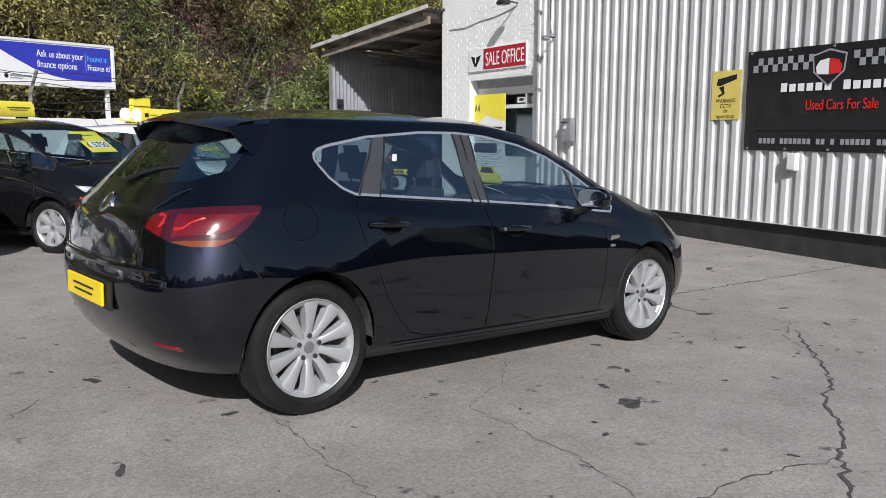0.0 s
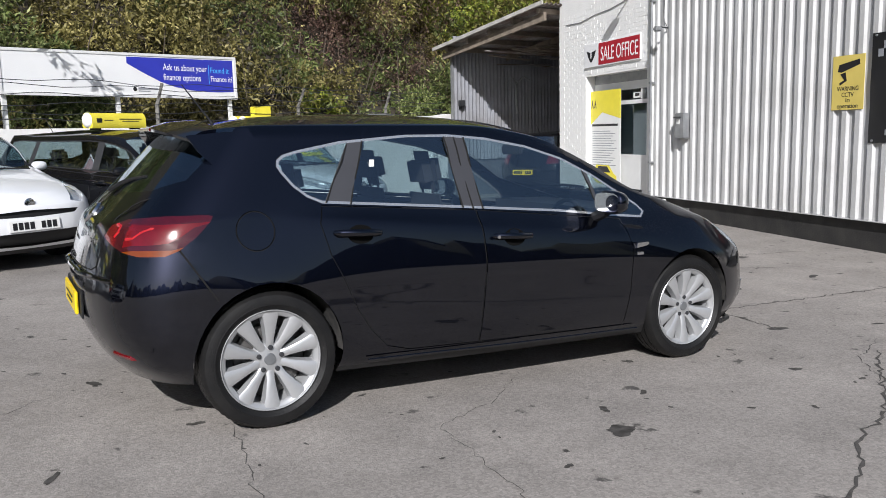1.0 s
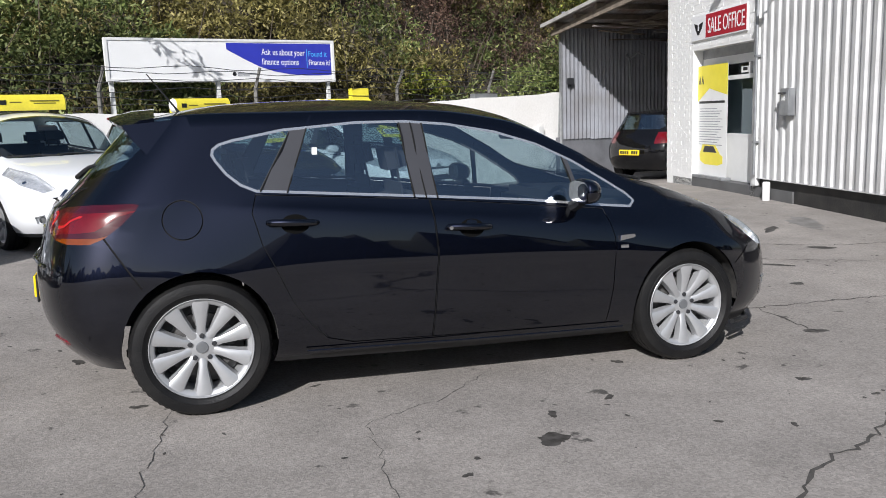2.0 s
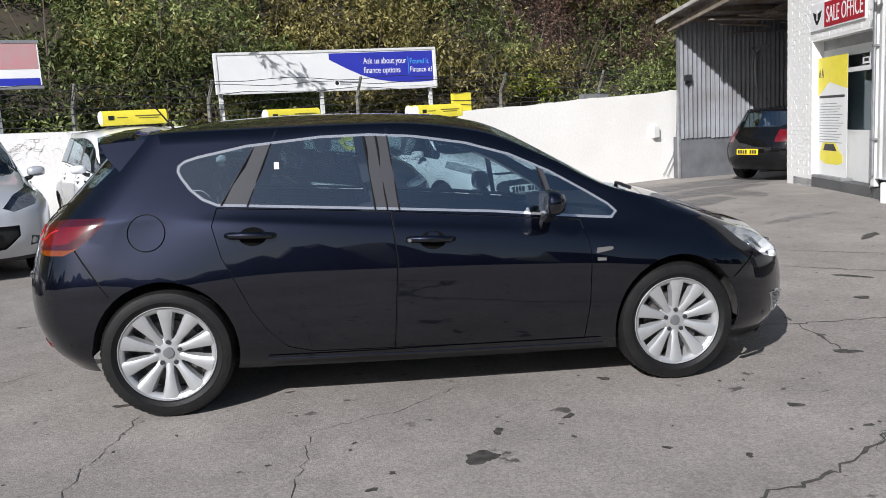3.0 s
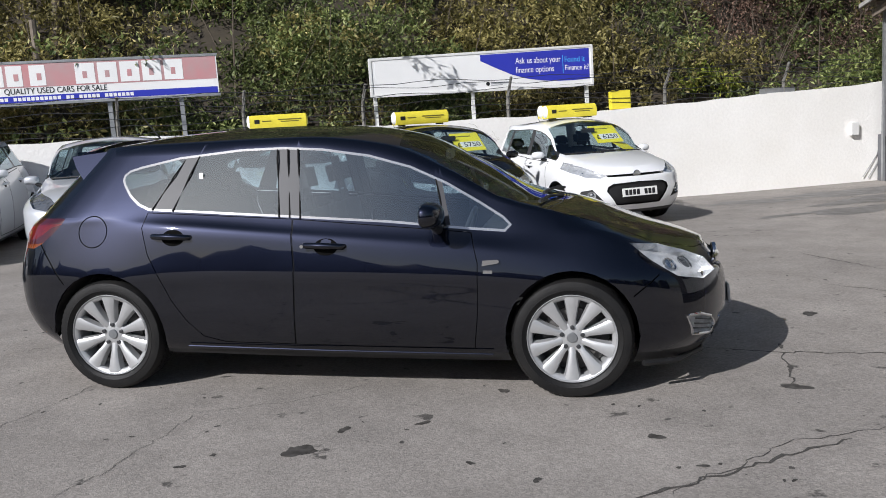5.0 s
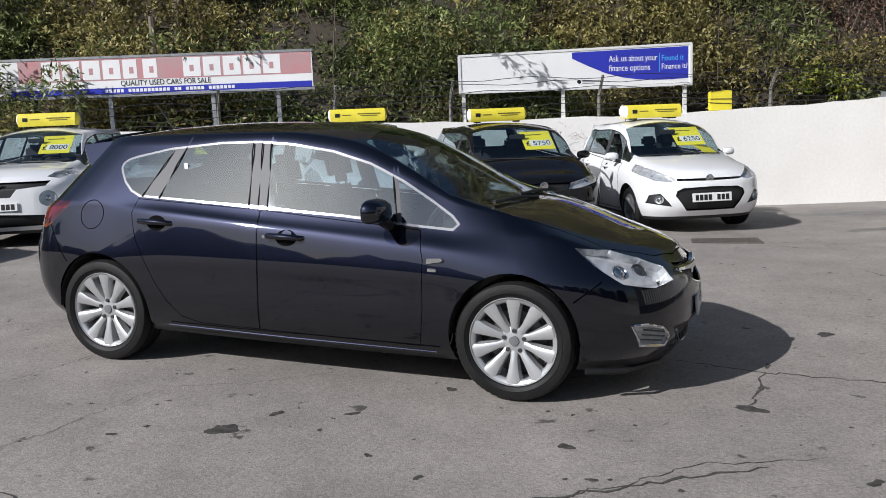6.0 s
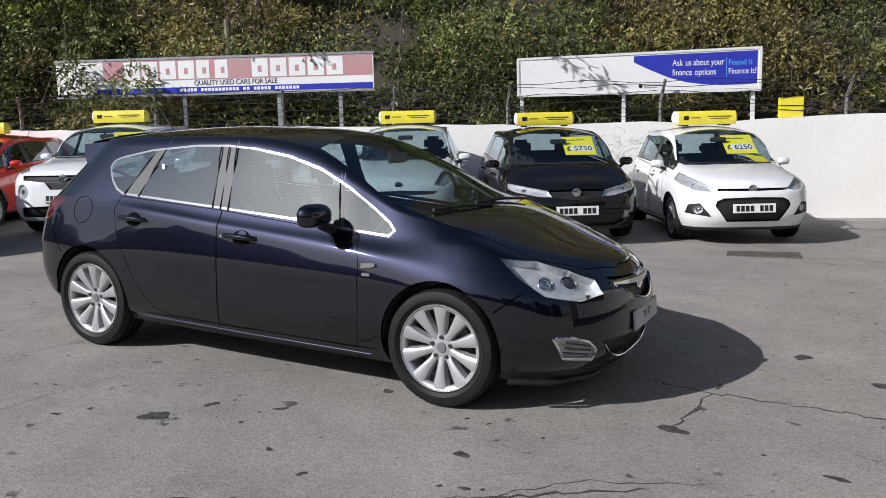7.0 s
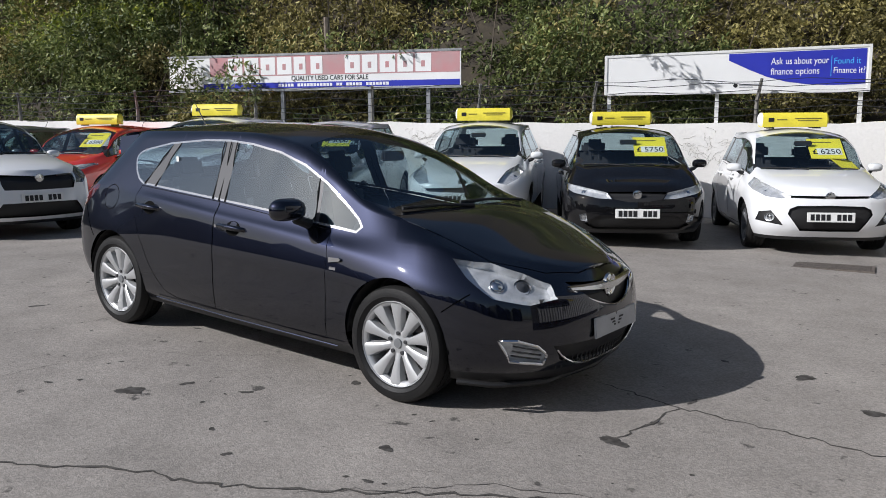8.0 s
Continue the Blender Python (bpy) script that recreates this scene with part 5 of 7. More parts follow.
def hero_details(top):
    s = HERO
    rows, ridge = body_rows(s)
    tail = body_grid(s, 6, 110).reshape(-1, 3)
    tail = tail[tail[:, 0] < -1.5]

    def back_x(y, z):
        """Where the tail's skin stands at y, z."""
        d = (tail[:, 1] + y) ** 2 + (tail[:, 2] - z) ** 2
        k = np.argsort(d)[:10]
        w = 1 / (d[k] + 1e-4)
        return float((tail[k, 0] * w).sum() / w.sum())
    nose = body_grid(s, 6, 110).reshape(-1, 3)
    nose = nose[nose[:, 0] > 1.6]

    def nose_x(y, z):
        """Where the nose's skin stands at y, z."""
        d = (nose[:, 1] + abs(y)) ** 2 + (nose[:, 2] - z) ** 2
        k = np.argsort(d)[:10]
        w = 1 / (d[k] + 2e-4)
        return float((nose[k, 0] * w).sum() / w.sum())
    # roof spoiler over the rear glass
    bm = bmesh.new()
    prev = None
    for k in range(21):
        y = -0.58 + 1.16 * k / 20
        e = abs(y) / 0.58
        x0, x1 = -1.50, -1.73 + 0.10 * e ** 2.5
        zc = 1.435 - 0.055 * e ** 2
        ring = [bm.verts.new(v) for v in ((x0, y, zc + 0.015), ((x0 + x1) / 2, y, zc + 0.004), (x1, y, zc - 0.032), (x1 + 0.006, y, zc - 0.046), ((x0 + x1) / 2 - 0.01, y, zc - 0.040), (x0, y, zc - 0.05))]
        if prev:
            for i in range(6):
                bm.faces.new((prev[i], prev[(i + 1) % 6], ring[(i + 1) % 6], ring[i]))
        else:
            bm.faces.new(ring)
        prev = ring
    bm.faces.new(prev[::-1])
    sp = part("spoiler", bm, BLACK_PAINT, top, smooth=True)
    part("brake_light", boxed(-1.732, -1.72, -0.16, 0.16, 1.389, 1.402, bevel=0.003), TAIL_RED, sp)
    for sy in (-1, 1):
        bm = bmesh.new()
        slab(bm, [(-1.42, 1.385), (-1.645, 1.362), (-1.60, 1.29), (-1.53, 1.215), (-1.44, 1.30)], -0.008, 0.008)
        for v in bm.verts:
            v.co = (v.co.x, sy * (0.575 + v.co.z + (1.4 - v.co.y) * 0.52), v.co.y)
        part("spoiler_fin", bm, BLACK_PAINT, sp)
    # rear wiper, badges, boot grip
    part("rear_wiper", tube(bmesh.new(), [(back_x(y, z) - 0.012, -y, z) for y, z in ((0.0, 1.09), (0.1, 1.13), (0.24, 1.155), (0.38, 1.17))], [0.014, 0.011, 0.008, 0.006], 6), PLASTIC, top)
    bm = lathe(bmesh.new(), [(0.0001, -0.012), (0.035, -0.011), (0.05, -0.006), (0.056, -0.010), (0.06, 0.004)], 28, axis="X")
    lean = math.atan2(back_x(0, 1.03) - back_x(0, 0.93), 0.10)
    bmesh.ops.transform(bm, matrix=Matrix.Translation((back_x(0, 0.98) - 0.002, 0, 0.98)) @ Matrix.Rotation(lean, 4, "Y"), verts=bm.verts)
    part("rear_badge", bm, CHROME, top, "round chrome badge", smooth=True)
    bm = bmesh.new()
    for k in range(5):
        xk = back_x(0.312 + 0.028 * k, 0.87)
        box(bm, xk - 0.004, xk + 0.004, -0.322 - 0.028 * k, -0.302 - 0.028 * k, 0.859, 0.881)
    part("rear_lettering", bm, CHROME, top, "chrome lettering on the tailgate")
    part("plate_recess", boxed(-2.10, -2.09, -0.33, 0.33, 0.49, 0.63, bevel=0.004), PLASTIC, top)
    for k, (z, w) in enumerate(((0.575, 0.30), (0.545, 0.26))):
        part("plate_print", boxed(-2.1255, -2.1235, -w / 2, w / 2, z - 0.0045, z + 0.0045), INK, top)
    part("bumper_step", tube(bmesh.new(), [(-1.86, -0.79, 0.71), (-2.02, -0.62, 0.715), (-2.098, -0.3, 0.715), (-2.105, 0, 0.715), (-2.098, 0.3, 0.715), (-2.02, 0.62, 0.715), (-1.86, 0.79, 0.71)], 0.014, 8), BLACK_PAINT, top, smooth=True)
    for sy in (-1, 1):
        bm = tube(bmesh.new(), [(-1.845, sy * 0.77, 0.365), (-1.93, sy * 0.69, 0.37), (-1.99, sy * 0.58, 0.375)], [0.012, 0.019, 0.012], 8)
        part("rear_reflector", bm, TAIL_RED, top, "red bumper reflector")
        for hook, rr in ((((0.565, 0.958), (0.598, 0.950), (0.606, 0.930), (0.588, 0.906)), 0.012), (((0.815, 0.952), (0.752, 0.950), (0.724, 0.932), (0.704, 0.906), (0.672, 0.902)), 0.010)):
            bl = tube(bmesh.new(), [(back_x(y, z) + 0.002, sy * y, z) for y, z in hook], rr, 8)
            part("lamp_cell", bl, TAIL_BRIGHT, top, "bright red cell of the tail light", smooth=True)
        # side repeater and small badge
        bm = slab(bmesh.new(), [(0.872, 0.724), (0.955, 0.738), (0.968, 0.748), (0.957, 0.758), (0.876, 0.754)], 0.0, 0.008)
        for v in bm.verts:
            v.co = (v.co.x, sy * (0.895 + v.co.z), v.co.y)
        part("side_repeater", bm, CHROME, top, "clear side repeater with chrome rim")
        part("side_badge", boxed(0.875, 0.93, sy * 0.893, sy * 0.901, 0.68, 0.70, bevel=0.003), CHROME, top)
        # key cylinder
        part("key_lock", lathe(bmesh.new(), [(0.0001, sy * 0.006), (0.010, sy * 0.006), (0.011, 0)], 14, center=(-0.115, sy * 0.915, 0.842)), CHROME, top)
        # fog lamp chrome surround
        loop = [(0.55, 0.285), (0.70, 0.31), (0.755, 0.425), (0.69, 0.425), (0.60, 0.39), (0.55, 0.34), (0.55, 0.285)]
        ring = [(y0 + (y1 - y0) * k / 4, z0 + (z1 - z0) * k / 4) for (y0, z0), (y1, z1) in zip(loop, loop[1:]) for k in range(4)] + [loop[-1]]
        part("fog_surround", tube(bmesh.new(), [(nose_x(y, z) + 0.002, sy * y, z) for y, z in ring], 0.008, 6, cap=False), CHROME, top)
        for k in range(3):
            z0, z1 = 0.315 + 0.024 * k, 0.345 + 0.026 * k
            slat = [(0.57 + 0.13 * q / 6, z0 + (z1 - z0) * q / 6) for q in range(7)]
            part("fog_slat", tube(bmesh.new(), [(nose_x(y, z) - 0.006, sy * y, z) for y, z in slat], 0.005, 6), PLASTIC, top)
        # tailgate shut line beside the lamp
        gap = [(0.60, 1.085), (0.545, 1.04), (0.50, 0.985), (0.492, 0.90), (0.505, 0.82), (0.50, 0.765), (0.44, 0.745), (0.25, 0.738), (0.0, 0.736)]
        fine_gap = [(y0 + (y1 - y0) * k / 4, z0 + (z1 - z0) * k / 4) for (y0, z0), (y1, z1) in zip(gap, gap[1:]) for k in range(4)] + [gap[-1]]
        part("tailgate_gap", tube(bmesh.new(), [(back_x(y, z), sy * y, z) for y, z in fine_gap], 0.0035, 5), SEAM, top)
    # front: grille bar with badge, slats, plate emblem
    across = np.linspace(0, 0.5, 14)

    def smooth_x(height):
        """A smooth line across the nose at a height that depends on y, as a function of y squared."""
        return np.poly1d(np.polyfit(across ** 2, [nose_x(y, height(y)) for y in across], 2))
    rim_z = lambda y: 0.545 + 0.122 * min(abs(y) / 0.37, 1.1) ** 1.9
    low_z = lambda y: 0.235 + 0.13 * (abs(y) / 0.5) ** 4
    bar_x, rim_x, low_x = smooth_x(lambda y: 0.648 + 0.020 * min(abs(y) / 0.37, 1.1) ** 1.4), smooth_x(rim_z), smooth_x(low_z)
    bm = bmesh.new()
    prev = None
    for k in range(25):
        y = -0.37 + 0.74 * k / 24
        e = abs(y) / 0.37
        xg = bar_x(y * y) - 0.004
        zc = 0.648 + 0.020 * e ** 1.4
        h = 0.033 - 0.022 * e
        ring = [bm.verts.new(v) for v in ((xg, y, zc + h), (xg + 0.022, y, zc + h * 0.6), (xg + 0.026, y, zc - h * 0.5), (xg, y, zc - h))]
        if prev:
            for i in range(4):
                bm.faces.new((prev[i], prev[(i + 1) % 4], ring[(i + 1) % 4], ring[i]))
        prev = ring
    part("grille_bar", bm, CHROME, top, "chrome grille bar", smooth=True)
    bm = lathe(bmesh.new(), [(0.044, 0.018), (0.056, 0.024), (0.066, 0.018), (0.066, 0.0)], 30, axis="X", center=(2.184, 0, 0.645))
    part("front_badge", bm, CHROME, top, "round chrome badge", smooth=True)
    part("badge_face", lathe(bmesh.new(), [(0.0001, 0.016), (0.046, 0.016), (0.046, 0.0)], 24, axis="X", center=(2.184, 0, 0.645)), SATIN, top)
    rim = [(y, rim_z(y)) for y in np.linspace(-0.37, 0.37, 25)]
    part("grille_rim", tube(bmesh.new(), [(rim_x(y * y) + 0.002, y, z) for y, z in rim], 0.007, 6), CHROME, top, "thin chrome grille surround", smooth=True)
    part("intake_rim", tube(bmesh.new(), [(low_x(y * y), y, low_z(y)) for y in np.linspace(-0.5, 0.5, 25)], 0.006, 6), CHROME, top, "thin chrome intake surround", smooth=True)
    for z, w in ((0.565, 0.17), (0.59, 0.22), (0.615, 0.27)):
        part("grille_slat", tube(bmesh.new(), [(2.165 - 0.3 * y * y, y, z) for y in np.linspace(-w, w, 9)], 0.006, 6), SATIN, top)
    for y in np.linspace(-0.44, 0.44, 23):
        part("grille_bar", tube(bmesh.new(), [(2.186 - 0.34 * y * y, y - 0.02, 0.245), (2.19 - 0.34 * y * y, y + 0.02, 0.38)], 0.005, 5), PLASTIC, top)
    for z, w in ((0.265, 0.40), (0.295, 0.45), (0.325, 0.47), (0.355, 0.49)):
        part("grille_slat", tube(bmesh.new(), [(2.18 - 0.34 * y * y, y, z) for y in np.linspace(-w, w, 13)], 0.006, 6), PLASTIC, top)
    bm = bmesh.new()
    for k, (y, z, w) in enumerate(((-0.055, 0.49, 0.05), (0.055, 0.49, 0.05), (-0.04, 0.472, 0.035), (0.04, 0.472, 0.035), (-0.025, 0.455, 0.022), (0.025, 0.455, 0.022))):
        box(bm, 2.2535, 2.2555, y - w / 2, y + w / 2, z - 0.030, z - 0.020)
    part("plate_emblem", bm, INK, top)
    part("front_lip", tube(bmesh.new(), [(1.72, -0.80, 0.175), (1.90, -0.70, 0.165), (2.06, -0.45, 0.16), (2.12, 0, 0.16), (2.06, 0.45, 0.16), (1.90, 0.70, 0.165), (1.72, 0.80, 0.175)], 0.016, 8), PLASTIC, top, smooth=True)
    for sy in (-1, 1):
        part("sill_strip", tube(bmesh.new(), [(-0.85, sy * 0.865, 0.262), (0, sy * 0.875, 0.245), (0.92, sy * 0.868, 0.232)], 0.005, 6), BLACK_PAINT, top, smooth=True)
    # door seals down the pillars
    flank = body_grid(s, 6, 110).reshape(-1, 3)
    flank = flank[flank[:, 1] < -0.3]

    def skin(x, z):
        d = (flank[:, 0] - x) ** 2 + (flank[:, 2] - z) ** 2
        k = np.argsort(d)[:4]
        w = 1 / (d[k] + 1e-6)
        return float(-(flank[k, 1] * w).sum() / w.sum())
    for (x0, z0), (x1, z1), rr in (((-0.252, 1.368), (-0.2115, 0.99), 0.004), ((-0.314, 1.368), (-0.274, 0.995), 0.0045), ((-0.191, 1.366), (-0.150, 0.985), 0.0045), ((-0.868, 1.335), (-1.04, 1.048), 0.004), ((-0.789, 1.343), (-0.913, 1.038), 0.004), ((0.606, 1.178), (0.669, 0.93), 0.004)):
        for sy in (-1, 1):
            pts = [(x0 + (x1 - x0) * k / 6, sy * (skin(x0 + (x1 - x0) * k / 6, z0 + (z1 - z0) * k / 6) + 0.003), z0 + (z1 - z0) * k / 6) for k in range(7)]
            part("window_seal", tube(bmesh.new(), pts, rr, 6), SEAM, top)
    # papers in the windows
    part("window_sticker", boxed(-0.775, -0.75, -0.725, -0.722, 1.215, 1.25), PAPER, top)


hero_details(hero)

# ---- roof boxes and price cards on the parked cars ----


GREY_PRINT_DARK = mat("dark olive print", (0.16, 0.14, 0.03), 0.5, vary=0.1)


def roof_box(parent_pose, x, y, z, turn, double=False):
    """A yellow roof sign with rounded ends, black emblem and small print."""
    thing = root("roof_sign", "yellow rounded roof sign with small dark print on a car roof", "roof sign", "yellow roof signs", parent_pose @ pose(x, y, z, 0, 0, turn))
    bm = bmesh.new()
    prof = [(-0.09, 0.0), (-0.10, 0.03), (-0.085, 0.15), (-0.05, 0.19), (0.05, 0.19), (0.085, 0.15), (0.10, 0.03), (0.09, 0.0)]
    lo = [bm.verts.new((u, -0.41, v)) for u, v in prof]
    hi = [bm.verts.new((u, 0.41, v)) for u, v in prof]
    for i in range(len(prof)):
        j = (i + 1) % len(prof)
        bm.faces.new((lo[i], lo[j], hi[j], hi[i]))
    bm.faces.new(lo[::-1])
    bm.faces.new(hi)
    part("sign_body", bm, YELLOW_DARK, thing, smooth=True)
    for sy in (-1, 1):
        bm = lathe(bmesh.new(), [(0.0001, sy * 0.035), (0.06, sy * 0.03), (0.088, sy * 0.012), (0.094, 0.0)], 24, center=(0, sy * 0.41, 0.10))
        part("end_cap", bm, PAPER if sy < 0 else YELLOW_DARK, thing, smooth=True)
    part("emblem", boxed(0.085, 0.0985, -0.34, -0.27, 0.07, 0.125), INK, thing)
    for k, (a, b, zz) in enumerate(((-0.23, -0.10, 0.10), (0.0, 0.34, 0.115), (0.04, 0.30, 0.085))):
        part("print_line", boxed(0.085, 0.0965, a, b, zz - 0.006, zz + 0.006), GREY_PRINT_DARK, thing)
    for sy in (-0.3, 0.3):
        part("foot", boxed(-0.06, 0.06, sy - 0.04, sy + 0.04, -0.02, 0.005), PLASTIC, thing)
    return thing


def price_card(parent_pose, s, text, y=0.28, back=0.50, w=0.42):
    """A yellow price card behind a windscreen."""
    rows, ridge = body_rows(s)
    x = s["cowl"] - back
    z = float(ridge(x)) - 0.055 - 0.10 * abs(y)
    slope = math.degrees(math.atan2(float(ridge(x + 0.05)) - float(ridge(x - 0.05)), 0.1))
    m = parent_pose @ pose(x, y, z) @ Matrix.Rotation(radians(-slope), 4, "Y") @ pose(0, 0, 0, 0, 0, 90)
    thing = root("price_card", "yellow price card with black figures behind a windscreen", "price card", "price cards", m)
    h = 0.42
    part("card", boxed(-w / 2, w / 2, -h / 2, h / 2, -0.002, 0.002), YELLOW, thing)
    part("strip", boxed(-w / 2 + 0.09, w / 2 - 0.03, -0.13, 0.0, 0.002, 0.004), PAPER, thing)
    lettering("figure", "£ " + text, 0.14, INK, thing, pose(-w / 2 + 0.03, -0.115, 0.006), width=w - 0.08)
    part("print_line", boxed(-w / 2 + 0.06, w / 2 - 0.12, 0.12, 0.14, 0.002, 0.004), GREY_PRINT_DARK, thing)
    return thing


for spec, m, text, boxx in PARKED:
    rows, ridge = body_rows(spec)
    if text:
        price_card(m, spec, text)
        if spec is I10:
            x = spec["cowl"] - 0.30
            fold = root("folded_card", "crumpled yellow sheet lying against a windscreen", "card", m=m @ pose(x, 0.45, float(ridge(x)) - 0.12, 0, 28, 25))
            part("sheet", slab(bmesh.new(), [(-0.16, -0.12), (0.20, -0.10), (0.16, 0.12), (-0.06, 0.15)], 0, 0.004), YELLOW, fold)
    if boxx:
        x = spec["screen_x"] - (0.90 if spec is CIVIC else 0.36)
        roof_box(m, x, 0.0, float(ridge(x)) + 0.022, 0)
        if boxx == 2:
            roof_box(m, x - 0.26, 0.03, float(ridge(x - 0.26)) + 0.022, 4)

# ---- signs on the clad building ----
FACE = pose(0, 0, 0, 90, 0, 180)


def on_front(s, z, out=0.04):
    """A pose on the building's front: x along the writing, y up, z out to the yard."""
    return FRONT @ pose(s, out, z) @ FACE


b = root("banner", "black vinyl dealer banner with chequered strip fixed to cladding", "banner", m=on_front(0.0, 1.75, 0.036))
bm = bmesh.new()
nx, nz = 44, 14
bv = [[bm.verts.new((i * 2.5 / nx, -0.61 + 1.22 * j / nz, 0.004 + 0.010 * math.sin(i * 0.9 + 0.4 * math.sin(j)) * math.sin(j * math.pi / nz))) for j in range(nz + 1)] for i in range(nx + 1)]
for i in range(nx):
    for j in range(nz):
        bm.faces.new((bv[i][j], bv[i + 1][j], bv[i + 1][j + 1], bv[i][j + 1]))
bk = [bm.verts.new(v) for v in ((0, -0.61, -0.002), (2.5, -0.61, -0.002), (2.5, 0.61, -0.002), (0, 0.61, -0.002))]
bm.faces.new(bk)
part("sheet", bm, BANNER, b, smooth=True)
for i in range(32):
    for j in range(2):
        if (i + j) % 2 == 0 and not (12 < i < 19):
            part("chequer", boxed(0.10 + i * 0.071, 0.10 + (i + 1) * 0.071, 0.345 + j * 0.085, 0.345 + (j + 1) * 0.085, 0.016, 0.018), GREY_PRINT, b)
# shield with a plain car front, dealer's name as plain shapes
part("shield", slab(bmesh.new(), [(0.93, 0.50), (1.15, 0.56), (1.37, 0.50), (1.35, 0.30), (1.15, 0.13), (0.95, 0.30)], 0.016, 0.0185), GREY_PRINT, b)
part("shield_field", slab(bmesh.new(), [(0.95, 0.485), (1.15, 0.54), (1.35, 0.485), (1.33, 0.31), (1.15, 0.155), (0.97, 0.31)], 0.0185, 0.0195), BANNER, b)
part("car_shape_light", slab(bmesh.new(), [(0.985, 0.36), (1.03, 0.43), (1.15, 0.455), (1.15, 0.27), (1.0, 0.28)], 0.0195, 0.021), WHITE_PRINT, b)
part("car_shape_red", slab(bmesh.new(), [(1.15, 0.455), (1.27, 0.43), (1.315, 0.36), (1.30, 0.28), (1.15, 0.27)], 0.0195, 0.021), RED_PRINT, b)
for k in range(12):
    if k != 6:
        w = 0.085
        x = 0.52 + k * 0.118
        part("name_shape", boxed(x, x + w, 0.095, 0.185 if k not in (0, 7) else 0.20, 0.016, 0.018), WHITE_PRINT, b)
lettering("word", "Used Cars For Sale", 0.17, RED_PRINT, b, pose(0.87, -0.125, 0.017), width=0.90)
for k in range(30):
    if k not in (4, 12, 15, 17, 24):
        part("address_shape", boxed(0.24 + k * 0.062, 0.24 + k * 0.062 + 0.046, -0.525, -0.46, 0.017, 0.0185), GREY_PRINT, b)
part("fold_strip", boxed(0.2, 2.4, -0.36, -0.20, 0.015, 0.0165), INK, b)
for x in (0.06, 0.62, 1.2, 1.9, 2.44):
    for z in (-0.585, 0.585):
        part("eyelet", lathe(bmesh.new(), [(0.006, 0.018), (0.014, 0.018), (0.014, 0.008)], 10, axis="Z", center=(x, z, 0)), GREY_METAL, b)

c = root("warning_sign", "yellow CCTV warning sign fixed to white cladding", "sign", m=on_front(0.57, 1.84, 0.036))
part("plate", boxed(0, 0.48, -0.315, 0.315, 0, 0.004, bevel=0.001), mat("faded yellow sign", (0.72, 0.57, 0.14), 0.5, vary=0.1, scale=4), c)
for k, (text, z, w) in enumerate((("WARNING", -0.095, 0.32), ("CCTV", -0.165, 0.18), ("in", -0.225, 0.06), ("operation", -0.295, 0.31))):
    lettering("word", text, 0.075, INK, c, pose(0.24 - w / 2, z, 0.0045), width=w)
part("camera_picture", slab(bmesh.new(), [(0.08, 0.13), (0.10, 0.21), (0.40, 0.26), (0.41, 0.20), (0.14, 0.12)], 0.004, 0.006), INK, c)
part("camera_bracket", slab(bmesh.new(), [(0.12, 0.10), (0.20, 0.12), (0.22, 0.02), (0.12, -0.03), (0.11, 0.0), (0.18, 0.03)], 0.004, 0.006), INK, c)

so = root("office_sign", "red and white SALE OFFICE sign over the doorway", "sign", m=on_front(6.83, 2.735, 0.0))
part("backboard", boxed(0, 1.98, -0.215, 0.215, 0, 0.03, bevel=0.004), WHITE_PRINT, so)
part("red_panel", boxed(0.56, 1.96, -0.19, 0.195, 0.03, 0.034), RED_SIGN, so)
lettering("word", "SALE OFFICE", 0.36, WHITE_PRINT, so, pose(0.64, -0.125, 0.036), width=1.26)
part("emblem", slab(bmesh.new(), [(0.10, 0.09), (0.27, 0.05), (0.46, 0.09), (0.40, -0.02), (0.30, -0.12), (0.24, -0.12), (0.16, -0.02)], 0.03, 0.033), INK, so)
part("emblem_gap", boxed(0.255, 0.29, -0.05, 0.10, 0.033, 0.035), WHITE_PRINT, so)

# ---- doorway ----
d = root("door_office", "white glazed office door with dark panes", "door", kind="structure")
d.matrix_world = FRONT
YD = -0.22
part("door_frame", boxed(D0, D1, YD - 0.05, YD + 0.03, 2.06, 2.20), WHITE_PVC, d)
part("door_head", boxed(D0, D1, YD - 0.05, YD + 0.03, 2.20, DOOR_TOP), GREY_METAL, d)
part("transom", boxed(D0, D1, YD - 0.05, YD + 0.03, 1.80, 1.87), WHITE_PVC, d)
part("mullion", boxed(D0 + 0.44, D0 + 0.49, YD - 0.05, YD + 0.03, 1.87, 2.06), WHITE_PVC, d)
for x in (D0, D0 + 1.45, D1 - 0.06):
    part("door_post", boxed(x, x + 0.05, YD - 0.05, YD + 0.035, 0.10, 2.06), WHITE_PVC, d)
for x in (D0 + 0.05, D0 + 0.49):
    part("top_pane", boxed(x, x + 0.39, YD - 0.012, YD - 0.006, 1.87, 2.06), CLEAR, d)
    part("pane_picture", boxed(x + 0.06, x + 0.30, YD - 0.005, YD - 0.002, 1.90, 2.0), PAPER, d)
    part("pane_print", boxed(x + 0.10, x + 0.24, YD - 0.001, YD + 0.001, 1.93, 1.98), INK, d)
part("door_panel", boxed(D0 + 0.05, D0 + 1.45, YD - 0.03, YD + 0.01, 0.10, 0.86, bevel=0.006), WHITE_PVC, d)
pane = part("window_pane", boxed(D0 + 0.05, D0 + 1.45, YD - 0.012, YD - 0.006, 0.86, 1.80), SCREEN, d)
pane.visible_shadow = False
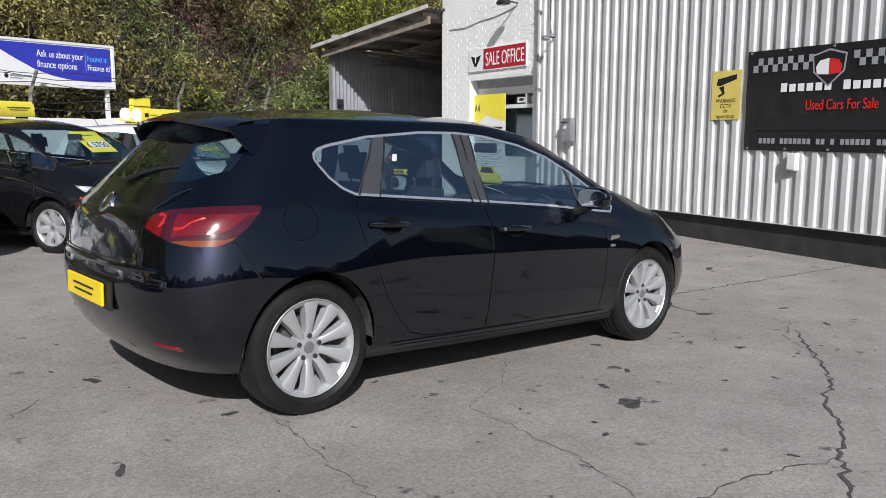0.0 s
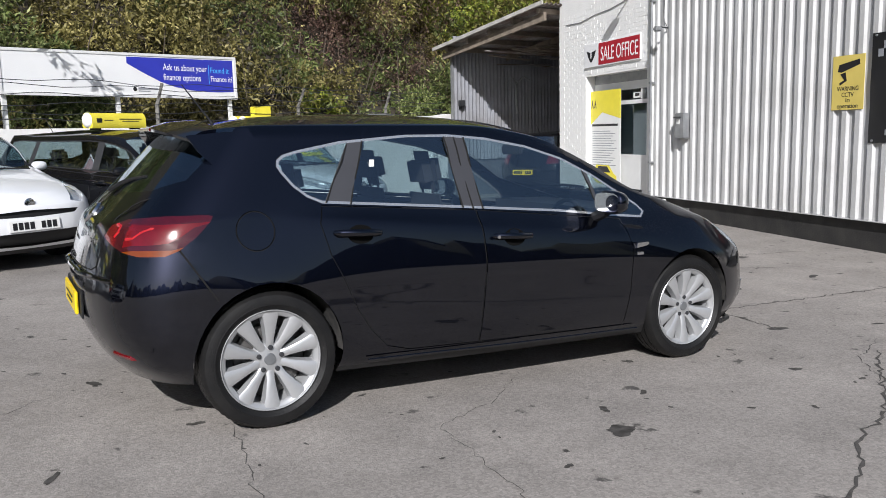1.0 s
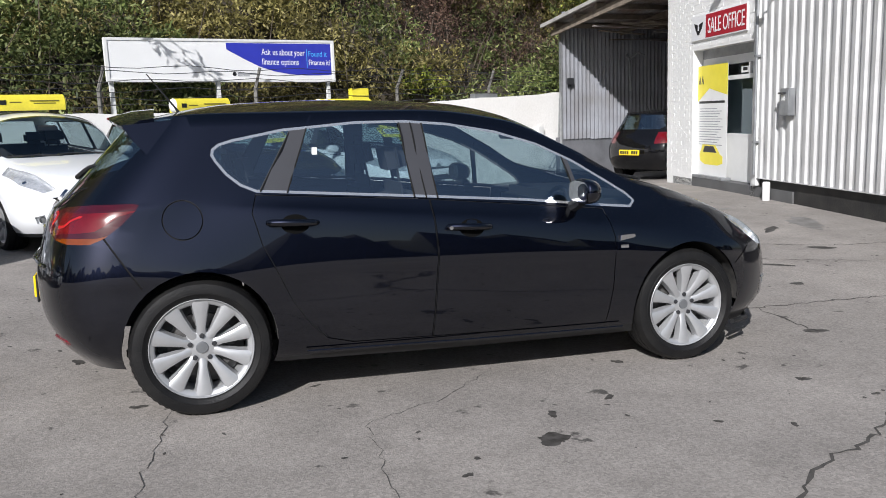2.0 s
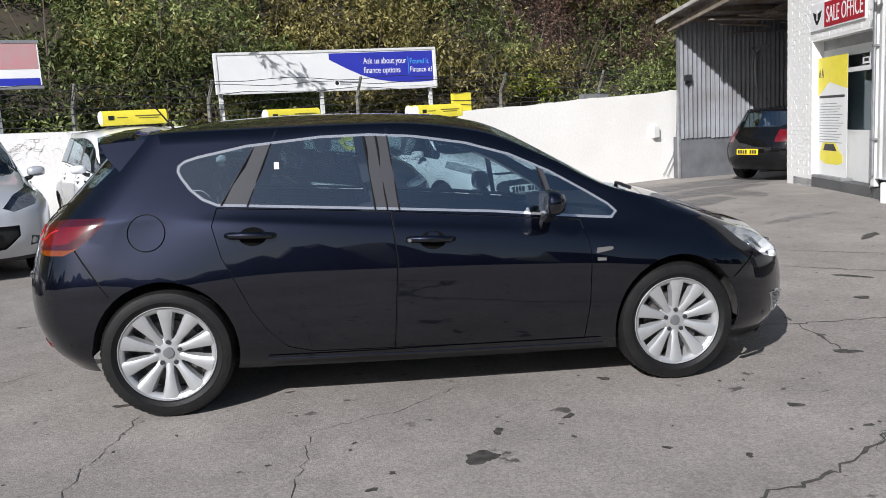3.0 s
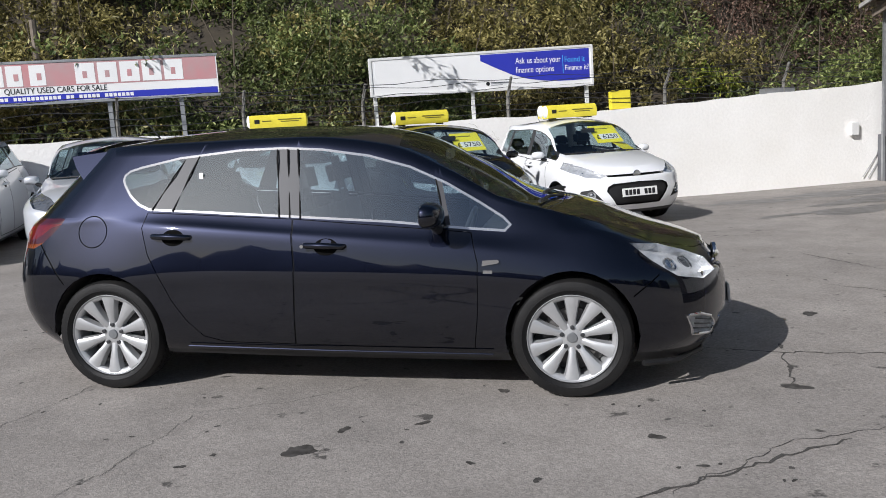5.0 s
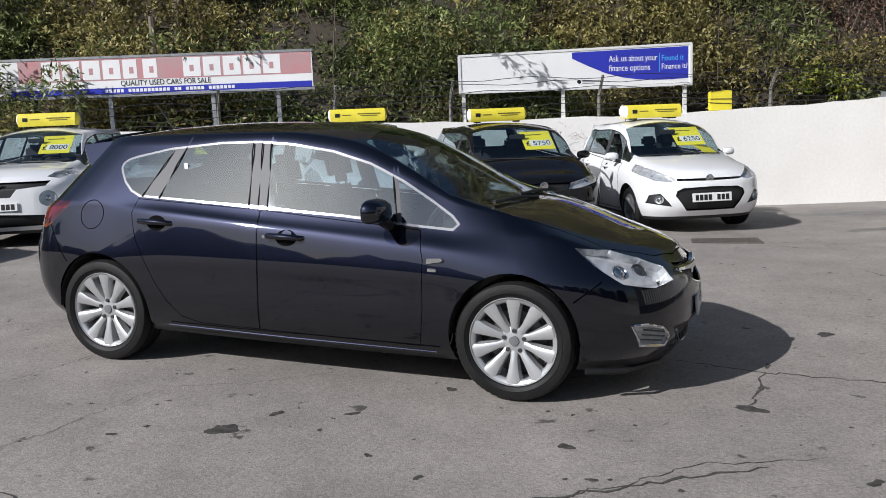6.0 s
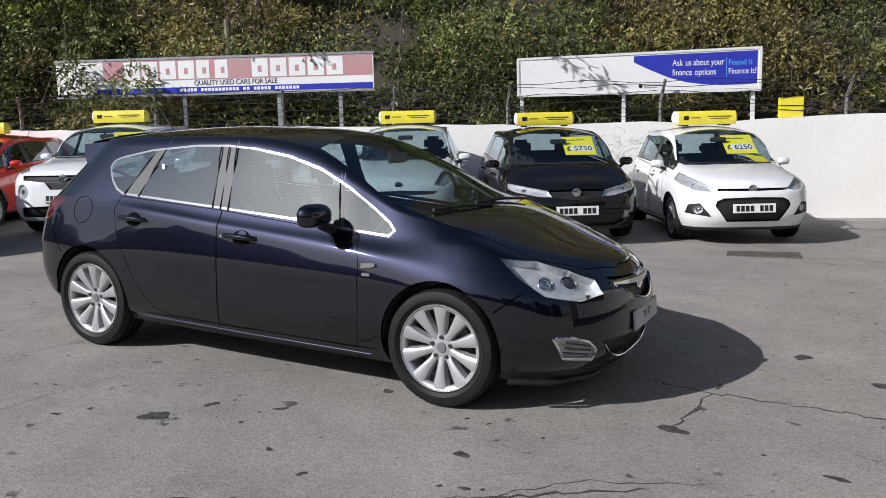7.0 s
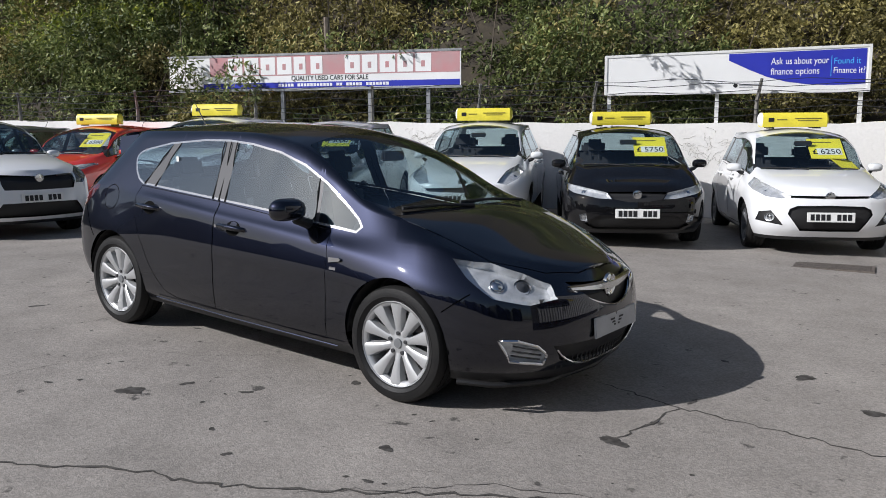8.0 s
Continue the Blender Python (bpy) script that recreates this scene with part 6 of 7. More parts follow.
part("rail", boxed(D0 + 0.05, D0 + 1.45, YD - 0.03, YD + 0.012, 0.86, 0.90), WHITE_PVC, d)
part("door_handle", tube(bmesh.new(), [(D0 + 0.08, YD + 0.01, 0.98), (D0 + 0.08, YD + 0.06, 0.98), (D0 + 0.20, YD + 0.06, 0.98)], 0.012, 8), GREY_METAL, d)
part("step", boxed(D0 - 0.1, D1 - 0.02, -0.28, -0.01, -0.25, 0.085, bevel=0.01), PLINTH, d)

r = root("pull_up_banner", "yellow and white pull-up banner standing in the doorway", "banner", m=on_front(6.80, 0.10, -0.10))
part("sheet", boxed(0, 1.12, 0.04, 1.98, 0, 0.004), PAPER, r)
part("yellow_field", slab(bmesh.new(), [(0, 1.98), (1.12, 1.98), (1.12, 1.45), (0.75, 1.52), (0.45, 1.58), (0.0, 1.35)], 0.004, 0.006), YELLOW, r)
for x in (0.03, 0.14):
    part("letter_shape", slab(bmesh.new(), [(x, 1.66), (x + 0.045, 1.82), (x + 0.09, 1.66), (x + 0.065, 1.66), (x + 0.045, 1.74), (x + 0.025, 1.66)], 0.006, 0.008), INK, r)
part("print_line", boxed(0.06, 1.02, 1.32, 1.36, 0.004, 0.006), INK, r)
for k in range(15):
    part("print_line", boxed(0.08, 0.75 + 0.25 * ((k * 37) % 10) / 10, 1.22 - 0.045 * k, 1.232 - 0.045 * k, 0.004, 0.006), GREY_PRINT, r)
part("car_picture", slab(bmesh.new(), [(0.12, 0.30), (0.10, 0.42), (0.22, 0.60), (0.70, 0.60), (0.88, 0.44), (0.98, 0.40), (0.98, 0.28), (0.80, 0.24), (0.3, 0.24)], 0.004, 0.006), YELLOW, r)
part("car_picture_glass", slab(bmesh.new(), [(0.24, 0.46), (0.30, 0.57), (0.64, 0.57), (0.76, 0.46)], 0.006, 0.008), INK, r)
part("base", boxed(-0.02, 1.14, 0, 0.05, -0.08, 0.10, bevel=0.01), GREY_METAL, r)

# ---- fittings on the front ----
k1 = root("meter_box", "grey metal key box on the cladding", "box", m=on_front(3.66, 1.395, 0.03))
part("case", boxed(0, 0.24, -0.20, 0.19, 0, 0.11, bevel=0.012), GREY_METAL, k1)
part("window", boxed(0.05, 0.13, 0.02, 0.10, 0.11, 0.114), PAPER, k1)
part("shroud", boxed(0.02, 0.16, 0.11, 0.135, 0.09, 0.15), SATIN, k1)
k2 = root("wall_lamp", "small white sensor box below the banner", "lamp", m=on_front(-0.68, 1.02, 0.03))
part("case", boxed(0.02, 0.15, -0.11, 0.10, 0, 0.08, bevel=0.012), WHITE_PVC, k2)
k3 = root("security_camera", "small grey camera on the cladding with a hanging cable", "camera", m=on_front(4.05, 2.93, 0.03))
part("arm", tube(bmesh.new(), [(0, 0, 0), (0.02, 0.01, 0.16), (0.05, -0.02, 0.22)], 0.012, 8), SATIN, k3)
part("head", boxed(0.0, 0.11, -0.065, 0.015, 0.16, 0.28, bevel=0.02), GREY_METAL, k3)
part("cable", tube(bmesh.new(), [(0, 0, 0.0), (-0.06, 0.10, 0.02), (-0.10, 0.28, 0.01), (-0.09, 0.9, 0.01)], 0.007, 6), SATIN, k3)
k4 = root("flood_lamp", "dark floodlight high on the white office wall", "lamp", m=on_front(5.18, 3.64, 0.0))
part("arm", tube(bmesh.new(), [(0, 0, 0), (0, 0.03, 0.25)], 0.014, 8), SATIN, k4)
part("head", boxed(-0.12, 0.12, -0.05, 0.03, 0.22, 0.40, bevel=0.02), SATIN, k4)
k5 = root("wall_cable", "grey cable sagging across the office wall", "cable", m=on_front(0, 0, 0.012))
part("strand", tube(bmesh.new(), [(-7.6, 3.42, 0), (-7.0, 3.40, 0), (-6.4, 3.47, 0), (-5.9, 3.49, 0), (-5.5, 3.54, 0), (-5.2, 3.60, 0)], 0.009, 6), GREY_METAL, k5)
k6 = root("downpipe", "grey downpipe at the corner of the cladding", "pipe", m=on_front(4.42, 0, 0.09))
part("pipe", tube(bmesh.new(), [(0, 0.3, 0), (0, 5.1, 0)], 0.022, 10), GREY_METAL, k6)
for z in (0.8, 2.1, 3.4):
    part("clip", boxed(-0.035, 0.035, z - 0.015, z + 0.015, -0.06, 0.02), GREY_METAL, k6)
k7 = root("bollard", "short white pipe post at the corner of the cladding", "post", m=FRONT @ pose(4.02, 0.10, -0.12))
part("post", lathe(bmesh.new(), [(0.055, 0.0), (0.055, 0.32), (0.045, 0.335), (0.0001, 0.336)], 20, axis="Z"), WHITE_PVC, k7, smooth=True)

# ---- open shed ----
SHED_DIR = Vector((1, 0.09, 0)).normalized()
SHED = Matrix.Translation((7.46, 12.45, 0)) @ Matrix.Rotation(math.atan2(SHED_DIR.y, SHED_DIR.x), 4, "Z")
RUST = mat("rusty corrugated iron", (0.30, 0.29, 0.28), 0.65, 0.3, vary=0.4, scale=2.2, bump=0.1, bscale=30, fine=0.25, other=(0.17, 0.10, 0.07))
SHEET = mat("grey corrugated sheet", (0.29, 0.30, 0.33), 0.55, 0.25, vary=0.25, scale=1.6, bump=0.05, bscale=30, fine=0.12, other=(0.20, 0.195, 0.20))
GREY_RENDER = mat("grey painted plinth", (0.14, 0.143, 0.155), 0.8, vary=0.3, scale=3, bump=0.25, bscale=30, fine=0.1)
TIMBER = mat("weathered timber", (0.22, 0.18, 0.14), 0.8, vary=0.4, scale=6, bump=0.2, bscale=60)
shed = root("wall_shed", "grey corrugated back wall of an open shed on a plinth", "wall", kind="structure")
shed.matrix_world = SHED


def corrugated(s0, s1, z0, z1, pitch=0.11, depth=0.028, y=0.0):
    bm = bmesh.new()
    prev = None
    n = int((s1 - s0) / pitch * 6)
    for k in range(n + 1):
        s = s0 + (s1 - s0) * k / n
        o = y + depth * math.sin(s / pitch * math.tau)
        p = [bm.verts.new((s, o, z)) for z in (z0, z1)] + [bm.verts.new((s, o + 0.004, z)) for z in (z1, z0)]
        if prev:
            for i in range(4):
                bm.faces.new((prev[i], prev[(i + 1) % 4], p[(i + 1) % 4], p[i]))
        prev = p
    return bm


for k in range(8):
    part("corrugated_sheet", corrugated(k * 0.8, k * 0.8 + 0.81, 0.72 - 0.02 * (k % 3), 3.62, y=-0.004 * (k % 2)), SHEET, shed)
part("plinth", boxed(0.0, 6.5, 0.03, 0.30, -0.6, 0.76), GREY_RENDER, shed)
part("corner_post", boxed(-0.03, 0.01, 0.0, 0.08, -0.4, 3.3), GREY_METAL, shed)
side_wall = part("wall_shed_end", boxed(6.4, 6.5, -4.5, 0.0, -0.6, 3.9), SHEET)
side_wall.matrix_world = SHED
tagged(side_wall, "corrugated end wall of the shed", "wall", kind="structure")
roof_s = root("roof_shed", "rusty corrugated lean-to roof on timber rafters", "roof", kind="structure")
roof_s.matrix_world = SHED
RZ = lambda y: 3.36 + 0.14 * (-y)
for k in range(7):
    bm = bmesh.new()
    prev = None
    n = 48
    for i in range(n + 1):
        s = -0.35 + k * 0.98 + 0.99 * i / n
        o = 0.02 * math.sin(s / 0.12 * math.tau)
        p = [bm.verts.new(v) for v in ((s, 0.25, RZ(0.25) + o), (s, -3.55, RZ(-3.55) + o), (s, -3.55, RZ(-3.55) + o + 0.005), (s, 0.25, RZ(0.25) + o + 0.005))]
        if prev:
            for j in range(4):
                bm.faces.new((prev[j], prev[(j + 1) % 4], p[(j + 1) % 4], p[j]))
        prev = p
    part("roof_sheet", bm, RUST, roof_s)
for y in (-0.1, -0.9, -1.7, -2.5, -3.3):
    part("purlin", boxed(-0.25, 6.5, y - 0.04, y + 0.04, RZ(y) - 0.13, RZ(y) - 0.03), TIMBER, roof_s)
for x in (-0.2, 1.6, 3.4, 5.2):
    bm = bmesh.new()
    slab(bm, [(0.15, RZ(0.15) - 0.14), (-3.45, RZ(-3.45) - 0.14), (-3.45, RZ(-3.45) - 0.30), (0.15, RZ(0.15) - 0.26)], x, x + 0.06)
    for v in bm.verts:
        v.co = (v.co.z, v.co.x, v.co.y)
    part("rafter", bm, TIMBER, roof_s)
bm = slab(bmesh.new(), [(0.28, RZ(0.28) - 0.04), (-3.6, RZ(-3.6) - 0.04), (-3.6, RZ(-3.6) + 0.035), (0.28, RZ(0.28) + 0.035)], -0.40, -0.36)
for v in bm.verts:
    v.co = (v.co.z, v.co.x, v.co.y)
part("fascia", bm, mat("pale barge board", (0.45, 0.43, 0.40), 0.75, vary=0.35, scale=5, bump=0.2), roof_s)
# loose boards and battens stored under the lean-to
rnd = random.Random(21)
for k in range(14):
    y, x0, ln = rnd.uniform(-3.3, -0.2), rnd.uniform(-0.2, 2.6), rnd.uniform(1.2, 2.6)
    m = Matrix.Translation((x0, y, RZ(y) - 0.36 - rnd.uniform(0, 0.10))) @ Matrix.Rotation(rnd.uniform(-0.25, 0.25), 4, "Z") @ Matrix.Rotation(rnd.uniform(-0.05, 0.05), 4, "Y")
    part("board", boxed(0, ln, -rnd.uniform(0.04, 0.09), 0.04, -0.012, 0.012, m=m), TIMBER if k % 3 else RUST, roof_s)
l1 = root("shed_lamp", "black floodlight on the corrugated shed wall", "lamp", m=SHED @ pose(0.16, -0.06, 2.05))
part("head", boxed(-0.085, 0.085, -0.08, 0.0, -0.075, 0.075, bevel=0.015), SATIN, l1)
part("bracket", boxed(-0.02, 0.02, -0.02, 0.05, -0.14, -0.06), SATIN, l1)
l2 = root("hose_hook", "rusty bracket with hanging pipe on the shed wall", "bracket", m=SHED @ pose(1.85, -0.05, 2.55))
part("arm", tube(bmesh.new(), [(-0.16, -0.10, 0.10), (0, -0.05, 0.0), (0.14, -0.18, 0.14), (0.28, -0.22, 0.06)], 0.030, 8), GREY_METAL, l2)
part("pipe", tube(bmesh.new(), [(0, -0.02, 0.02), (0.0, -0.04, -0.45), (0.03, -0.04, -0.75)], 0.030, 8), GREY_METAL, l2)
l3 = root("wall_socket_box", "small white box on the boundary wall with a trailing cable", "box", m=WALL @ pose(5.53, -0.002, 0.91))
part("case", boxed(-0.09, 0.09, -0.09, 0.0, -0.13, 0.13, bevel=0.01), WHITE_PVC, l3)
l4 = root("trailing_cable", "thin grey cables running down the white wall", "cable", m=WALL @ pose(6.1, -0.02, 0))
part("strand", tube(bmesh.new(), [(0.15, 0, 1.7), (0.12, 0, 0.9), (0.0, 0, 0.35), (-0.35, -0.02, -0.08)], 0.008, 6), GREY_METAL, l4)
part("strand", tube(bmesh.new(), [(0.17, 0, 1.6), (0.15, 0, 0.8), (0.06, 0, 0.25), (-0.22, -0.02, -0.1)], 0.008, 6), GREY_METAL, l4)

# ---- boards behind the wall ----
BLUE = mat("blue print", (0.03, 0.04, 0.42), 0.4, vary=0.12, scale=3)
SKYBLUE = mat("light blue print", (0.08, 0.42, 0.85), 0.4, vary=0.1)
PINK = mat("faded red print", (0.52, 0.24, 0.25), 0.5, vary=0.2, scale=2.5, other=(0.44, 0.30, 0.30))
BOARD = mat("white sign board", (0.85, 0.85, 0.84), 0.45, vary=0.08, scale=1.2, fine=0.05)
f = root("finance_board", "white and blue finance billboard on steel posts above the wall", "billboard", m=WALL @ pose(-4.15, 0.14, 2.105, 90))
FW, FH = 4.14, 0.66
part("panel", slab(bmesh.new(), [(0, 0), (FW, 0.02), (FW, FH + 0.03), (0, 0.605)], -0.04, 0.0), BOARD, f)
part("frame_bottom", boxed(-0.03, FW + 0.03, -0.035, 0.012, -0.045, 0.012), WHITE_PVC, f)
part("frame_top", slab(bmesh.new(), [(-0.03, 0.60), (FW + 0.03, FH + 0.02), (FW + 0.03, FH + 0.06), (-0.03, 0.64)], -0.045, 0.012), WHITE_PVC, f)
part("frame_end", boxed(-0.035, 0.01, -0.03, 0.62, -0.046, 0.014), WHITE_PVC, f)
part("frame_end", boxed(FW - 0.01, FW + 0.035, -0.03, FH + 0.05, -0.046, 0.014), WHITE_PVC, f)
sw = [(2.0, 0.615), (2.0, 0.51), (2.3, 0.365), (2.6, 0.235), (2.9, 0.15), (3.2, 0.105), (3.5, 0.085), (3.8, 0.085), (4.1, 0.10), (4.1, 0.655)]
part("blue_field", slab(bmesh.new(), sw, 0.001, 0.004), BLUE, f)
lettering("word", "Ask us about your", 0.155, WHITE_PRINT, f, pose(2.66, 0.43, 0.005), width=0.88)
lettering("word", "finance options", 0.155, WHITE_PRINT, f, pose(2.66, 0.265, 0.005), width=0.74)
part("divider", boxed(3.575, 3.585, 0.22, 0.55, 0.004, 0.006), SKYBLUE, f)
lettering("word", "Found it", 0.14, SKYBLUE, f, pose(3.61, 0.42, 0.005), width=0.40)
lettering("word", "Finance it?", 0.14, WHITE_PRINT, f, pose(3.61, 0.27, 0.005), width=0.47)
part("emblem", slab(bmesh.new(), ellipse(2.12, 0.10, 0.035, 0.035), 0.001, 0.004), INK, f)
part("print_line", boxed(2.18, 2.55, 0.095, 0.125, 0.001, 0.004), GREY_PRINT, f)
part("print_line", boxed(2.18, 2.40, 0.065, 0.078, 0.001, 0.004), GREY_PRINT, f)
for x in (0.05, 1.84, 4.06):
    part("post", boxed(x - 0.03, x + 0.03, -1.3, 0.6, -0.11, -0.05), WHITE_PVC, f)

e = root("dealer_board", "faded red, white and blue dealer billboard partly overgrown", "billboard", m=WALL @ pose(-12.7, 0.18, 2.29, 90))
EW = 5.95
part("panel", slab(bmesh.new(), [(0, 0.05), (EW, -0.01), (EW, 0.645), (0, 0.66)], -0.04, 0), BOARD, e)
part("red_field", boxed(0.9, EW - 0.02, 0.255, 0.625, 0.001, 0.003), PINK, e)
part("blue_field", boxed(0.75, EW - 0.02, 0.02, 0.125, 0.001, 0.003), BLUE, e)
part("frame_top", boxed(-0.02, EW + 0.02, 0.63, 0.67, -0.045, 0.012), GREY_METAL, e)
part("frame_bottom", boxed(-0.02, EW + 0.02, -0.03, 0.012, -0.045, 0.012), GREY_METAL, e)
for k in range(12):
    if k != 6:
        x = 1.30 + k * 0.345
        w = 0.30 if k not in (4, 5) else 0.24
        part("name_shape", boxed(x, x + w, 0.275, 0.60, 0.003, 0.006), BOARD, e)
        part("name_counter", boxed(x + 0.11, x + 0.18, 0.36, 0.47, 0.006, 0.008), PINK, e)
lettering("word", "QUALITY USED CARS FOR SALE", 0.13, INK, e, pose(2.62, 0.155, 0.004), width=1.55)
for k in range(34):
    if k not in (5, 17, 20, 26):
        part("address_shape", boxed(2.35 + k * 0.066, 2.35 + k * 0.066 + 0.05, 0.045, 0.10, 0.003, 0.005), WHITE_PRINT, e)
for x in (2.4, 4.18, 5.32):
    part("post", boxed(x - 0.035, x + 0.035, -1.4, 0.6, -0.12, -0.05), GREY_METAL, e)

y1 = root("yellow_box", "yellow plastic panel standing on the white wall", "box", m=WALL @ pose(0.52, 0.10, 1.60))
part("panel", boxed(-0.20, 0.20, -0.06, 0.06, 0, 0.35, bevel=0.01), YELLOW, y1)
g1 = root("gutter_box", "grey plastic trough on the white wall", "box", m=WALL @ pose(3.9, 0.12, 1.70))
part("trough", boxed(-0.35, 0.35, -0.08, 0.08, 0, 0.12, bevel=0.01), GREY_METAL, g1)

# ---- cranked fence posts and wire ----
CONCRETE = mat("weathered concrete", (0.22, 0.21, 0.19), 0.9, vary=0.3, scale=8, bump=0.3, bscale=70, fine=0.15)
fence = root("wire_fence", "barbed wire fence on cranked concrete posts above the wall", "fence")
fence.matrix_world = WALL
for k, x in enumerate((-16.2, -13.4, -10.8, -8.42, -6.4, -4.36, -1.70, 1.43, 4.0)):
    bm = tube(bmesh.new(), [(x, 0.07, 1.2), (x + 0.01, 0.07, 1.95), (x + 0.06, -0.08 if k % 2 else -0.04, 2.30)], [0.036, 0.034, 0.028], 6)
    part("post", bm, CONCRETE, fence)
for k, z in enumerate((1.70, 1.82, 1.95, 2.08, 2.20, 2.28)):
    pts = []
    for i in range(60):
        s = -18 + i * 24 / 59
        pts.append((s, 0.03 - max(0, z - 1.95) * 0.4, z + 0.03 * math.sin(i * 1.3 + k * 2) + 0.015 * math.sin(i * 0.45 + k)))
    bm = tube(bmesh.new(), pts, 0.0055, 4)
    part("wire", bm, SATIN, fence)

# ---- drain cover ----
dr = root("drain_cover", "rusty rectangular iron drain cover set in the asphalt", "drain cover", m=pose(2.35, 5.35, ground_z(2.35, 5.35) + 0.001, 0, 0, 8))
part("frame", boxed(-0.42, 0.42, -0.22, 0.22, -0.02, 0.006, bevel=0.003), mat("rusty iron", (0.17, 0.145, 0.125), 0.8, 0.4, vary=0.4, scale=20, bump=0.3), dr)
part("lid", boxed(-0.38, 0.38, -0.18, 0.18, 0.006, 0.010, bevel=0.002), mat("dark worn iron", (0.13, 0.112, 0.098), 0.8, 0.3, vary=0.4, scale=30, bump=0.4, bscale=60), dr)


# ---- wooded bank ----
def leaf_mat(name, a, b, c, translucent=0.25):
    """Leaf colours that differ from leaf to leaf between three tones, with some light passing through."""
    m = bpy.data.materials.new(name)
    m.use_nodes = True
    t, p = m.node_tree, m.node_tree.nodes["Principled BSDF"]
    geo, ramp = t.nodes.new("ShaderNodeNewGeometry"), t.nodes.new("ShaderNodeValToRGB")
    ramp.color_ramp.elements[0].color, ramp.color_ramp.elements[1].color = (*a, 1), (*c, 1)
    el = ramp.color_ramp.elements.new(0.55)
    el.color = (*b, 1)
    t.links.new(geo.outputs["Random Per Island"], ramp.inputs[0])
    co, nz, mr, mu = t.nodes.new("ShaderNodeTexCoord"), t.nodes.new("ShaderNodeTexNoise"), t.nodes.new("ShaderNodeMapRange"), t.nodes.new("ShaderNodeMix")
    nz.inputs["Scale"].default_value, nz.inputs["Detail"].default_value = 0.75, 3
    mr.inputs[1].default_value, mr.inputs[2].default_value, mr.inputs[3].default_value, mr.inputs[4].default_value = 0.35, 0.65, 0.62, 1.8
    t.links.new(co.outputs["Object"], nz.inputs["Vector"])
    t.links.new(nz.outputs[0], mr.inputs[0])
    mu.data_type, mu.blend_type = "RGBA", "MULTIPLY"
    mu.inputs[0].default_value = 1
    t.links.new(ramp.outputs[0], mu.inputs[6])
    t.links.new(mr.outputs[0], mu.inputs[7])
    t.links.new(mu.outputs[2], p.inputs["Base Color"])
    p.inputs["Roughness"].default_value, p.inputs["Specular IOR Level"].default_value = 0.55, 0.35
    tr, mx = t.nodes.new("ShaderNodeBsdfTranslucent"), t.nodes.new("ShaderNodeMixShader")
    t.links.new(mu.outputs[2], tr.inputs[0])
    mx.inputs[0].default_value = translucent
    out = t.nodes["Material Output"]
    t.links.new(p.outputs[0], mx.inputs[1])
    t.links.new(tr.outputs[0], mx.inputs[2])
    t.links.new(mx.outputs[0], out.inputs[0])
    return m


L_GREEN = leaf_mat("green leaves", (0.035, 0.055, 0.014), (0.11, 0.135, 0.04), (0.24, 0.26, 0.10))
L_OLIVE = leaf_mat("olive autumn leaves", (0.06, 0.055, 0.018), (0.17, 0.15, 0.045), (0.36, 0.31, 0.13))
L_BROWN = leaf_mat("copper brown leaves", (0.04, 0.024, 0.018), (0.11, 0.065, 0.05), (0.22, 0.15, 0.11))
L_BRIGHT = leaf_mat("fresh yellow-green leaves", (0.10, 0.14, 0.02), (0.2, 0.24, 0.03), (0.34, 0.33, 0.06))
# brown soil, its colour darkened to stand for shade between the leaves as well
SOIL = mat("dark soil, litter and leaf shade", (0.035, 0.028, 0.02), 0.95, vary=0.5, scale=3, bump=0.5, bscale=15, other=(0.06, 0.048, 0.03))
BARK = mat("grey-brown bark", (0.12, 0.095, 0.07), 0.9, vary=0.4, scale=12, bump=0.4, bscale=60)


def bank_z(s, d):
    """Height of the bank's soil at s along the wall and d behind it."""
    return 0.9 + 0.85 * max(d - 0.3, 0) ** 1.05 + 0.25 * math.sin(s * 0.7) * min(1, d) + 0.15 * math.sin(s * 1.9 + d)


bm = bmesh.new()
ss, dd = [-34 + 0.9 * k for k in range(76)], [0.24, 0.6, 1.2, 2, 3, 4.5, 6, 8, 10, 13, 17, 24]
bvs = [[bm.verts.new((s, d, bank_z(s, d))) for d in dd] for s in ss]
for i in range(len(ss) - 1):
    for j in range(len(dd) - 1):
        bm.faces.new((bvs[i][j], bvs[i + 1][j], bvs[i + 1][j + 1], bvs[i][j + 1]))
bank = part("ground_bank", bm, SOIL, smooth=True)
bank.matrix_world = WALL
tagged(bank, "steep dark soil bank behind the wall", "bank", kind="structure")


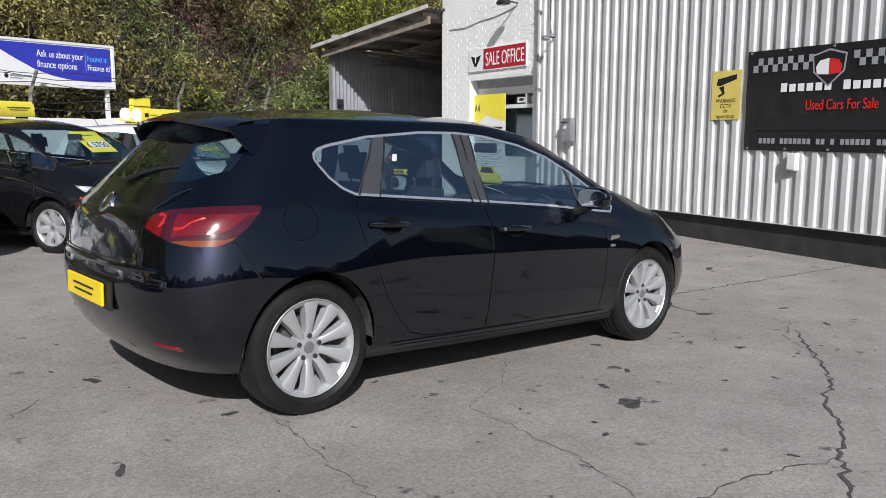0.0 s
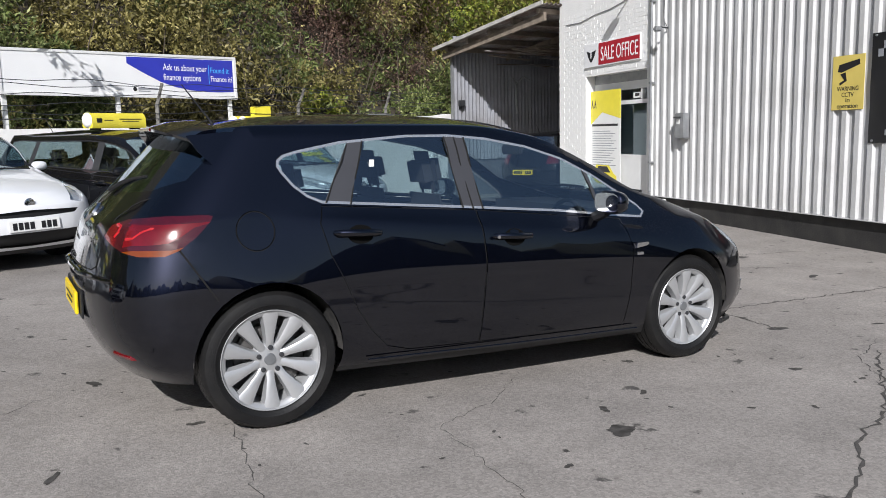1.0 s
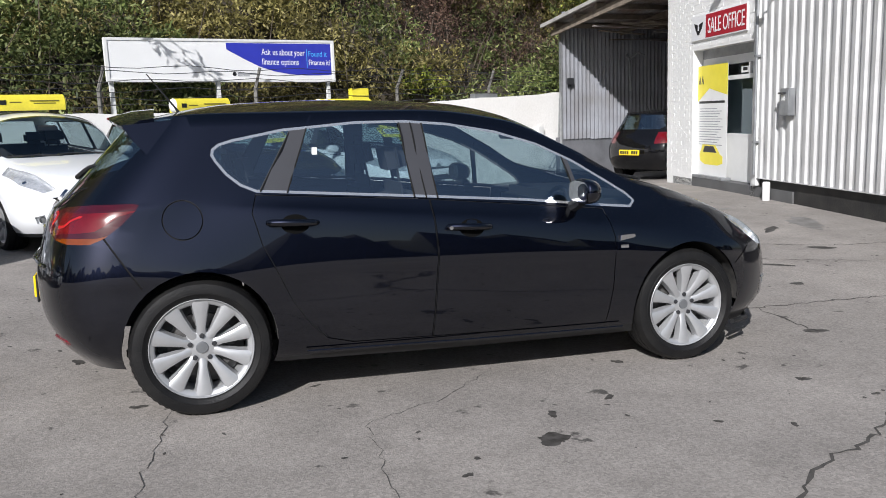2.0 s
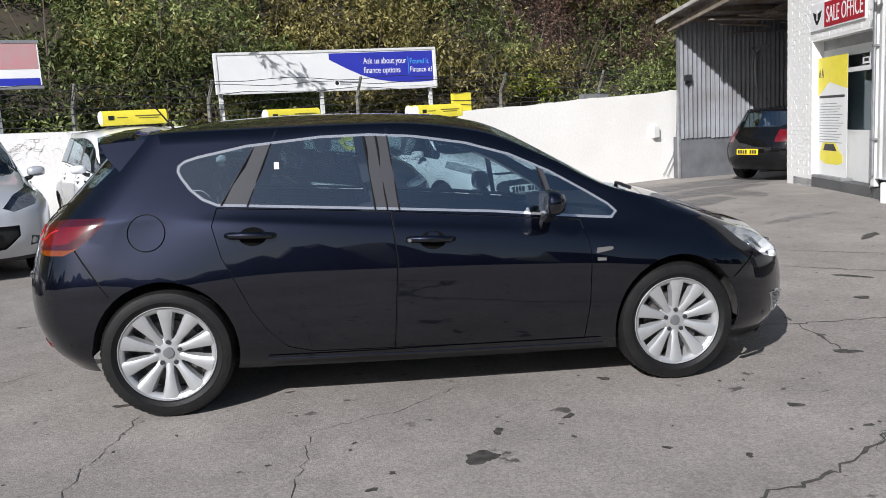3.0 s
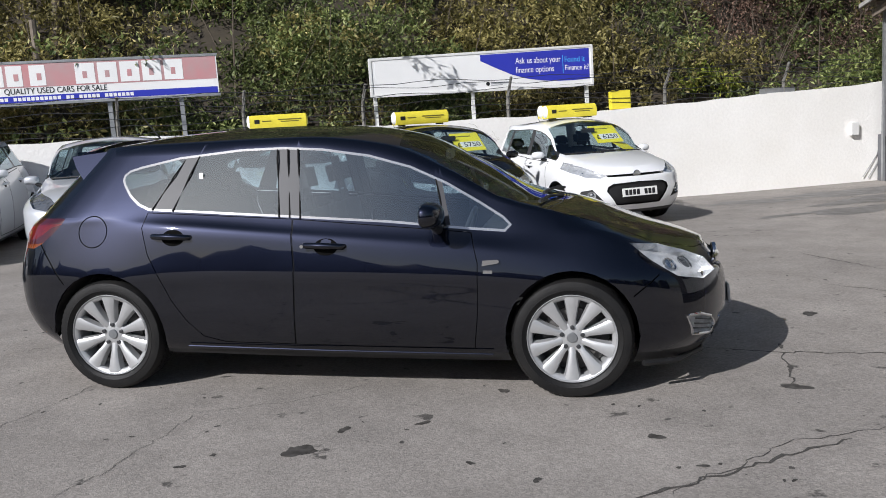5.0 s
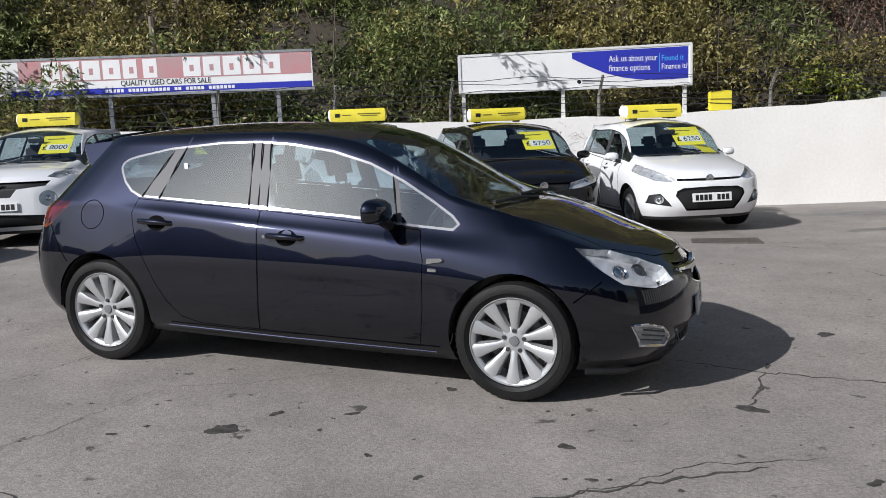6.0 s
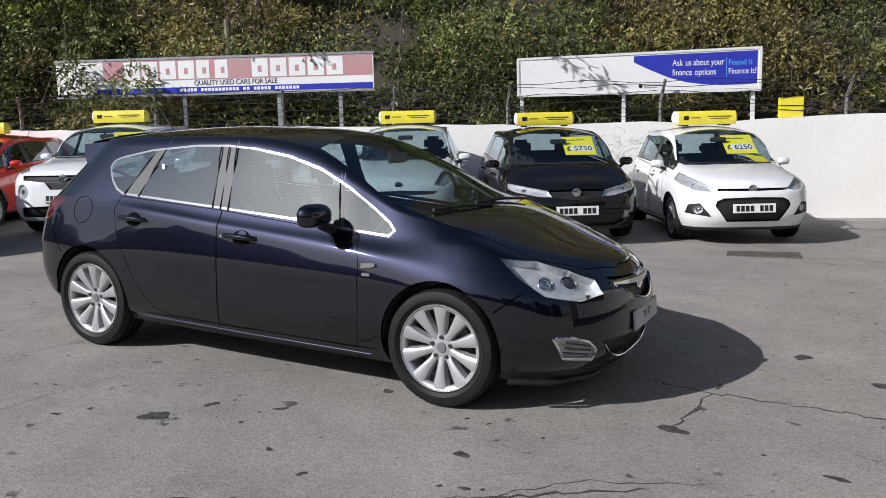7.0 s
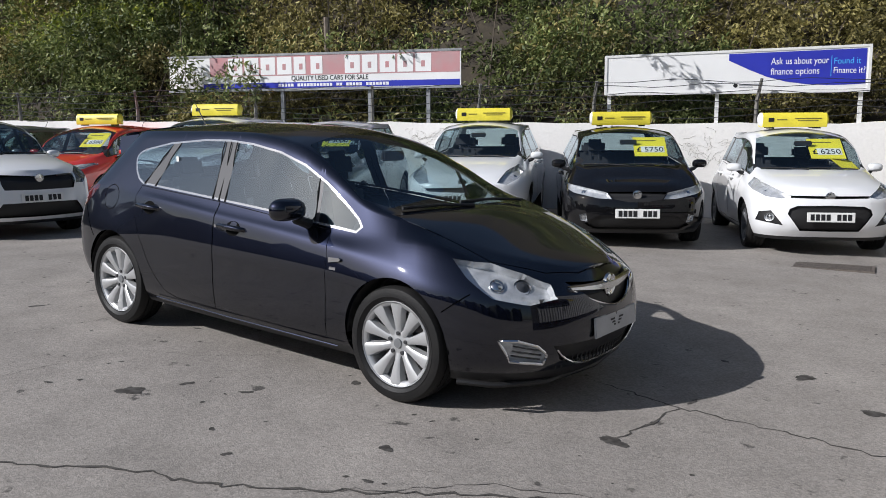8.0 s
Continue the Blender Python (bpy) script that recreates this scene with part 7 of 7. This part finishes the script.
def leaf_mesh(name, centers, radii, count, rng, length=(0.08, 0.17), droop=0.35, squash=0.85, behind=False):
    """Many narrow pointed leaves in tufts on the outer shell of clumps; each leaf is a folded kite of its own."""
    P = []
    for (cx, cy, cz), R in zip(centers, radii):
        n = int(count * R * R)
        tuft = rng.normal(size=(max(n // 6, 1), 3))
        tuft /= np.linalg.norm(tuft, axis=1)[:, None]
        tuft[:, 1] = -np.abs(tuft[:, 1]) * rng.choice([1, 1, 1, -0.4], len(tuft))
        rad = R * (0.35 + 0.7 * rng.random(len(tuft)) ** 0.6) * (1 + 0.25 * np.sin(tuft[:, 0] * 5 + cx) * np.cos(tuft[:, 2] * 4 + cz))
        tp = tuft * rad[:, None] * np.array([1.15, 0.9, squash]) + np.array([cx, cy, cz])
        idx = rng.integers(0, len(tuft), n)
        d = tuft[idx] * 0.6 + rng.normal(size=(n, 3)) * 0.75
        d[:, 2] -= droop
        d /= np.linalg.norm(d, axis=1)[:, None]
        base = tp[idx] + rng.normal(size=(n, 3)) * 0.045
        ln = rng.uniform(*length, n)[:, None]
        side = np.cross(d, rng.normal(size=(n, 3)))
        side /= np.linalg.norm(side, axis=1)[:, None] + 1e-9
        up = np.cross(side, d)
        w = ln * rng.uniform(0.11, 0.22, (n, 1))
        mid = base + d * ln * 0.45 + up * ln * 0.06
        tip = base + d * ln - up * ln * 0.12
        P.append(np.stack([base, mid + side * w, tip, mid - side * w], 1))
    P = np.concatenate(P)
    if behind:
        P = P[P[:, :, 1].min(1) > 0.28]
    n = len(P)
    mesh = bpy.data.meshes.new(name)
    mesh.vertices.add(n * 4)
    mesh.vertices.foreach_set("co", P.reshape(-1).astype(np.float32))
    mesh.loops.add(n * 4)
    mesh.loops.foreach_set("vertex_index", np.arange(n * 4, dtype=np.int32))
    mesh.polygons.add(n)
    mesh.polygons.foreach_set("loop_start", np.arange(0, n * 4, 4, dtype=np.int32))
    mesh.update(calc_edges=True)
    return mesh


def scrub(name, label, material, spots, count, rng, length=(0.07, 0.15)):
    mesh = leaf_mesh(name, [p for p, r in spots], [r for p, r in spots], count, rng, length, behind=name == "hillside_scrub")
    ob = link(name, mesh, material)
    ob.matrix_world = WALL
    return tagged(ob, label, "shrubs", kind="stuff")


rng = np.random.default_rng(11)
green, olive, brown, bright, dark = [], [], [], [], []
for k in range(940):
    s = rng.uniform(-27, 15)
    d = 0.5 + (8.5 if s < 2 else 10.5) * rng.random() ** 1.2
    z = bank_z(s, d) + rng.uniform(-0.1, 0.9) + 0.5 * math.sin(s * 1.1)
    R = rng.uniform(0.35, 0.95) * (1.25 if d > 5 else 1)
    if s > 6 and d < 1.2:
        continue
    if d < 0.9 and z > 1.95:
        z = 1.95 - 0.4 * rng.random()
        R = min(R * 0.5, 0.32)
        d = max(d, 0.65)
    v = math.sin(s * 0.55 + 1.0) + 0.6 * math.sin(s * 1.3 + d) + rng.normal() * 0.45
    if 2.6 < s < 9.5 and d > 1.7 and rng.random() < 0.62:
        brown.append(((s, d, z), R))
    elif v > 0.0:
        olive.append(((s, d, z), R))
    else:
        green.append(((s, d, z), R))
for k in range(330):
    s, d = rng.uniform(3.5, 17), rng.uniform(2.5, 13)
    (brown if s < 9.5 and rng.random() < 0.5 else olive if rng.random() < 0.6 else green).append(((s, d, bank_z(s, d) + rng.uniform(0.1, 2.2)), rng.uniform(0.6, 1.2)))
for k in range(150):
    s, d = rng.uniform(-29, -13), rng.uniform(2.0, 9)
    (olive if rng.random() < 0.65 else green).append(((s, d, bank_z(s, d) + rng.uniform(0.2, 1.5)), rng.uniform(0.45, 0.9)))
high = []
for k in range(80):
    s, d = rng.uniform(9, 21), rng.uniform(6, 14)
    high.append(((s, d, bank_z(s, d) + rng.uniform(0.8, 3.4)), rng.uniform(0.8, 1.4)))
for k in range(85):
    s, d = rng.uniform(9, 19), rng.uniform(1.8, 5.5)
    (high if s < 15 else olive).append(((s, d, rng.uniform(3.2, 8.0)), rng.uniform(0.7, 1.2)))
for k in range(70):
    s, d = rng.uniform(-28, -12.5), rng.uniform(1.6, 6.5)
    high.append(((s, d, bank_z(s, d) + rng.uniform(0.5, 1.6)), rng.uniform(0.4, 0.8)))
scrub("hillside_scrub", "yellowing trees at the top of the bank", L_BRIGHT, high, 520, rng, (0.09, 0.16))
for k in range(9):
    bright.append(((2.9 + rng.normal() * 0.25, 0.7 + rng.random() * 0.4, 1.85 + rng.random() * 0.5), 0.22))
scrub("hillside_scrub", "dense green shrubs with narrow leaves on the bank", L_GREEN, green, 1150, rng)
scrub("hillside_scrub", "olive and yellowing autumn shrubs on the bank", L_OLIVE, olive, 1150, rng)
scrub("hillside_scrub", "copper-brown shrubs thinning out above the shed", L_BROWN, brown, 1150, rng, (0.05, 0.10))
scrub("hillside_scrub", "fresh yellow-green sapling leaves by the wall", L_BRIGHT, bright, 1600, rng, (0.07, 0.13))
# creepers hanging over the boards and the wall
over = [((-12.4 + rng.random() * 1.6, -0.02 - 0.12 * rng.random(), 2.25 + rng.random() * 0.75), 0.20 + 0.15 * rng.random()) for _ in range(16)]
over += [((s, 0.35, 2.98 + rng.random() * 0.25), 0.25) for s in np.arange(-11, -7, 0.45)]
over += [((s + rng.normal() * 0.1, 0.30, 1.55 + rng.random() * 0.3), 0.25) for s in np.arange(-12, -4.8, 0.5)]
scrub("hanging_creeper", "leafy creepers hanging over the old board", L_GREEN, over, 620, rng)
twig = [((-5.7 + 0.2 * k, -0.55 - 0.08 * k + rng.normal() * 0.05, 4.12 - 0.012 * k * k + rng.random() * 0.1), 0.11) for k in range(9)]
twig += [((-5.9 - 0.05 * k, -0.45 + 0.16 * k, 4.15 - 0.02 * k), 0.10) for k in range(6)]
scrub("overhanging_branch", "thin leafy branch hanging over the white board", L_OLIVE, twig, 1500, rng, (0.10, 0.20))

# dry creeper roots clinging to the wall; the s -7.3 patch draws twig shadows
bm = bmesh.new()
for s_mid, z_mid, spread, n in ((-2.45, 1.12, 0.30, 46), (-7.3, 1.40, 0.45, 40), (-14.9, 1.45, 0.7, 40)):
    for k in range(n):
        s, z = s_mid + rng.normal() * spread, z_mid + rng.normal() * 0.11
        a, pts = rng.uniform(0, math.tau), []
        for q in range(5):
            pts.append((s, -0.004, min(z, 1.52)))
            a += rng.normal() * 0.7
            s, z = s + 0.055 * math.cos(a), z + 0.045 * math.sin(a)
        tube(bm, pts, 0.0016, 4, cap=False)
roots = part("creeper_and_twig_shade", bm, mat("grey root and twig shade", (0.30, 0.27, 0.22), 0.9, vary=0.3, scale=20))
roots.matrix_world = WALL
tagged(roots, "dry creeper roots and drawn twig shadows on the white wall", "creeper", kind="stuff")

# stems and bare branches
bm = bmesh.new()
for k in range(230):
    s, d = rng.uniform(-25, 9), 0.5 + 5.5 * rng.random()
    z = bank_z(s, d)
    a, h = rng.normal() * 0.5, rng.uniform(0.9, 2.6)
    b = abs(rng.normal()) * 0.3
    r = rng.uniform(0.008, 0.022)
    tube(bm, [(s, d, z - 0.1), (s + a * h * 0.3, d + b * h * 0.3, z + h * 0.45), (s + a * h * 0.8, d + b * h * 0.7, z + h)], [r, r * 0.7, r * 0.25], 5, cap=False)
stems = part("branches", bm, BARK)
stems.matrix_world = WALL
tagged(stems, "thin bare brown stems among the shrubs", "branches", kind="stuff")
# a few trunks
for k, (s, d, h) in enumerate(((-20, 4, 7), (-14.5, 5, 6.5), (-9.8, 3.2, 4.2), (5.6, 4.4, 6.0), (8.8, 5.0, 6.5))):
    tr = root("tree", "slender tree rising from the wooded bank", "tree", "trees on the bank", WALL @ pose(s, d, bank_z(s, d) - 0.2))
    bm = tube(bmesh.new(), [(0, 0, 0), (0.1, -0.05, h * 0.35), (0.05, -0.15, h * 0.7), (0.2, -0.2, h)], [0.12, 0.10, 0.07, 0.03], 8)
    for j in range(9):
        z0 = h * (0.3 + 0.07 * j)
        a = j * 2.4
        tube(bm, [(0.08, -0.1, z0), (0.08 + 0.6 * math.cos(a), -0.1 + 0.6 * math.sin(a), z0 + 0.4), (0.08 + 1.2 * math.cos(a), -0.1 + 1.1 * math.sin(a), z0 + 0.7)], [0.04, 0.025, 0.01], 6, cap=False)
    part("trunk", bm, BARK, tr)
    spots = [((0.1 + rng.normal() * 0.8, -0.1 + rng.normal() * 0.6, h * 0.45 + rng.random() * h * 0.6), 0.45 + 0.35 * rng.random()) for _ in range(16)]
    link("crown", leaf_mesh("crown", [p for p, r in spots], [r for p, r in spots], 520, rng), L_BROWN if k > 2 else L_OLIVE, tr)
pole = root("pole", "pale old timber pole among the shrubs", "pole", m=WALL @ pose(-9.75, 1.2, 1.0))
part("shaft", tube(bmesh.new(), [(0, 0, 0), (0, 0, 2.75)], 0.06, 8), TIMBER, pole)

# ---- the far side of the yard, behind the viewer ----
FAR_LEAF = mat("distant foliage", (0.05, 0.058, 0.03), 0.9, vary=0.5, scale=0.6, bump=0.6, bscale=2, other=(0.022, 0.026, 0.014))
bm = bmesh.new()
prev = None
for k in range(121):
    a = math.pi * (0.86 + 1.02 * k / 120)
    R = 24 + 2 * math.sin(k * 0.7)
    x, y = 0.5 + R * math.cos(a), -2 + R * math.sin(a)
    h = 4.8 + 1.1 * math.sin(k * 0.43) + 0.7 * math.sin(k * 1.31) + 0.4 * math.sin(k * 2.9)
    p = [bm.verts.new((x * u, y * u, z)) for u, z in ((1, -0.5), (1.02, h * 0.5), (1.05, h * 0.85), (1.10, h), (1.2, h * 0.8), (1.25, -0.5))]
    if prev:
        for i in range(5):
            bm.faces.new((prev[i], prev[i + 1], p[i + 1], p[i]))
    prev = p
far = part("backdrop_trees", bm, FAR_LEAF, smooth=True)
tagged(far, "distant dark hedge and trees closing the yard", "backdrop", kind="structure")
